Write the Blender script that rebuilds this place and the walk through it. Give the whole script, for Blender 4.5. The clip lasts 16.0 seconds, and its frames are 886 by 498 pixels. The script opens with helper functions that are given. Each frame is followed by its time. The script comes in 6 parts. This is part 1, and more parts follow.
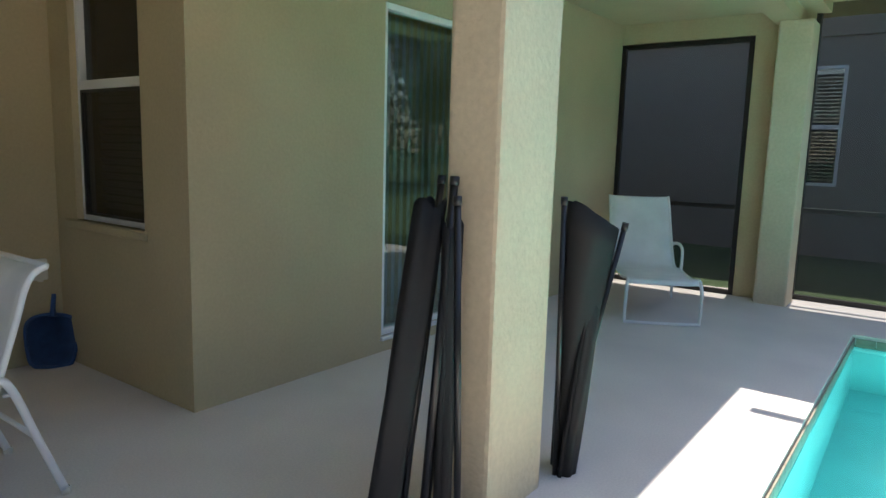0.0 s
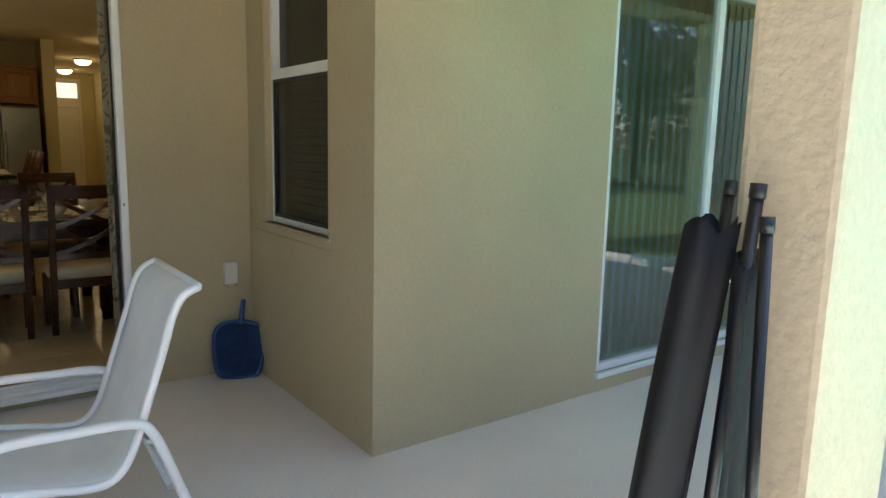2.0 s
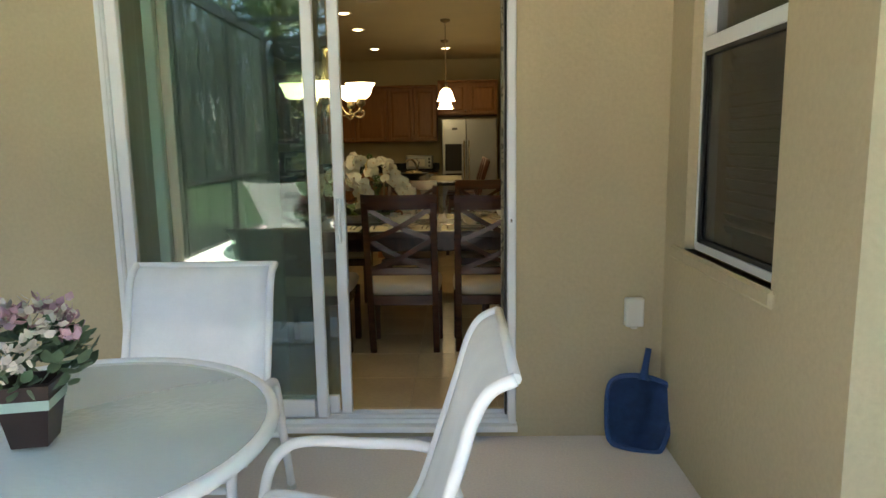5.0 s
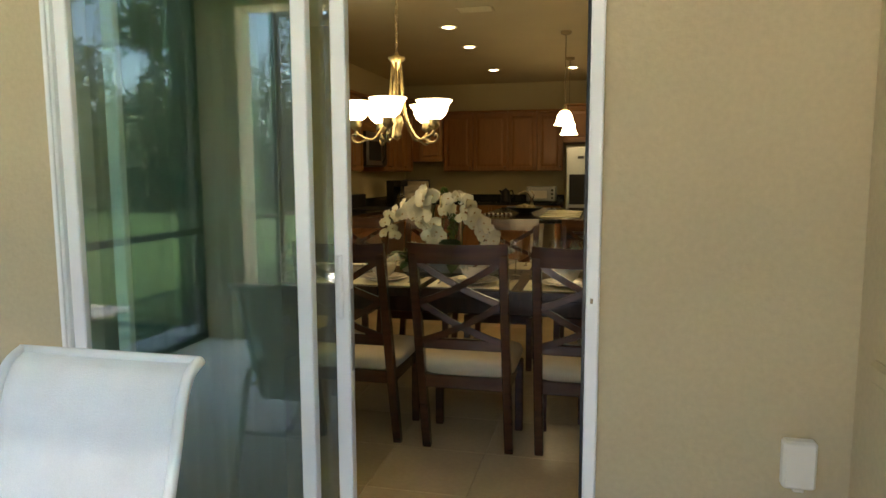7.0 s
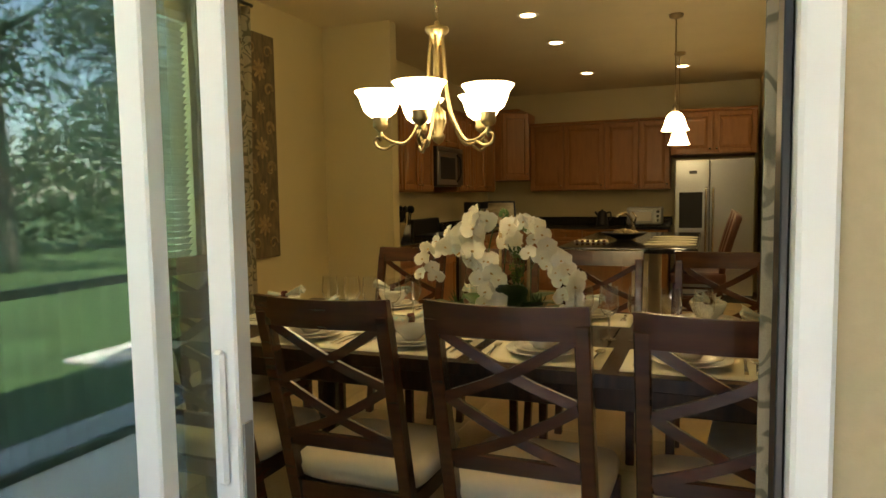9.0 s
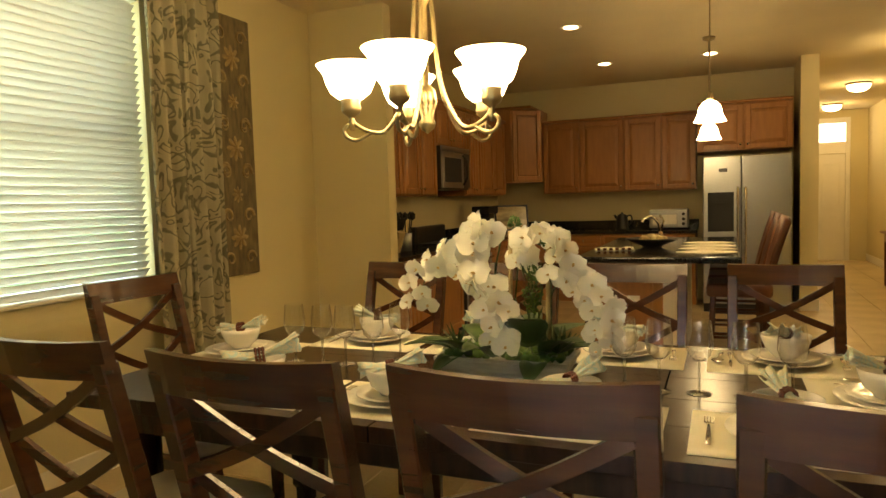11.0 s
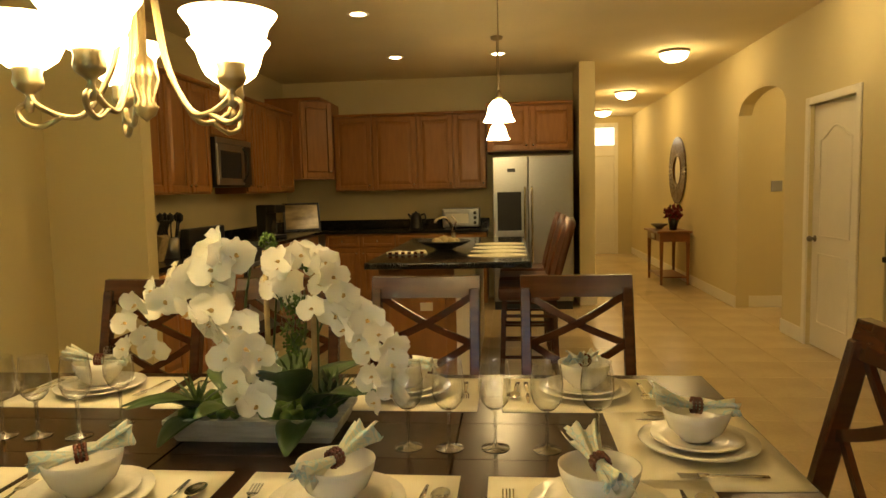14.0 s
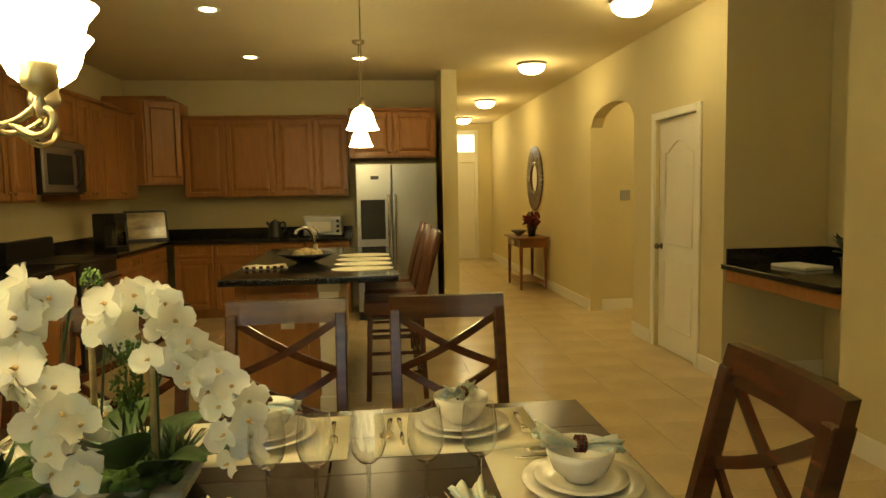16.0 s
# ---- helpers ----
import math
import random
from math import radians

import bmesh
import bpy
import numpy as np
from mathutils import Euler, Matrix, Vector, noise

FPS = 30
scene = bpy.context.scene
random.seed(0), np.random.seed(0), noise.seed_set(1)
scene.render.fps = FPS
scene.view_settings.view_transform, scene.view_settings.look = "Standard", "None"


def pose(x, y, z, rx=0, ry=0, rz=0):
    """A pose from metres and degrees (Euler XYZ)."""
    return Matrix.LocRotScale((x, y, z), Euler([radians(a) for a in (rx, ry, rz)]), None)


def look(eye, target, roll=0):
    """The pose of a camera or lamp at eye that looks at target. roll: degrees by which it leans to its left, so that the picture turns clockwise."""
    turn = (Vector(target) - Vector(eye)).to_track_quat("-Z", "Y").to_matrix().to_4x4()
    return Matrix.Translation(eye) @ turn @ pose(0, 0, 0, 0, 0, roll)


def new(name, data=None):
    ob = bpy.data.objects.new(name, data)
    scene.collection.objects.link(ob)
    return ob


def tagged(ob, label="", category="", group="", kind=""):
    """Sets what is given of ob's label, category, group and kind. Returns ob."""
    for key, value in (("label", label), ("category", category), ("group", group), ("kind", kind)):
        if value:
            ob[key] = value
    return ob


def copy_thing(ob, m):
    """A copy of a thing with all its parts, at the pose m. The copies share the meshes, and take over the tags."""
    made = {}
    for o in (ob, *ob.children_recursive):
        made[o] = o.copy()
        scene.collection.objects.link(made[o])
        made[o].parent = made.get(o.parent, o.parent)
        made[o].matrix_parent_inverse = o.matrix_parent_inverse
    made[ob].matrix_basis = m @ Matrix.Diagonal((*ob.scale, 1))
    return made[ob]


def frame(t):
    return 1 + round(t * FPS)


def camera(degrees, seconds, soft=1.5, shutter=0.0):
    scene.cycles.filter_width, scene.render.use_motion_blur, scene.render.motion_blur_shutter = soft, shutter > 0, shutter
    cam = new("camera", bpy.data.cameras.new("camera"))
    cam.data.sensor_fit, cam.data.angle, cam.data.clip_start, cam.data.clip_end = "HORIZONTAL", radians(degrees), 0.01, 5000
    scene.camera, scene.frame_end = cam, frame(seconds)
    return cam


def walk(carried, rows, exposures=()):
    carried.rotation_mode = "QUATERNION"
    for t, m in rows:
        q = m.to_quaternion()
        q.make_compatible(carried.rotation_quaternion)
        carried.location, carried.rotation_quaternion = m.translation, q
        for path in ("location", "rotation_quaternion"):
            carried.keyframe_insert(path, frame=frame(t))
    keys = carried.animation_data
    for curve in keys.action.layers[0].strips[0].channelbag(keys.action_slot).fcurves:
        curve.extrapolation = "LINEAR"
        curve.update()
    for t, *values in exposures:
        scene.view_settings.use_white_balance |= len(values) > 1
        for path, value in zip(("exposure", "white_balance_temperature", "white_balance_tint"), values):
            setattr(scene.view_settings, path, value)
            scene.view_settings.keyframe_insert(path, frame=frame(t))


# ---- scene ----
cam = camera(66.9, 16.0)

PATH = [
    (0, (-1.331, -4.679, 1.455), (0.259, -3.499, 1.169), 1.6),
    (0.5, (-1.201, -4.53, 1.455), (0.262, -3.2, 1.145), 1.8),
    (1, (-1.061, -4.386, 1.456), (0.272, -2.927, 1.139), 1.7),
    (1.5, (-0.913, -4.181, 1.444), (0.339, -2.651, 1.129), 1.6),
    (2, (-0.788, -4.038, 1.442), (0.382, -2.445, 1.130), 1.3),
    (2.5, (-0.642, -3.92, 1.441), (0.379, -2.228, 1.125), 0.9),
    (3, (-0.54, -3.814, 1.438), (0.308, -2.03, 1.114), 1.1),
    (3.5, (-0.492, -3.668, 1.424), (0.116, -1.789, 1.099), 1.1),
    (4, (-0.449, -3.486, 1.429), (-0.09, -1.544, 1.107), 1.1),
    (4.5, (-0.365, -3.316, 1.423), (-0.237, -1.344, 1.104), -0.1),
    (7, (-0.005, -2.013, 1.444), (-0.463, -0.079, 1.219), -0.2),
    (7.5, (0.021, -1.684, 1.444), (-0.558, 0.221, 1.256), -0.3),
    (8, (0.015, -1.403, 1.429), (-0.658, 0.472, 1.253), -0.0),
    (8.5, (-0.02, -1.09, 1.406), (-0.756, 0.762, 1.240), 0.1),
    (9, (-0.128, -0.788, 1.416), (-0.864, 1.065, 1.26), -0.9),
    (11.5, (-0.343, -0.055, 1.414), (-1.115, 1.785, 1.274), -1.8),
    (12, (-0.376, -0.006, 1.422), (-1.005, 1.887, 1.273), -1.9),
    (12.5, (-0.389, 0.028, 1.426), (-0.894, 1.956, 1.263), -1.8),
    (13, (-0.389, 0.082, 1.419), (-0.784, 2.036, 1.253), -1.4),
    (13.5, (-0.363, 0.236, 1.433), (-0.633, 2.21, 1.262), -1.6),
    (14, (-0.34, 0.346, 1.455), (-0.539, 2.329, 1.281), -1.3),
    (14.5, (-0.322, 0.422, 1.487), (-0.468, 2.408, 1.305), -1.3),
    (15, (-0.311, 0.452, 1.506), (-0.401, 2.44, 1.312), -1.2),
    (15.5, (-0.332, 0.468, 1.514), (-0.323, 2.459, 1.329), -0.9),
    (16, (-0.361, 0.514, 1.507), (-0.151, 2.496, 1.334), -1.0),
]
EXPOSURES = [(0, 0.95, 6450, 11), (1, 1.5, 6400, 11), (2, 1.86, 6450, 11), (4.5, 2.4, 6550, 9), (7, 2.8, 6750, 10), (9, 3.2, 7000, 10), (11.3, 3.85, 7700, 15), (13, 3.74, 8000, 16), (16, 3.88, 7200, -3)]
walk(cam, [(t, look(eye, target, roll)) for t, eye, target, roll in PATH], EXPOSURES)

# ---- world, sun and large lights ----
world = bpy.data.worlds.new("sky")
scene.world = world
world.use_nodes = True
_n = world.node_tree.nodes
_sky = _n.new("ShaderNodeTexSky")
_sky.sky_type = "NISHITA"
_sky.sun_disc = False
_sky.sun_elevation = radians(66)
_sky.sun_rotation = radians(85)
_n["Background"].inputs[1].default_value = 0.15
world.node_tree.links.new(_sky.outputs[0], _n["Background"].inputs[0])

sun_data = bpy.data.lights.new("sun", "SUN")
sun_data.energy, sun_data.angle, sun_data.color = 5.0, radians(0.55), (1.0, 0.95, 0.87)
sun = new("sun", sun_data)
sun.matrix_world = look((4.0, 0.35, 9.0), (0, 0, 0))

WARM = (1.0, 0.74, 0.34)


def lamp(name, place, watts, radius=0.05, color=WARM, spot=0):
    data = bpy.data.lights.new(name, "SPOT" if spot else "POINT")
    data.energy, data.color, data.shadow_soft_size = 0.40 * watts, color, radius
    if spot:
        data.spot_size, data.spot_blend = radians(spot), 0.5
    ob = new(name, data)
    ob.location = place
    return ob


# ---- materials ----
def mat(name, color, rough=0.6, metal=0.0, vary=0.08, scale=6.0, bump=0.0, bscale=80.0, spec=0.5, fine=0.0, stretch=(1, 1, 1), clear=0.0, piece=0.0):
    m = bpy.data.materials.new(name)
    m.use_nodes = True
    nt = m.node_tree
    N, L = nt.nodes, nt.links
    b = N["Principled BSDF"]
    b.inputs["Roughness"].default_value = rough
    b.inputs["Metallic"].default_value = metal
    b.inputs["Specular IOR Level"].default_value = spec
    b.inputs["Coat Weight"].default_value = clear
    b.inputs["Coat Roughness"].default_value = 0.15
    tc = N.new("ShaderNodeTexCoord")
    mp = N.new("ShaderNodeMapping")
    mp.inputs["Scale"].default_value = stretch
    L.new(tc.outputs["Object"], mp.inputs["Vector"])
    n1 = N.new("ShaderNodeTexNoise")
    n1.inputs["Scale"].default_value = scale
    n1.inputs["Detail"].default_value = 5
    L.new(mp.outputs[0], n1.inputs["Vector"])
    ramp = N.new("ShaderNodeMapRange")
    ramp.inputs["From Min"].default_value, ramp.inputs["From Max"].default_value = 0.3, 0.7
    ramp.inputs["To Min"].default_value, ramp.inputs["To Max"].default_value = 1 - vary, 1 + vary
    L.new(n1.outputs["Fac"], ramp.inputs["Value"])
    fac = ramp.outputs[0]
    if fine:
        n3 = N.new("ShaderNodeTexNoise")
        n3.inputs["Scale"].default_value = bscale * 1.5
        n3.inputs["Detail"].default_value = 3
        L.new(mp.outputs[0], n3.inputs["Vector"])
        r3 = N.new("ShaderNodeMapRange")
        r3.inputs["From Min"].default_value, r3.inputs["From Max"].default_value = 0.3, 0.7
        r3.inputs["To Min"].default_value, r3.inputs["To Max"].default_value = 1 - fine, 1 + fine
        L.new(n3.outputs["Fac"], r3.inputs["Value"])
        mu = N.new("ShaderNodeMath")
        mu.operation = "MULTIPLY"
        L.new(fac, mu.inputs[0]), L.new(r3.outputs[0], mu.inputs[1])
        fac = mu.outputs[0]
    if piece:
        oi = N.new("ShaderNodeObjectInfo")
        r4 = N.new("ShaderNodeMapRange")
        r4.inputs["To Min"].default_value, r4.inputs["To Max"].default_value = 1 - piece, 1 + piece
        L.new(oi.outputs["Random"], r4.inputs["Value"])
        mu = N.new("ShaderNodeMath")
        mu.operation = "MULTIPLY"
        L.new(fac, mu.inputs[0]), L.new(r4.outputs[0], mu.inputs[1])
        fac = mu.outputs[0]
    vm = N.new("ShaderNodeVectorMath")
    vm.operation = "SCALE"
    vm.inputs[0].default_value = color
    L.new(fac, vm.inputs["Scale"])
    L.new(vm.outputs[0], b.inputs["Base Color"])
    if bump:
        n2 = N.new("ShaderNodeTexNoise")
        n2.inputs["Scale"].default_value = bscale
        n2.inputs["Detail"].default_value = 4
        L.new(mp.outputs[0], n2.inputs["Vector"])
        bp = N.new("ShaderNodeBump")
        bp.inputs["Strength"].default_value = min(1.0, bump)
        bp.inputs["Distance"].default_value = 0.004
        L.new(n2.outputs["Fac"], bp.inputs["Height"])
        L.new(bp.outputs[0], b.inputs["Normal"])
    return m


def clear_mat(name, tint, through_part, rough=0.02, power=4.0):
    """Thin sheet glass: gloss by Fresnel over a tinted see-through."""
    m = bpy.data.materials.new(name)
    m.use_nodes = True
    N, L = m.node_tree.nodes, m.node_tree.links
    N.remove(N["Principled BSDF"])
    t = N.new("ShaderNodeBsdfTransparent")
    t.inputs[0].default_value = (*tint, 1)
    g = N.new("ShaderNodeBsdfGlossy")
    g.inputs["Roughness"].default_value = rough
    lw = N.new("ShaderNodeLayerWeight")
    lw.inputs["Blend"].default_value = 0.5
    pw = N.new("ShaderNodeMath")
    pw.operation = "POWER"
    pw.inputs[1].default_value = power
    L.new(lw.outputs["Facing"], pw.inputs[0])
    fr = N.new("ShaderNodeMapRange")
    f0 = ((through_part - 1) / (through_part + 1)) ** 2
    fr.inputs["To Min"].default_value, fr.inputs["To Max"].default_value = f0, 0.9
    L.new(pw.outputs[0], fr.inputs["Value"])
    mx = N.new("ShaderNodeMixShader")
    L.new(fr.outputs[0], mx.inputs[0]), L.new(t.outputs[0], mx.inputs[1]), L.new(g.outputs[0], mx.inputs[2])
    L.new(mx.outputs[0], N["Material Output"].inputs[0])
    return m


def mesh_mat(name, color, cover):
    """Woven screen: part thread, part open."""
    m = bpy.data.materials.new(name)
    m.use_nodes = True
    N, L = m.node_tree.nodes, m.node_tree.links
    b = N["Principled BSDF"]
    b.inputs["Base Color"].default_value = (*color, 1)
    b.inputs["Roughness"].default_value = 0.7
    t = N.new("ShaderNodeBsdfTransparent")
    mx = N.new("ShaderNodeMixShader")
    mx.inputs[0].default_value = cover
    L.new(t.outputs[0], mx.inputs[1]), L.new(b.outputs[0], mx.inputs[2])
    L.new(mx.outputs[0], N["Material Output"].inputs[0])
    return m


def glow(name, color, strength):
    m = bpy.data.materials.new(name)
    m.use_nodes = True
    b = m.node_tree.nodes["Principled BSDF"]
    b.inputs["Base Color"].default_value = (0.85, 0.82, 0.75, 1)
    b.inputs["Emission Color"].default_value = (*color, 1)
    b.inputs["Emission Strength"].default_value = strength
    b.inputs["Roughness"].default_value = 0.3
    return m


STUCCO = mat("tan stucco", (0.53, 0.44, 0.27), 0.9, vary=0.07, scale=1.2, bump=0.35, bscale=34, fine=0.04)
STUCCO_ROUGH = mat("pale rough stucco", (0.64, 0.54, 0.37), 0.9, vary=0.06, scale=2.0, bump=1.0, bscale=24, fine=0.05)
for m_, depth in ((STUCCO, 0.008), (STUCCO_ROUGH, 0.009)):
    for node in m_.node_tree.nodes:
        if node.type == "BUMP":
            node.inputs["Distance"].default_value = depth
WALL = mat("warm cream wall paint", (0.64, 0.55, 0.32), 0.85, vary=0.03, scale=1.5, bump=0.12, bscale=150)
CEIL = mat("cream ceiling", (0.70, 0.60, 0.38), 0.9, vary=0.03, scale=2, bump=0.3, bscale=120)
DECK = mat("pale acrylic concrete deck", (0.74, 0.68, 0.62), 0.85, vary=0.07, scale=1.3, bump=0.35, bscale=60, fine=0.06)
TILE = mat("cream porcelain tile", (0.54, 0.42, 0.245), 0.22, vary=0.10, scale=2.2, bump=0.05, bscale=30, fine=0.04, piece=0.02)
GROUT = mat("tan grout", (0.50, 0.39, 0.23), 0.9)
WHITE_METAL = mat("white aluminium", (0.87, 0.87, 0.85), 0.4, vary=0.04, scale=3, bump=0.05)
WHITE_PAINT = mat("white paint", (0.78, 0.74, 0.64), 0.45, vary=0.03, scale=3)
BLACK_METAL = mat("bronze black aluminium", (0.015, 0.014, 0.013), 0.45, vary=0.2)
DARK_WOOD = mat("dark stained wood", (0.060, 0.020, 0.008), 0.26, vary=0.35, scale=5, bump=0.1, bscale=30, stretch=(1, 1, 7), clear=0.25)
TABLE_WOOD = mat("espresso wood", (0.030, 0.014, 0.008), 0.24, vary=0.35, scale=5, bump=0.06, bscale=30, stretch=(7, 1, 1), spec=0.35)
OAK = mat("honey maple cabinet", (0.33, 0.142, 0.042), 0.42, vary=0.13, scale=4, bump=0.06, bscale=40, stretch=(6, 6, 1), clear=0.15)
GRANITE = mat("black granite", (0.016, 0.015, 0.014), 0.12, vary=0.7, scale=90, fine=0.5)
STEEL = mat("brushed stainless steel", (0.43, 0.44, 0.44), 0.34, metal=1.0, vary=0.05, scale=20, stretch=(1, 1, 12))
DARK_PLASTIC = mat("black plastic", (0.012, 0.012, 0.012), 0.35, vary=0.2)
BRASS = mat("antique brass", (0.36, 0.285, 0.16), 0.32, metal=0.85, vary=0.12, scale=12)
CERAMIC = mat("white ceramic", (0.74, 0.71, 0.63), 0.14, vary=0.02)
CLOTH = mat("cream cloth", (0.72, 0.67, 0.52), 0.9, vary=0.04, scale=8, bump=0.3, bscale=400)
SEAT_CLOTH = mat("cream seat fabric", (0.60, 0.52, 0.38), 0.9, vary=0.06, scale=8, bump=0.3, bscale=300)
SLING = mat("white sling fabric", (0.88, 0.89, 0.88), 0.75, vary=0.08, scale=4, bump=0.4, bscale=260, fine=0.05)
LEAF = mat("dark green leaf", (0.035, 0.075, 0.018), 0.4, vary=0.3, scale=10)
MOSS = mat("light green moss", (0.09, 0.16, 0.035), 0.85, vary=0.35, scale=40)
GLASS = clear_mat("clear pane", (0.74, 0.85, 0.80), 2.35)
LAWN = mat("lawn grass", (0.048, 0.088, 0.024), 0.9, vary=0.3, scale=0.8, bump=1.0, bscale=60, fine=0.3)
SCREEN = mesh_mat("black insect screen", (0.02, 0.02, 0.02), 0.42)
NEIGHBOUR = mat("taupe stucco", (0.30, 0.265, 0.23), 0.9, vary=0.05, scale=1, bump=0.4)


# ---- building helpers ----
def bev(bm, geom_verts, width, seg=1):
    if width > 0:
        es = list({e for v in geom_verts for e in v.link_edges})
        bmesh.ops.bevel(bm, geom=es, offset=width, segments=seg, affect="EDGES", profile=0.6)


def box(bm, x0, y0, z0, x1, y1, z1, b=0.0, m=None, seg=1):
    vs = [bm.verts.new((x, y, z)) for x in (x0, x1) for y in (y0, y1) for z in (z0, z1)]
    for q in ((0, 1, 3, 2), (4, 6, 7, 5), (0, 4, 5, 1), (2, 3, 7, 6), (0, 2, 6, 4), (1, 5, 7, 3)):
        bm.faces.new([vs[i] for i in q])
    if m is not None:
        for v in vs:
            v.co = m @ v.co
    bev(bm, vs, b, seg)
    return bm


def bar(bm, p, q, w, d, b=0.003, up=(0, 0, 1)):
    """A straight bar of section w x d from p to q."""
    p, q = Vector(p), Vector(q)
    z = (q - p).normalized()
    u = Vector(up)
    if abs(z.dot(u)) > 0.95:
        u = Vector((0, 1, 0))
    x = u.cross(z).normalized()
    y = z.cross(x)
    m = Matrix((x, y, z)).transposed().to_4x4()
    m.translation = p
    return box(bm, -w / 2, -d / 2, 0, w / 2, d / 2, (q - p).length, b, m)


def tube(bm, pts, r, seg=10, closed=False, caps=True):
    """A round tube along points; r is one radius or one for each point."""
    pts = [Vector(p) for p in pts]
    n = len(pts)
    rs = r if isinstance(r, (list, tuple)) else [r] * n
    rings, prev = [], None
    for i in range(n):
        if closed:
            d = pts[(i + 1) % n] - pts[i - 1]
        else:
            d = pts[min(i + 1, n - 1)] - pts[max(i - 1, 0)]
        d.normalize()
        if prev is None:
            u = Vector((0, 0, 1)) if abs(d.z) < 0.9 else Vector((1, 0, 0))
            x = d.cross(u).normalized()
        else:
            x = (prev - d * prev.dot(d)).normalized()
        prev = x
        y = d.cross(x)
        rings.append([bm.verts.new(pts[i] + (x * math.cos(a) + y * math.sin(a)) * rs[i]) for a in (2 * math.pi * k / seg for k in range(seg))])
    for i in range(n if closed else n - 1):
        a, c = rings[i], rings[(i + 1) % n]
        for k in range(seg):
            f = bm.faces.new((a[k], a[(k + 1) % seg], c[(k + 1) % seg], c[k]))
            f.smooth = True
    if caps and not closed:
        bm.faces.new(rings[0][::-1]), bm.faces.new(rings[-1])
    return bm


def lathe(bm, prof, seg=20, m=None, close=False):
    """A turned shape from (radius, height) pairs."""
    rings = []
    for r, z in prof:
        if r < 1e-5:
            rings.append([bm.verts.new((0, 0, z))])
        else:
            rings.append([bm.verts.new((r * math.cos(2 * math.pi * k / seg), r * math.sin(2 * math.pi * k / seg), z)) for k in range(seg)])
    for a, c in zip(rings, rings[1:]):
        for k in range(seg):
            j = (k + 1) % seg
            vs = [a[k % len(a)], a[j % len(a)], c[j % len(c)], c[k % len(c)]]
            vs = [v for i, v in enumerate(vs) if v not in vs[:i]]
            if len(vs) > 2:
                f = bm.faces.new(vs)
                f.smooth = True
    if m is not None:
        for ring in rings:
            for v in ring:
                v.co = m @ v.co
    return bm


def smooth_path(pts, n=6):
    """Points on a smooth line through pts."""
    pts = [Vector(p) for p in pts]
    out = []
    for i in range(len(pts) - 1):
        p0, p1, p2, p3 = pts[max(i - 1, 0)], pts[i], pts[i + 1], pts[min(i + 2, len(pts) - 1)]
        for k in range(n):
            t = k / n
            out.append(0.5 * (2 * p1 + (p2 - p0) * t + (2 * p0 - 5 * p1 + 4 * p2 - p3) * t * t + (3 * p1 - p0 - 3 * p2 + p3) * t ** 3))
    return out + [pts[-1]]


def sheet(bm, rows, thick=0.0):
    """A smooth sheet through rows of points, with thickness along its normals."""
    vs = [[bm.verts.new(p) for p in row] for row in rows]
    fs = []
    for a, c in zip(vs, vs[1:]):
        for k in range(len(a) - 1):
            f = bm.faces.new((a[k], a[k + 1], c[k + 1], c[k]))
            f.smooth = True
            fs.append(f)
    if thick:
        bmesh.ops.recalc_face_normals(bm, faces=fs)
        bmesh.ops.solidify(bm, geom=fs, thickness=thick)
    return bm


def part(name, bm, material, parent=None, label=""):
    me = bpy.data.meshes.new(name)
    bm.normal_update()
    bm.to_mesh(me)
    bm.free()
    me.materials.append(material)
    ob = new(name, me)
    if parent is not None:
        ob.parent = parent
    if label:
        ob["label"] = label
    return ob


def thing(name, label, category, place=None, group=""):
    ob = new(name)
    ob.empty_display_size = 0.1
    if place is not None:
        ob.matrix_basis = place
    return tagged(ob, label, category, group)


def struct(name, bm, material, label, category="structure"):
    return tagged(part(name, bm, material), label, category, kind="structure")


def BM():
    return bmesh.new()


def wall_with_holes(bm, axis, at0, at1, lo, hi, z0, z1, holes):
    """A wall across axis ('x' or 'y') from at0 to at1, running lo..hi, with holes (a, b, bottom, top) in order along it."""
    def seg(a, b, c, d):
        if b - a > 1e-4 and d - c > 1e-4:
            if axis == "y":
                box(bm, a, at0, c, b, at1, d)
            else:
                box(bm, at0, a, c, at1, b, d)
    cur = lo
    for a, b, c, d in holes:
        seg(cur, a, z0, z1)
        seg(a, b, z0, c)
        seg(a, b, d, z1)
        cur = b
    seg(cur, hi, z0, z1)
    return bm


# ---- large structure ----
F = 0.06          # house floor above the lanai deck
H = 2.90          # house ceiling
WX = -3.30        # left house wall, inner face
EX = 2.19         # hall wall, inner face
LZ = 2.95         # lanai ceiling
DW = 0.20         # outer wall thickness
# lanai walls: the recess with the sliding door, the bump-out with its window and its own slider
struct("wall_door", wall_with_holes(BM(), "y", 0, DW, WX - 0.2, 0.69, -0.1, 3.2, [(-1.90, -0.005, F, 2.46)]), STUCCO, "tan stucco wall round the sliding patio door", "wall")
struct("wall_window", wall_with_holes(BM(), "x", 0.69, 0.69 + DW, -1.512, DW, -0.1, 3.2, [(-1.07, -0.27, 0.965, 2.46)]), STUCCO, "tan stucco bump-out wall with a single-hung window", "wall")
struct("wall_bump", wall_with_holes(BM(), "y", -1.512, -1.312, 0.89, 6.45, -0.1, 3.2, [(2.21, 4.30, 0.115, 2.46)]), STUCCO, "tan stucco wall with a second patio slider", "wall")
bm = BM()
box(bm, WX - 0.2, -3.58, LZ, 6.7, 0.0, LZ + 0.1)
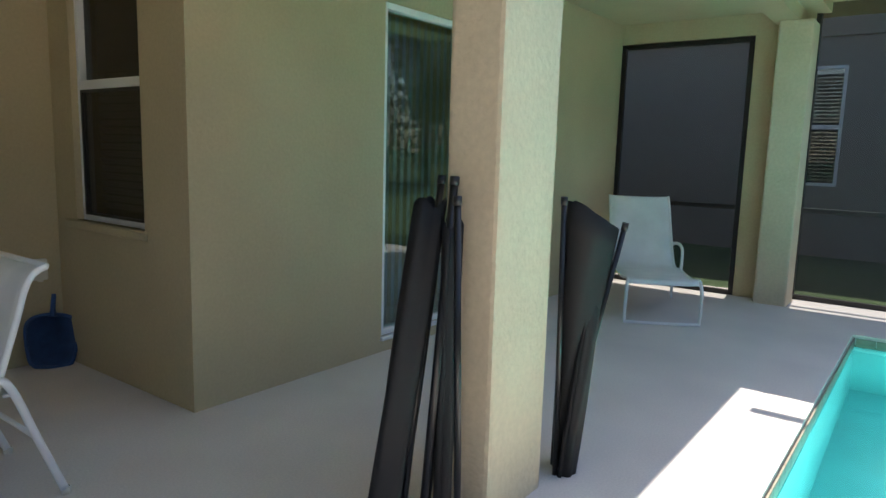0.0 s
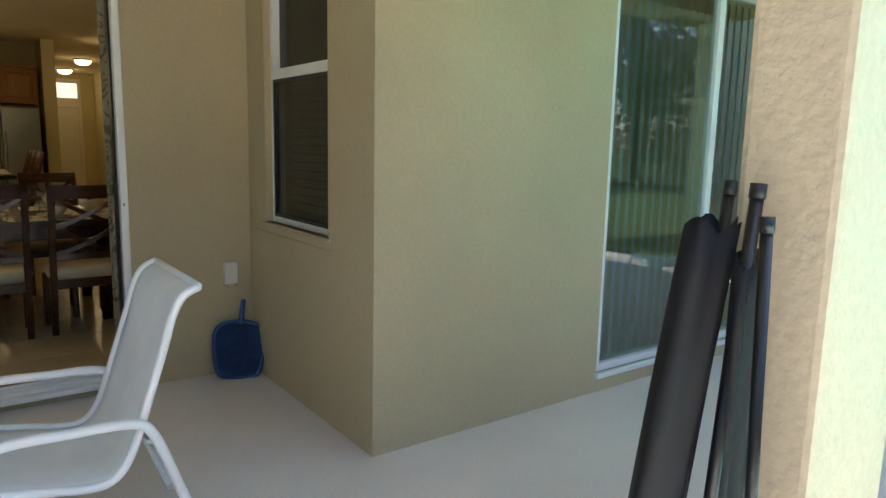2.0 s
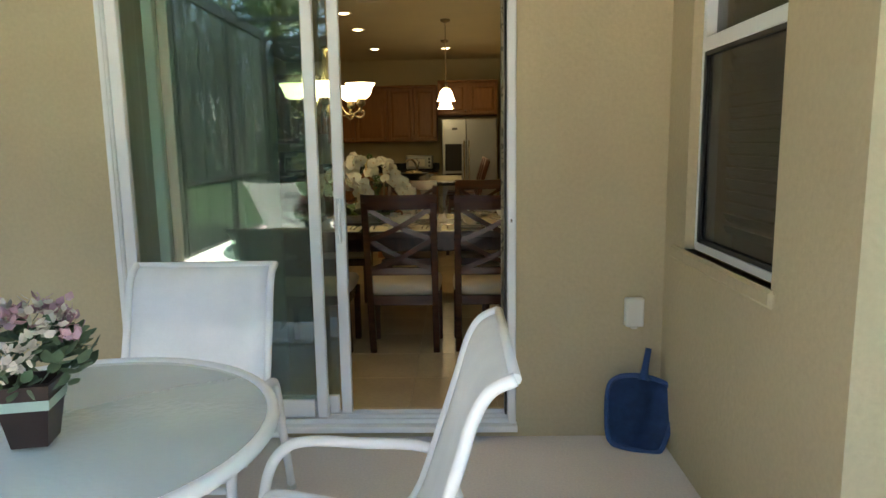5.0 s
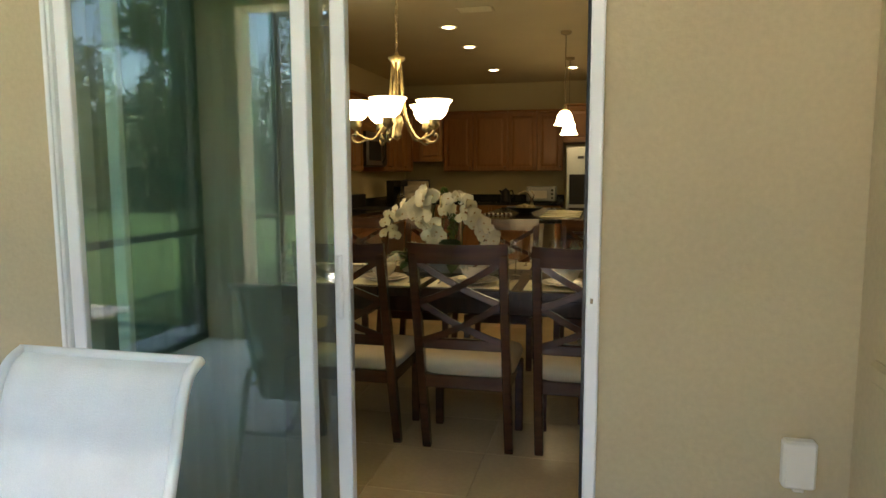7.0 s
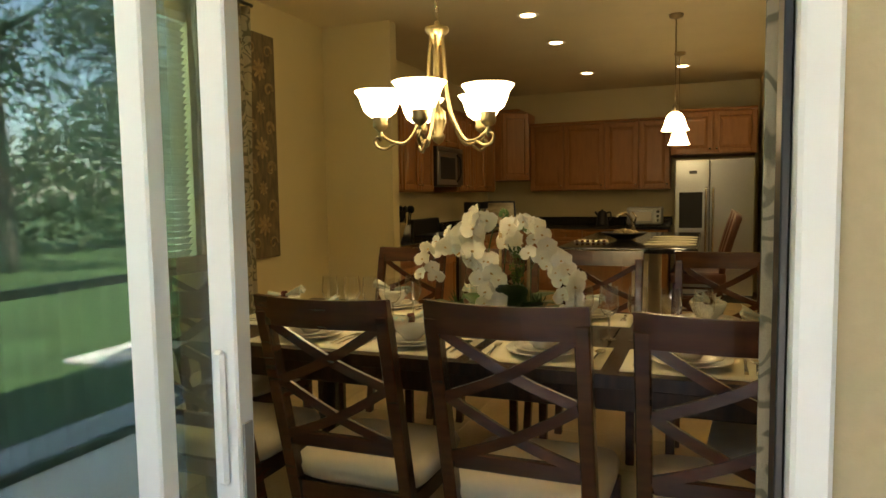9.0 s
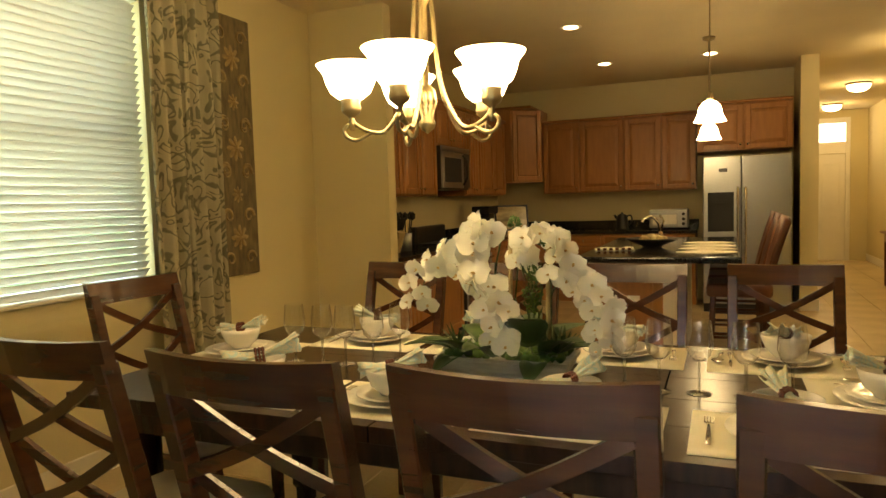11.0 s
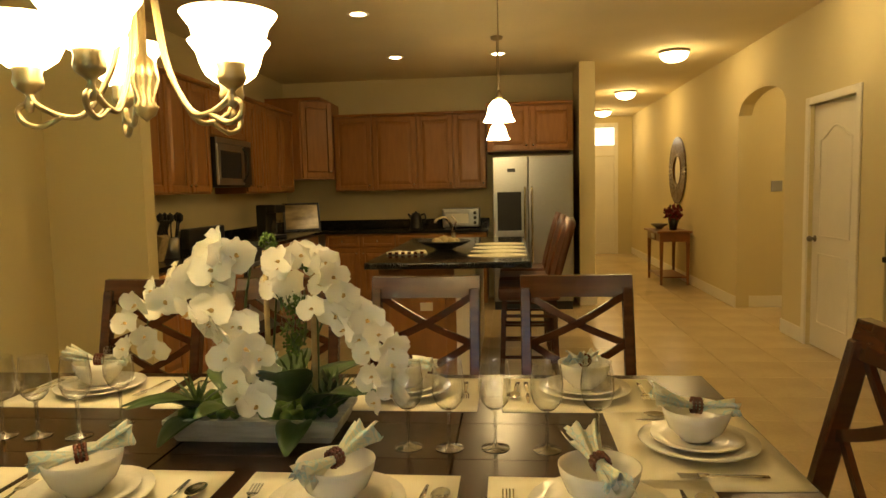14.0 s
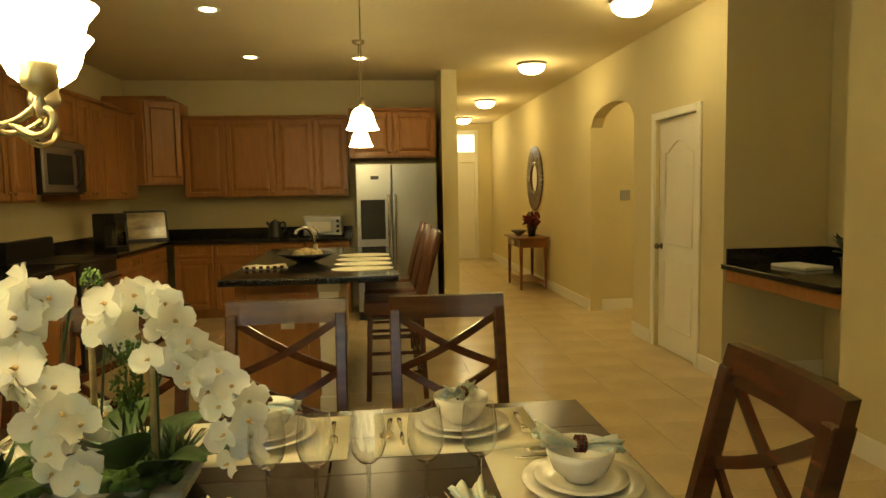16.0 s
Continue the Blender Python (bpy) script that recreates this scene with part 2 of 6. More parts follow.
struct("ceiling_lanai", bm, STUCCO, "tan stuccoed lanai ceiling", "ceiling")
bm = BM()
box(bm, WX - 0.2, -3.38, 2.82, 6.45, -3.14, LZ)
struct("beam_lanai", bm, STUCCO, "tan stucco lanai beam", "beam")
bm = BM()
box(bm, WX - 0.5, -3.64, LZ + 0.1, 7.4, 16, LZ + 0.25)
# deeper eave added out of view, so that the deck's sun patch ends
box(bm, 4.6, -4.5, LZ + 0.1, 7.4, -3.64, LZ + 0.25)
struct("roof", bm, STUCCO, "flat eaves of the house roof, deepened out of view to shade the deck", "roof")


struct("wall_lanai_end", wall_with_holes(BM(), "x", 6.30, 6.448, -3.20, -1.514, -0.1, LZ, [(-2.95, -1.514, 0.0, 2.735)]), STUCCO, "tan stucco end wall with a screened opening", "wall")


def pillar(x0, y0, x1, y1, label):
    p = thing("pillar", label, "pillar", pose(x0, y0, 0))
    p["kind"] = "structure"
    b = BM()
    box(b, 0, 0, -0.05, x1 - x0, y1 - y0, 2.82, 0.02, seg=2)
    part("shaft", b, STUCCO_ROUGH, p)
    return p


pillar(0.752, -3.38, 1.19, -3.14, "pale rough-stuccoed square lanai pillar")
pillar(6.08, -3.51, 6.45, -3.20, "pale rough-stuccoed square pillar by the screen")
pillar(-3.5, -3.38, -3.0, -3.14, "pale rough-stuccoed corner pillar")

# deck and pool
PX0, PX1, PY0, PY1 = 0.7, 5.29, -8.4, -4.18
bm = BM()
for x0, y0, x1, y1 in ((-3.9, PY1, 6.7, 0.0), (-3.9, PY0, PX0, PY1), (PX1, PY0, 6.7, PY1), (-3.9, -9.6, 6.7, PY0)):
    box(bm, x0, y0, -0.12, x1, y1, 0.0)
struct("floor_lanai", bm, DECK, "pale speckled concrete pool deck", "floor")

# house shell
struct("wall_left", wall_with_holes(BM(), "x", WX - 0.2, WX, DW, 9.1, 0, H + 0.1, [(0.70, 2.75, 1.0, 2.62)]), WALL, "warm cream dining and kitchen wall with a window", "wall")
bm = BM()
box(bm, WX, 9.1, 0, 0.62, 9.3, H + 0.1)
struct("wall_kitchen", bm, WALL, "warm cream kitchen end wall", "wall")
bm = BM()
box(bm, WX, 4.41, 0, -2.645, 4.53, H)
struct("wall_stub", bm, WALL, "warm cream stub wall between dining area and kitchen", "wall")
bm = BM()
box(bm, 0.48, 8.35, 0, 0.66, 14.6, H)
struct("wall_fridge", bm, WALL, "warm cream wall between fridge and hall", "wall")
bm = BM()
wall_with_holes(bm, "x", EX, EX + 0.14, 5.15, 14.6, 0, H + 0.1, [(5.56, 6.33, F - 0.03, 2.10), (6.85, 8.13, F - 0.03, 2.42)])
hallwall = struct("wall_hall", bm, WALL, "warm cream hall wall with an arched opening and a door", "wall")
bm = BM()
wall_with_holes(bm, "y", 14.6, 14.8, 0.4, 2.5, 0, H + 0.1, [])
struct("wall_hall_end", bm, WALL, "warm cream hall end wall", "wall")
bm = BM()
box(bm, EX + 0.14, 5.15, 0, 3.05, 5.29, H)
box(bm, 3.0, 3.78, 0, 3.12, 5.15, H)
box(bm, EX + 0.14, 3.78, 0, 3.0, 3.9, H)
struct("wall_niche", bm, WALL, "warm cream walls of the desk niche", "wall")
bm = BM()
box(bm, EX, 0.2, 0, EX + 0.14, 3.9, H)
struct("wall_right", bm, WALL, "warm cream dining wall", "wall")
bm = BM()
box(bm, 0.89, DW, 0, EX, DW + 0.02, H)
box(bm, 0.69, DW, 0, 0.89, DW + 0.02, H)
struct("wall_inner", bm, WALL, "warm cream inside of the patio wall", "wall")
bm = BM()
box(bm, EX + 0.14, 6.6, 0, 4.2, 6.72, H)
box(bm, EX + 0.14, 8.17, 0, 4.2, 8.29, H)
box(bm, 4.1, 6.72, 0, 4.2, 8.17, H)
struct("wall_side_hall", bm, WALL, "warm cream walls of a side passage", "wall")
bm = BM()
box(bm, WX - 0.2, 0.0, H, 4.3, 14.8, H + 0.1)
struct("ceiling", bm, CEIL, "cream textured ceiling", "ceiling")
bm = BM()
box(bm, WX - 0.2, 0.02, -0.1, 4.3, 14.8, F - 0.004)
floor_house = struct("floor", bm, GROUT, "cream polished tile floor with tan grout", "floor")

# ground out to the horizon
bm = BM()
for x0, y0, x1, y1 in ((-600, -600, 600, -9.6), (-600, 0, -3.9, 600), (-600, -9.6, -3.9, 0), (6.7, -9.6, 600, 600), (-3.9, 14.8, 6.7, 600)):
    bm.faces.new([bm.verts.new(p) for p in ((x0, y0, -0.06), (x1, y0, -0.06), (x1, y1, -0.06), (x0, y1, -0.06))])
struct("ground", bm, LAWN, "mown green lawn", "grass")

bm = BM()
box(bm, -5.62, -4.30, -0.08, -5.05, -3.5, -0.02, 0.01)
struct("pavement", bm, DECK, "small pale concrete pad on the lawn", "pavement")

# ---- more materials ----
def translucent_mat(name, color, amount):
    m = bpy.data.materials.new(name)
    m.use_nodes = True
    N, L = m.node_tree.nodes, m.node_tree.links
    b = N["Principled BSDF"]
    b.inputs["Base Color"].default_value = (*color, 1)
    b.inputs["Roughness"].default_value = 0.6
    t = N.new("ShaderNodeBsdfTranslucent")
    t.inputs[0].default_value = (*color, 1)
    mx = N.new("ShaderNodeMixShader")
    mx.inputs[0].default_value = amount
    L.new(b.outputs[0], mx.inputs[1]), L.new(t.outputs[0], mx.inputs[2])
    L.new(mx.outputs[0], N["Material Output"].inputs[0])
    return m


def pattern_mat(name, ground, figure, scale, rough=0.85, width=0.12, stretch=(1, 1, 1)):
    """Cloth or carved surface with scrolling figures."""
    m = mat(name, ground, rough, vary=0.12, scale=5, bump=0.4, bscale=180)
    N, L = m.node_tree.nodes, m.node_tree.links
    b = N["Principled BSDF"]
    tc = N.new("ShaderNodeTexCoord")
    mp = N.new("ShaderNodeMapping")
    mp.inputs["Scale"].default_value = stretch
    L.new(tc.outputs["Object"], mp.inputs["Vector"])
    nz = N.new("ShaderNodeTexNoise")
    nz.inputs["Scale"].default_value = scale
    nz.inputs["Detail"].default_value = 0.5
    nz.inputs["Distortion"].default_value = 1.6
    L.new(mp.outputs[0], nz.inputs["Vector"])
    a = N.new("ShaderNodeMath")
    a.operation = "PINGPONG"
    a.inputs[1].default_value = width
    L.new(nz.outputs["Fac"], a.inputs[0])
    r = N.new("ShaderNodeMapRange")
    r.inputs["From Min"].default_value, r.inputs["From Max"].default_value = width * 0.62, width * 0.8
    L.new(a.outputs[0], r.inputs["Value"])
    mix = N.new("ShaderNodeMix")
    mix.data_type = "RGBA"
    old = b.inputs["Base Color"].links[0].from_socket
    L.new(r.outputs[0], mix.inputs["Factor"])
    L.new(old, mix.inputs["A"])
    mix.inputs["B"].default_value = (*figure, 1)
    L.new(mix.outputs["Result"], b.inputs["Base Color"])
    return m


SLAT = translucent_mat("white vinyl slat", (0.80, 0.78, 0.71), 0.22)
VANE = translucent_mat("pale vertical vane", (0.66, 0.70, 0.66), 0.3)
PETAL = translucent_mat("white orchid petal", (0.90, 0.88, 0.77), 0.16)
CURTAIN = pattern_mat("taupe curtain with olive scrolls", (0.36, 0.32, 0.22), (0.15, 0.14, 0.09), 7.0)
CARVED = mat("carved greenish brown wood", (0.14, 0.105, 0.05), 0.6, vary=0.35, scale=9, bump=0.4, bscale=50, stretch=(4, 4, 1))
CARVED_LIGHT = mat("gilded carving", (0.30, 0.215, 0.095), 0.55, vary=0.3, scale=25, bump=0.3)
NAPKIN = pattern_mat("pale blue and cream napkin cloth", (0.62, 0.61, 0.48), (0.42, 0.56, 0.55), 16.0)
BEADS = mat("brown glazed beads", (0.13, 0.04, 0.025), 0.18, vary=0.3, scale=30)
BLUE = mat("blue plastic net", (0.032, 0.085, 0.23), 0.6, vary=0.2, scale=20, bump=0.6, bscale=300)
VINYL = mesh_mat("black mesh cloth", (0.012, 0.012, 0.013), 0.90)
POLE = mat("black painted pole", (0.012, 0.012, 0.013), 0.3, vary=0.2)
WATER_TILE = mat("blue pool plaster", (0.26, 0.70, 0.70), 0.5, vary=0.08, scale=2)
COPING = mat("tan pool tile", (0.30, 0.25, 0.18), 0.4, vary=0.25, scale=12)
BARK = mat("grey bark", (0.09, 0.075, 0.055), 0.95, vary=0.3, scale=6, bump=1.0, bscale=25)
CROWN = mat("tree foliage", (0.095, 0.13, 0.06), 0.6, vary=0.45, scale=0.9)
DARK_GLASS = clear_mat("screened window pane", (0.45, 0.46, 0.45), 1.45)
TABLE_GLASS = mesh_mat("pebbled table glass", (0.66, 0.76, 0.72), 0.52)
_t = TABLE_GLASS.node_tree
_t.nodes["Principled BSDF"].inputs["Roughness"].default_value = 0.10
_p = _t.nodes.new("ShaderNodeTexNoise")
_p.inputs["Scale"].default_value = 45
_q = _t.nodes.new("ShaderNodeBump")
_q.inputs["Strength"].default_value, _q.inputs["Distance"].default_value = 0.5, 0.004
_t.links.new(_p.outputs["Fac"], _q.inputs["Height"])
_t.links.new(_q.outputs[0], _t.nodes["Principled BSDF"].inputs["Normal"])
WINE_GLASS = clear_mat("thin wine glass", (0.965, 0.965, 0.95), 2.0, 0.02, 1.9)
WINE_STEM = clear_mat("solid wine glass stem", (0.86, 0.86, 0.83), 2.6, 0.04, 1.8)
POT = mat("brown lacquered pot", (0.035, 0.018, 0.012), 0.4, vary=0.2)
MINT = mat("pale mint ribbon", (0.45, 0.58, 0.48), 0.6)
PINK = mat("dusty pink blossom", (0.48, 0.30, 0.33), 0.7, vary=0.25, scale=30)
CREAM_BLOSSOM = mat("cream blossom", (0.62, 0.56, 0.46), 0.7, vary=0.15, scale=30)
SAGE = mat("sage leaves", (0.10, 0.15, 0.08), 0.6, vary=0.3, scale=20)
RED = mat("dark red blossom", (0.16, 0.012, 0.02), 0.7, vary=0.3, scale=30)
MATTE_BLACK = mat("matte black plastic", (0.010, 0.010, 0.011), 0.6, vary=0.2)
MIRROR = mat("mirror glass", (0.85, 0.85, 0.85), 0.02, metal=1.0, vary=0.0)
CONSOLE = mat("cherry console wood", (0.20, 0.065, 0.018), 0.35, vary=0.25, scale=6, stretch=(1, 6, 1), clear=0.2)
BROWN_LEATHER = mat("brown stool leather", (0.11, 0.035, 0.016), 0.42, vary=0.2, scale=8, bump=0.2)
CHROME = mat("polished metal", (0.62, 0.60, 0.55), 0.15, metal=1.0, vary=0.05)
PEWTER = mat("antique door hardware", (0.20, 0.17, 0.12), 0.35, metal=0.8)
PLANTER = mat("whitewashed tray", (0.42, 0.42, 0.36), 0.75, vary=0.25, scale=8, bump=0.3, bscale=40, stretch=(1, 6, 6))
STAKE = mat("bamboo stake", (0.40, 0.31, 0.16), 0.6, vary=0.2, scale=30)
BULB = glow("lit opal glass", (1.0, 0.78, 0.42), 1.6)
DOWN = glow("lit downlight lens", (1.0, 0.78, 0.45), 2.0)
SKYPANE = glow("daylit transom pane", (1.0, 0.93, 0.75), 0.28)
PAPER = mat("white paper", (0.7, 0.68, 0.6), 0.8)
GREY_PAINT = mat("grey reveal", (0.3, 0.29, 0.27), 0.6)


# ---- sliding door and windows ----
def frame_rect(bm, axis, at0, at1, a, b, c, d, w, bevel=0.004):
    """Four bars round the opening a..b, c..d in the plane across axis."""
    for p, q, r, s in ((a, a + w, c, d), (b - w, b, c, d), (a + w, b - w, c, c + w), (a + w, b - w, d - w, d)):
        if axis == "y":
            box(bm, p, at0, r, q, at1, s, bevel)
        else:
            box(bm, at0, p, r, at1, q, s, bevel)
    return bm


def pane(parent, axis, at, a, b, c, d, material):
    bm = BM()
    if axis == "y":
        box(bm, a, at - 0.003, c, b, at + 0.003, d)
    else:
        box(bm, at - 0.003, a, c, at + 0.003, b, d)
    p = part("pane", bm, material, parent)
    p.visible_shadow = False
    return p


door = thing("sliding_door", "white aluminium sliding patio door, slid partly open", "door")
door["kind"] = "structure"
bm = BM()
for x0, x1 in ((-1.90, -1.862), (-0.045, -0.005)):
    box(bm, x0, -0.02, F, x1, 0.16, 2.46, 0.005)
box(bm, -1.88, -0.032, F, -1.868, -0.02, 2.44, 0.002)
box(bm, -1.862, -0.02, 2.38, -0.045, 0.16, 2.455, 0.004)
part("frame", bm, WHITE_METAL, door)
bm = BM()
box(bm, -1.92, -0.06, 0.045, 0.0, 0.17, 0.075, 0.004)
for y in (-0.012, 0.045, 0.10):
    box(bm, -1.862, y, 0.075, -0.045, y + 0.012, 0.098, 0.002)
part("track", bm, WHITE_METAL, door, "scuffed white aluminium track")
bm = BM()
box(bm, -0.056, 0.03, 0.1, -0.046, 0.10, 2.38, 0.002)
part("seal", bm, DARK_PLASTIC, door, "black weatherstrip")
bm = BM()
box(bm, -0.032, -0.023, 1.06, -0.024, -0.019, 1.075, 0.001)
part("strike_plate", bm, PEWTER, door)
for nm, a, b, y0 in (("fixed_panel", -1.862, -0.925, 0.0), ("sliding_panel", -1.72, -0.815, 0.055)):
    bm = BM()
    for x0, x1 in ((a, a + 0.052), (b - 0.052, b)):
        box(bm, x0, y0, 0.10, x1, y0 + 0.04, 2.38, 0.004)
    for z0, z1 in ((0.10, 0.19), (2.31, 2.38)):
        box(bm, a + 0.065, y0 + 0.004, z0, b - 0.065, y0 + 0.036, z1, 0.003)
    p = part(nm, bm, WHITE_METAL, door)
    pane(p, "y", y0 + 0.02, a + 0.06, b - 0.06, 0.18, 2.32, GLASS)
    if nm == "sliding_panel":
        bm = BM()
        box(bm, b - 0.040, y0 - 0.012, 0.96, b - 0.018, y0, 1.18, 0.006)
        part("handle", bm, WHITE_METAL, p)
        bm = BM()
        box(bm, b - 0.001, y0 + 0.008, 0.78, b + 0.004, y0 + 0.03, 1.06, 0.001)
        part("latch_plate", bm, GREY_PAINT, p)

# vertical blind drawn to the side of the door
blind = thing("vertical_blind", "pale vertical blind drawn beside the patio door", "blind")
for i in range(13):
    x = -1.93 + i * 0.061
    bm = BM()
    pts = [(-0.044 + 0.088 * k / 4, 0.008 * math.sin(math.pi * k / 4)) for k in range(5)]
    sheet(bm, [[Vector((px, py, z)) for px, py in pts] for z in (0.13, 2.36)], 0.0012)
    v = part("vane", bm, VANE, blind)
    v.matrix_basis = pose(x, 0.255, 0, 0, 0, 58 + 14 * math.sin(i * 1.7))
bm = BM()
box(bm, -2.0, 0.235, 2.36, 0.02, 0.28, 2.40, 0.004)
part("headrail", bm, WHITE_PAINT, blind)
for x in (-1.52, -1.43):
    bm = BM()
    for k in range(70):
        z = 0.95 + k * 0.02
        lathe(bm, [(0, -0.004), (0.004, 0), (0, 0.004)], 6, pose(x, 0.20, z))
    part("bead_chain", bm, WHITE_PAINT, blind)


def curtain(y0, y1, x, z0, z1, waves, label, axis="x"):
    c = thing("curtain", label, "curtain")
    bm = BM()
    rows = []
    for k in range(9):
        z = z0 + (z1 - z0) * k / 8
        row = []
        for i in range(waves * 8 + 1):
            u = i / (waves * 8)
            w = 0.035 * math.sin(u * waves * 2 * math.pi + 0.15 * k) + 0.01 * math.sin(u * waves * 4.3 + k)
            a, b = y0 + (y1 - y0) * u, x + w
            row.append(Vector((b, a, z)) if axis == "x" else Vector((a, b, z)))
        rows.append(row)
    sheet(bm, rows, 0.003)
    part("cloth", bm, CURTAIN, c)
    return c


curtain(2.66, 2.95, -3.19, 0.10, 2.78, 3, "taupe patterned curtain hanging beside the window")
curtain(2.93, 3.24, -3.21, 0.10, 2.78, 3, "taupe patterned curtain hanging in folds by the carved panel")
curtain(-0.055, 0.50, 0.27, 0.10, 2.62, 5, "patterned curtain hanging beside the patio door", "y")
rod = thing("curtain_rod", "dark metal curtain rod over the dining window", "rod")
bm = BM()
tube(bm, [(-3.2, 0.5, 2.8), (-3.2, 3.3, 2.8)], 0.014)
part("rod", bm, POLE, rod)
bm = BM()
box(bm, -3.30, 0.45, 2.78, -3.2, 0.48, 2.82, 0.003)
part("bracket", bm, POLE, rod)

# window in the bump-out, seen from the lanai
win = thing("window_1", "white single-hung window with dark screen and blinds", "window")
win["kind"] = "structure"
bm = BM()
frame_rect(bm, "x", 0.73, 0.80, -1.07, -0.27, 0.965, 2.46, 0.035)
box(bm, 0.722, -1.035, 1.775, 0.79, -0.305, 1.83, 0.004)
part("window_frame", bm, WHITE_METAL, win)
bm = BM()
box(bm, 0.672, -1.10, 0.905, 0.74, -0.12, 0.965, 0.012)
part("window_sill", bm, STUCCO, win)
pane(win, "x", 0.745, -1.035, -0.305, 0.995, 1.775, DARK_GLASS)
pane(win, "x", 0.775, -1.035, -0.305, 1.83, 2.43, DARK_GLASS)
bm = BM()
frame_rect(bm, "x", 0.726, 0.738, -1.032, -0.308, 1.001, 1.775, 0.018, 0.002)
part("screen_frame", bm, BLACK_METAL, win)
for i in range(30):
    bm = BM()
    box(bm, -0.022, -0.35, -0.0012, 0.022, 0.35, 0.0012)
    s = part("slat", bm, SLAT, win)
    s.matrix_basis = pose(0.83, -0.685, 1.06 + i * 0.047, 0, 62, 0)
# grey panel closing the opening; its colour stands in for an unlit room
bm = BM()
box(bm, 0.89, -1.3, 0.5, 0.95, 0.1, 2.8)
struct("wall_room_dark", bm, GREY_PAINT, "grey panel standing in for the dim room behind the window", "wall")

# second slider in the bump-out
win = thing("sliding_door", "white patio slider with closed vertical blinds behind it", "door")
win["kind"] = "structure"
bm = BM()
frame_rect(bm, "y", -1.497, -1.407, 2.21, 4.30, 0.115, 2.46, 0.045)
box(bm, 2.20, -1.535, 0.085, 4.31, -1.497, 0.115, 0.004)
part("frame", bm, WHITE_METAL, win)
bm = BM()
box(bm, 3.22, -1.49, 0.145, 3.28, -1.44, 2.41, 0.003)
part("mullion", bm, WHITE_METAL, win)
for a, b in ((2.255, 3.22), (3.28, 4.255)):
    pane(win, "y", -1.46, a, b, 0.16, 2.41, GLASS)
for i in range(25):
    bm = BM()
    pts = [(-0.044 + 0.088 * k / 4, 0.008 * math.sin(math.pi * k / 4)) for k in range(5)]
    sheet(bm, [[Vector((px, py, z)) for px, py in pts] for z in (0.13, 2.42)], 0.0012)
    v = part("vane", bm, VANE, win)
    v.matrix_basis = pose(2.26 + i * 0.085, -1.35, 0, 0, 0, 24)
bm = BM()
box(bm, 2.0, -0.6, 0, 4.5, -0.55, 2.8)
struct("wall_bedroom", bm, WALL, "dim bedroom wall", "wall")

# dining window with horizontal blinds
win = thing("window_2", "dining window with white horizontal blinds, lit by daylight", "window")
win["kind"] = "structure"
bm = BM()
frame_rect(bm, "x", -3.45, -3.39, 0.70, 2.75, 1.00, 2.62, 0.04)
box(bm, -3.44, 0.74, 1.78, -3.39, 2.71, 1.83, 0.003)
part("window_frame", bm, WHITE_METAL, win)
bm = BM()
box(bm, -3.38, 0.68, 0.985, -3.27, 2.77, 1.003, 0.004)
part("window_sill", bm, WHITE_PAINT, win)
pane(win, "x", -3.42, 0.74, 2.71, 1.04, 2.58, GLASS)
bm = BM()
sheet(bm, [[Vector((-0.026 + 0.0104 * k, y, 0.005 * (1 - (k / 2.5 - 1) ** 2))) for k in range(6)] for y in (-1.0, 1.0)], 0.0025)
slat = part("slat", bm, SLAT, win)
for i in range(38):
    s = slat if i == 0 else new("slat", slat.data)
    s.parent = win
    s.matrix_basis = pose(-3.325, 1.725, 1.03 + i * 0.0415, 0, -48, 0)
bm = BM()
box(bm, -3.36, 0.72, 2.56, -3.29, 2.73, 2.62, 0.004)
part("headrail", bm, WHITE_PAINT, win)
sky_light = bpy.data.lights.new("window_daylight", "AREA")
sky_light.shape, sky_light.size, sky_light.size_y, sky_light.energy, sky_light.color = "RECTANGLE", 2.0, 1.55, 6.5, (0.95, 1.0, 0.97)
ob = new("window_daylight", sky_light)
ob.matrix_world = look((-3.6, 1.725, 1.85), (0, 1.725, 1.6))

# ---- lanai things ----
t_ = thing("outlet_box", "white weatherproof outlet cover on the stucco", "outlet", pose(0.55, 0, 0.624) @ Matrix.Diagonal((0.87, 1, 0.88, 1)))
bm = BM()
box(bm, -0.05, -0.045, -0.075, 0.05, -0.001, 0.082, 0.008)
part("cover", bm, WHITE_PAINT, t_)
bm = BM()
box(bm, -0.015, -0.035, -0.088, 0.018, -0.01, -0.075, 0.003)
part("latch", bm, WHITE_PAINT, t_)

t_ = thing("pool_skimmer_net", "blue flat leaf skimmer leaning in the corner", "pool net", pose(0.53, -0.17, 0.012, -16, 7, -12))
out = [(-0.095, 0.0, 0.0), (-0.13, 0, 0.05), (-0.155, 0, 0.24), (-0.12, 0, 0.31), (-0.04, 0, 0.335), (0.04, 0, 0.335), (0.12, 0, 0.31), (0.155, 0, 0.24), (0.13, 0, 0.05), (0.095, 0, 0.0), (0, 0, -0.005)]
bm = BM()
tube(bm, smooth_path(out + [out[0]], 4)[:-1], 0.011, 8, closed=True)
part("rim", bm, BLUE, t_)
bm = BM()
loop = smooth_path(out + [out[0]], 4)[:-1]
f_ = bm.faces.new([bm.verts.new((p.x, 0.004, p.z)) for p in loop])
bmesh.ops.solidify(bm, geom=[f_], thickness=0.006)
part("net", bm, BLUE, t_)
bm = BM()
tube(bm, [(0, 0, 0.32), (0, 0.0, 0.37), (0.004, 0, 0.47)], [0.026, 0.016, 0.014], 10)
part("handle", bm, BLUE, t_)


